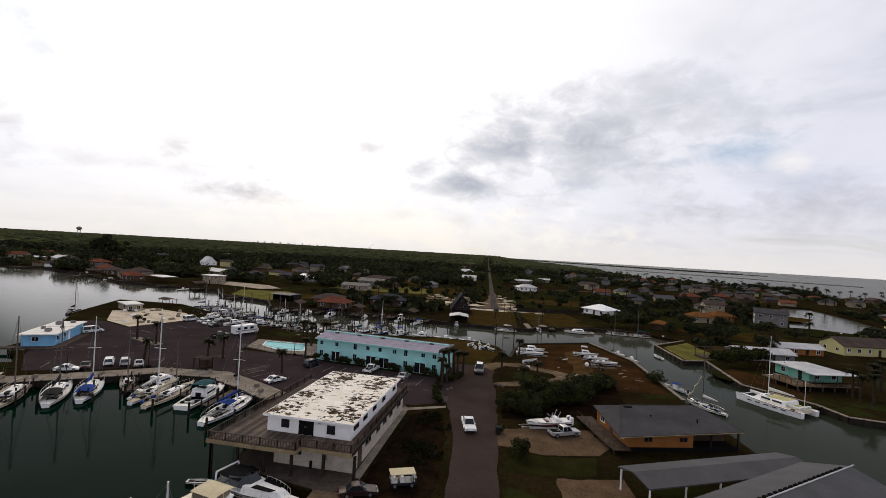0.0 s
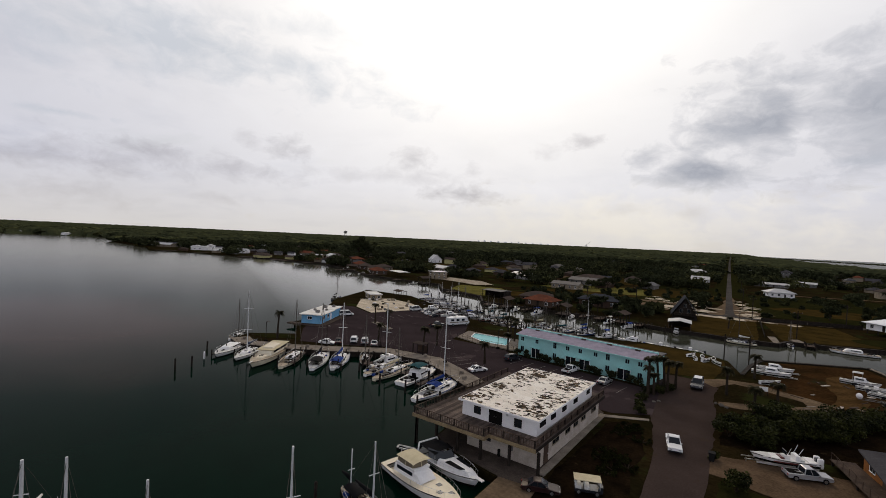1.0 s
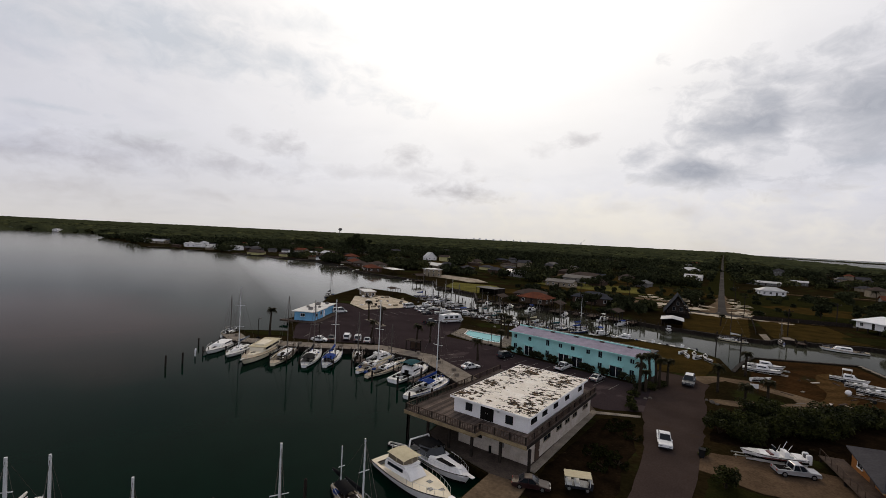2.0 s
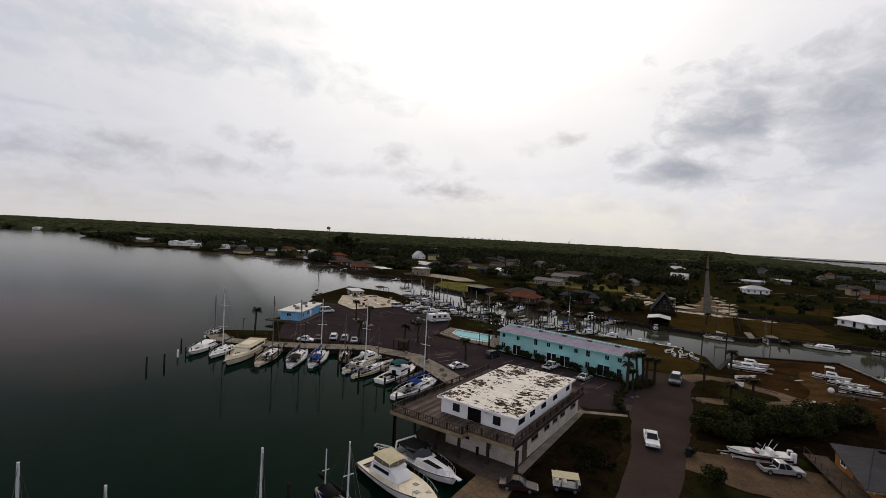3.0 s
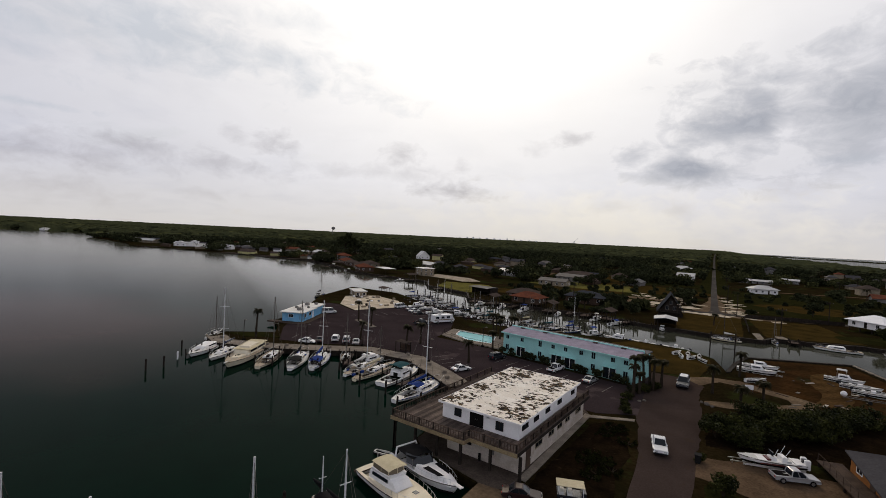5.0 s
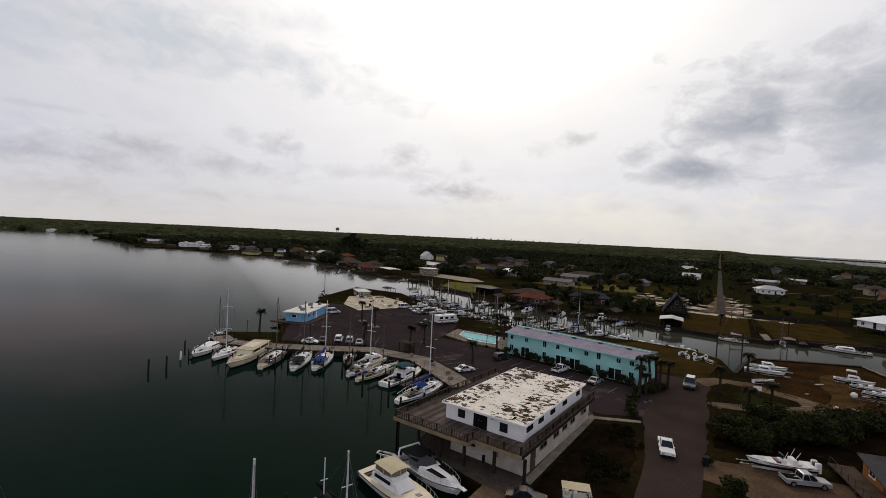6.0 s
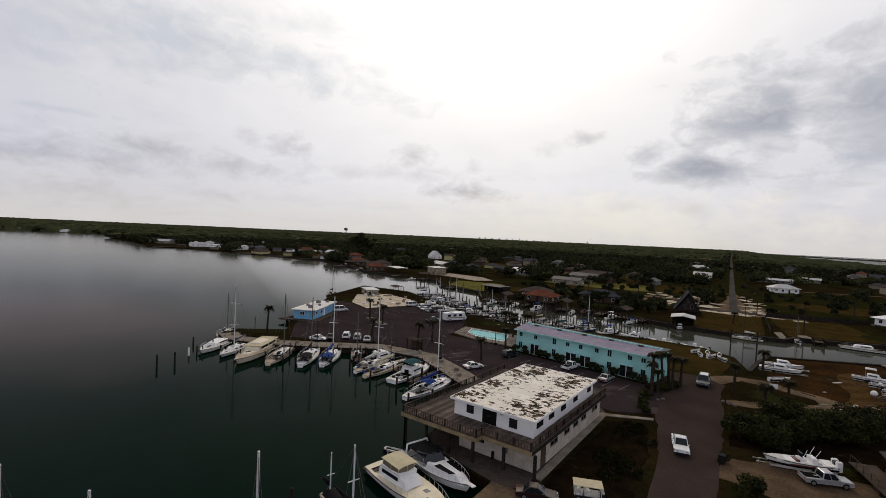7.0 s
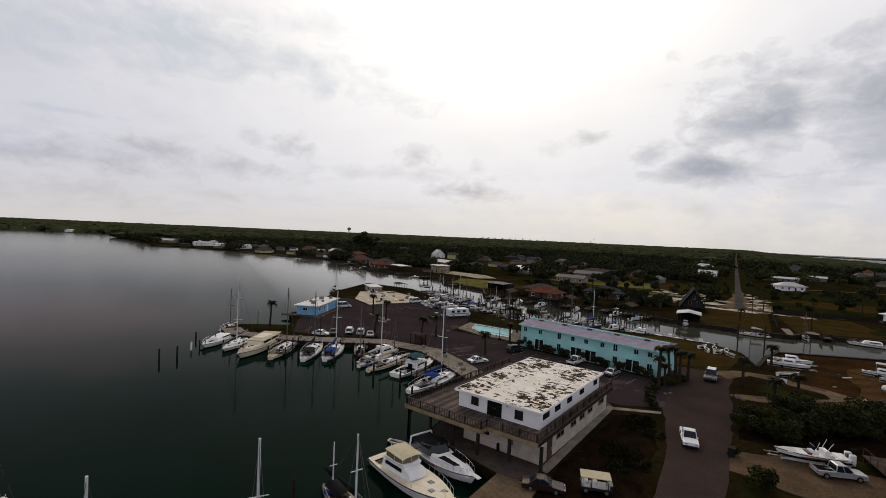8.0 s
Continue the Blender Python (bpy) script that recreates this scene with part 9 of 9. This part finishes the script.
def blade_field(name, label, spots, material, blades, size):
    """Nearer trees: crowns of many tilted leafy blades with gaps."""
    gg = np.random.RandomState(9)
    verts = []
    for px, py, r, h in spots:
        lobes = gg.normal(size=(6, 3)) * np.array([r * 0.42, r * 0.42, h * 0.12]) + np.array([px, py, h * 0.58])
        d = gg.normal(size=(blades, 3))
        d /= np.linalg.norm(d, axis=1, keepdims=True)
        c = lobes[gg.randint(0, 6, blades)] + d * np.array([r * 0.5, r * 0.5, h * 0.34]) * gg.uniform(0.6, 1.0, (blades, 1))
        c[:, 2] = np.maximum(c[:, 2], 0.25)
        t = gg.normal(size=(blades, 3))
        t /= np.linalg.norm(t, axis=1, keepdims=True)
        s = np.cross(t, gg.normal(size=(blades, 3)))
        s /= np.linalg.norm(s, axis=1, keepdims=True)
        k = size * gg.uniform(0.6, 1.4, (blades, 1))
        verts.append(np.stack([c + t * k, c + s * k * 0.7, c - t * k, c - s * k * 0.7], axis=1).reshape(-1, 3))
    verts = np.concatenate(verts)
    me = bpy.data.meshes.new(name)
    me.from_pydata(verts.tolist(), [], np.arange(len(verts)).reshape(-1, 4).tolist())
    me.materials.append(material)
    return tagged(new(name, me), label, "trees", kind="stuff")


bank_trees = []
for i in range(170):
    px = g.uniform(-100, -14)
    py = 176 + g.uniform(0, 42) + max(0.0, -px - 84) * 0.75
    if any(abs(px - a) < 10 and abs(py - b) < 8 for a, b in ((-42.5, 201), (-43, 188), (-58, 174), (-66, 190), (-84, 191), (-9.5, 198), (-9.5, 186))) or (206 < py < 224 and px > -46) or (px < -76 and py < 240):
        continue
    bank_trees.append((px, py, g.uniform(1.2, 3.2), g.uniform(1.5, 4.5)))
for i in range(420):
    px, py = g.uniform(56, 230), g.uniform(86, 330)
    if (px < 120 and 112 < py < 215 and i % 5) or (px < 92 and py < 113):
        continue
    if not inside(px, py, NORTH) or inside(px, py, LAGOON_PAD) or any(abs(px - a) < 13 and abs(py - b) < 11 for a, b in ((72, 106), (77, 136), (93, 146), (116, 156), (98, 136), (97, 217), (113, 226), (118, 250), (130, 222))):
        continue
    bank_trees.append((px, py, g.uniform(1.0, 2.8), g.uniform(1.2, 3.8)))
for i in range(110):
    px, py = g.uniform(-95, 64), g.uniform(224, 350)
    if not 0 < px < 10:
        bank_trees.append((px, py, g.uniform(0.5, 1.6), g.uniform(0.7, 2.2)))
light = [s for i, s in enumerate(near + bank_trees) if i % 4 == 0]
dark = [s for i, s in enumerate(near + bank_trees) if i % 4]
blade_field("near_woods", "dark live oaks and scrub between the houses", dark, M["leafdark"], 210, 0.8)
blade_field("light_woods", "lighter green scrub and young trees between the houses", light, M["leafgreen"], 190, 0.75)

blade_field("middle_woods", "dark live-oak woods behind the houses", middle, M["leafdark"], 110, 1.5)


# unbroken canopy out to the horizon
def canopy(name, rows, cols, a0, a1, d0, d1, seed, label):
    bm = bmesh.new()
    grid = []
    for i in range(rows + 1):
        dist = d0 * (d1 / d0) ** (i / rows)
        line = []
        for j in range(cols + 1):
            ang = radians(a0 + (a1 - a0) * j / cols)
            px, py = -math.sin(ang) * dist, math.cos(ang) * dist
            hh = 5.5 + dist / 500 + 4.5 * noise.noise((px / 22, py / 22, seed)) + 3 * noise.noise((px / 7, py / 7, seed))
            ok = inside(px, py, NORTH) and not (abs(px - 4.4 - max(0, dist - 1400) * 0.003) < 7 + dist / 300 and dist < 3050)
            line.append((px, py, hh if ok and i else -3.0))
        grid.append(line)
    strip(bm, grid)
    return whole(name, bm, M["leafdark"], label, "trees", kind="stuff")


canopy("far_woods", 90, 560, -20, 86, 900, 4600, 2.0, "unbroken dark green woods in the distance")
bm = bmesh.new()
for i in range(240):
    s = i / 239
    px, py = 210 + 860 * s, 3300 - 1270 * s ** 0.75
    tube(bm, (px, py, 0), (px + rng.uniform(-8, 8), py, rng.uniform(1.0, 2.2)), 5, 3, 5)
whole("spit_woods", bm, M["leafdark"], "low scrub along the far spit", "trees", kind="stuff")

# palms along the village shore
SHORE = ((398, 330), (392, 488), (370, 505), (380, 610), (340, 660), (280, 690), (232, 790), (228, 1000))
for i in range(56):
    k = g.randrange(len(SHORE) - 1)
    u, (ax, ay), (bx, by) = g.random(), SHORE[k], SHORE[k + 1]
    palm(ax + (bx - ax) * u - g.uniform(3, 22), ay + (by - ay) * u - g.uniform(0, 6), g.uniform(6, 10), 900 + i % 24, "tall palm on the bay shore", 2.2)
# palms of the village
for i in range(100):
    px, py = g.uniform(70, 400), g.uniform(150, 680)
    if inside(px, py, NORTH) and not inside(px, py, LAGOON_PAD):
        palm(px, py, g.uniform(5, 9), 400 + i, "palm tree in the waterside village", 2.0)

# ---- far landmarks ----
ob = thing("water_tower", at(-1300, 1335, 0), "water tower on thin legs above the woods", "water tower")
bm = bmesh.new()
loft(bm, [[(r * math.cos(a), r * math.sin(a), z) for a in (i * math.pi / 6 for i in range(12))] for z, r in ((28, 1.5), (31, 7), (35, 8), (38, 6), (40, 1))])
part("tank", bm, M["greywall"], ob)
for a in (0, 1.57, 3.14, 4.71):
    part("leg", bars(0.9, ((5 * math.cos(a), 5 * math.sin(a), -1), (4 * math.cos(a), 4 * math.sin(a), 31))), M["greywall"], ob)
for i in range(12):
    ang = radians(28.6 - i * 0.85 + g.uniform(-0.12, 0.12))
    dist = 4300
    ww, hh = g.uniform(10, 26), g.uniform(17, 30)
    ob = thing("far_tower", at(-math.sin(ang) * dist, math.cos(ang) * dist, 0, 20), "hazy pale city tower on the horizon", "tower building", "city skyline")
    part("block", boxes((-ww / 2, ww / 2, -10, 10, -1, hh)), M["haze"], ob)
    part("roof_house", boxes((-ww / 5, ww / 5, -5, 5, hh, hh + 4)), M["haze"], ob)
ob = thing("tower_crane", at(-1090, 4150, 0, 20), "thin pale crane on the hazy horizon", "crane", "city skyline")
part("mast", bars(1.6, ((0, 0, -1), (0, 0, 34)), n=5), M["haze"], ob)
part("jib", bars(1.3, ((-6, 0, 24), (34, 0, 62)), n=5), M["haze"], ob)
part("cabin", boxes((-6, 6, -4, 4, 22, 28)), M["haze"], ob)
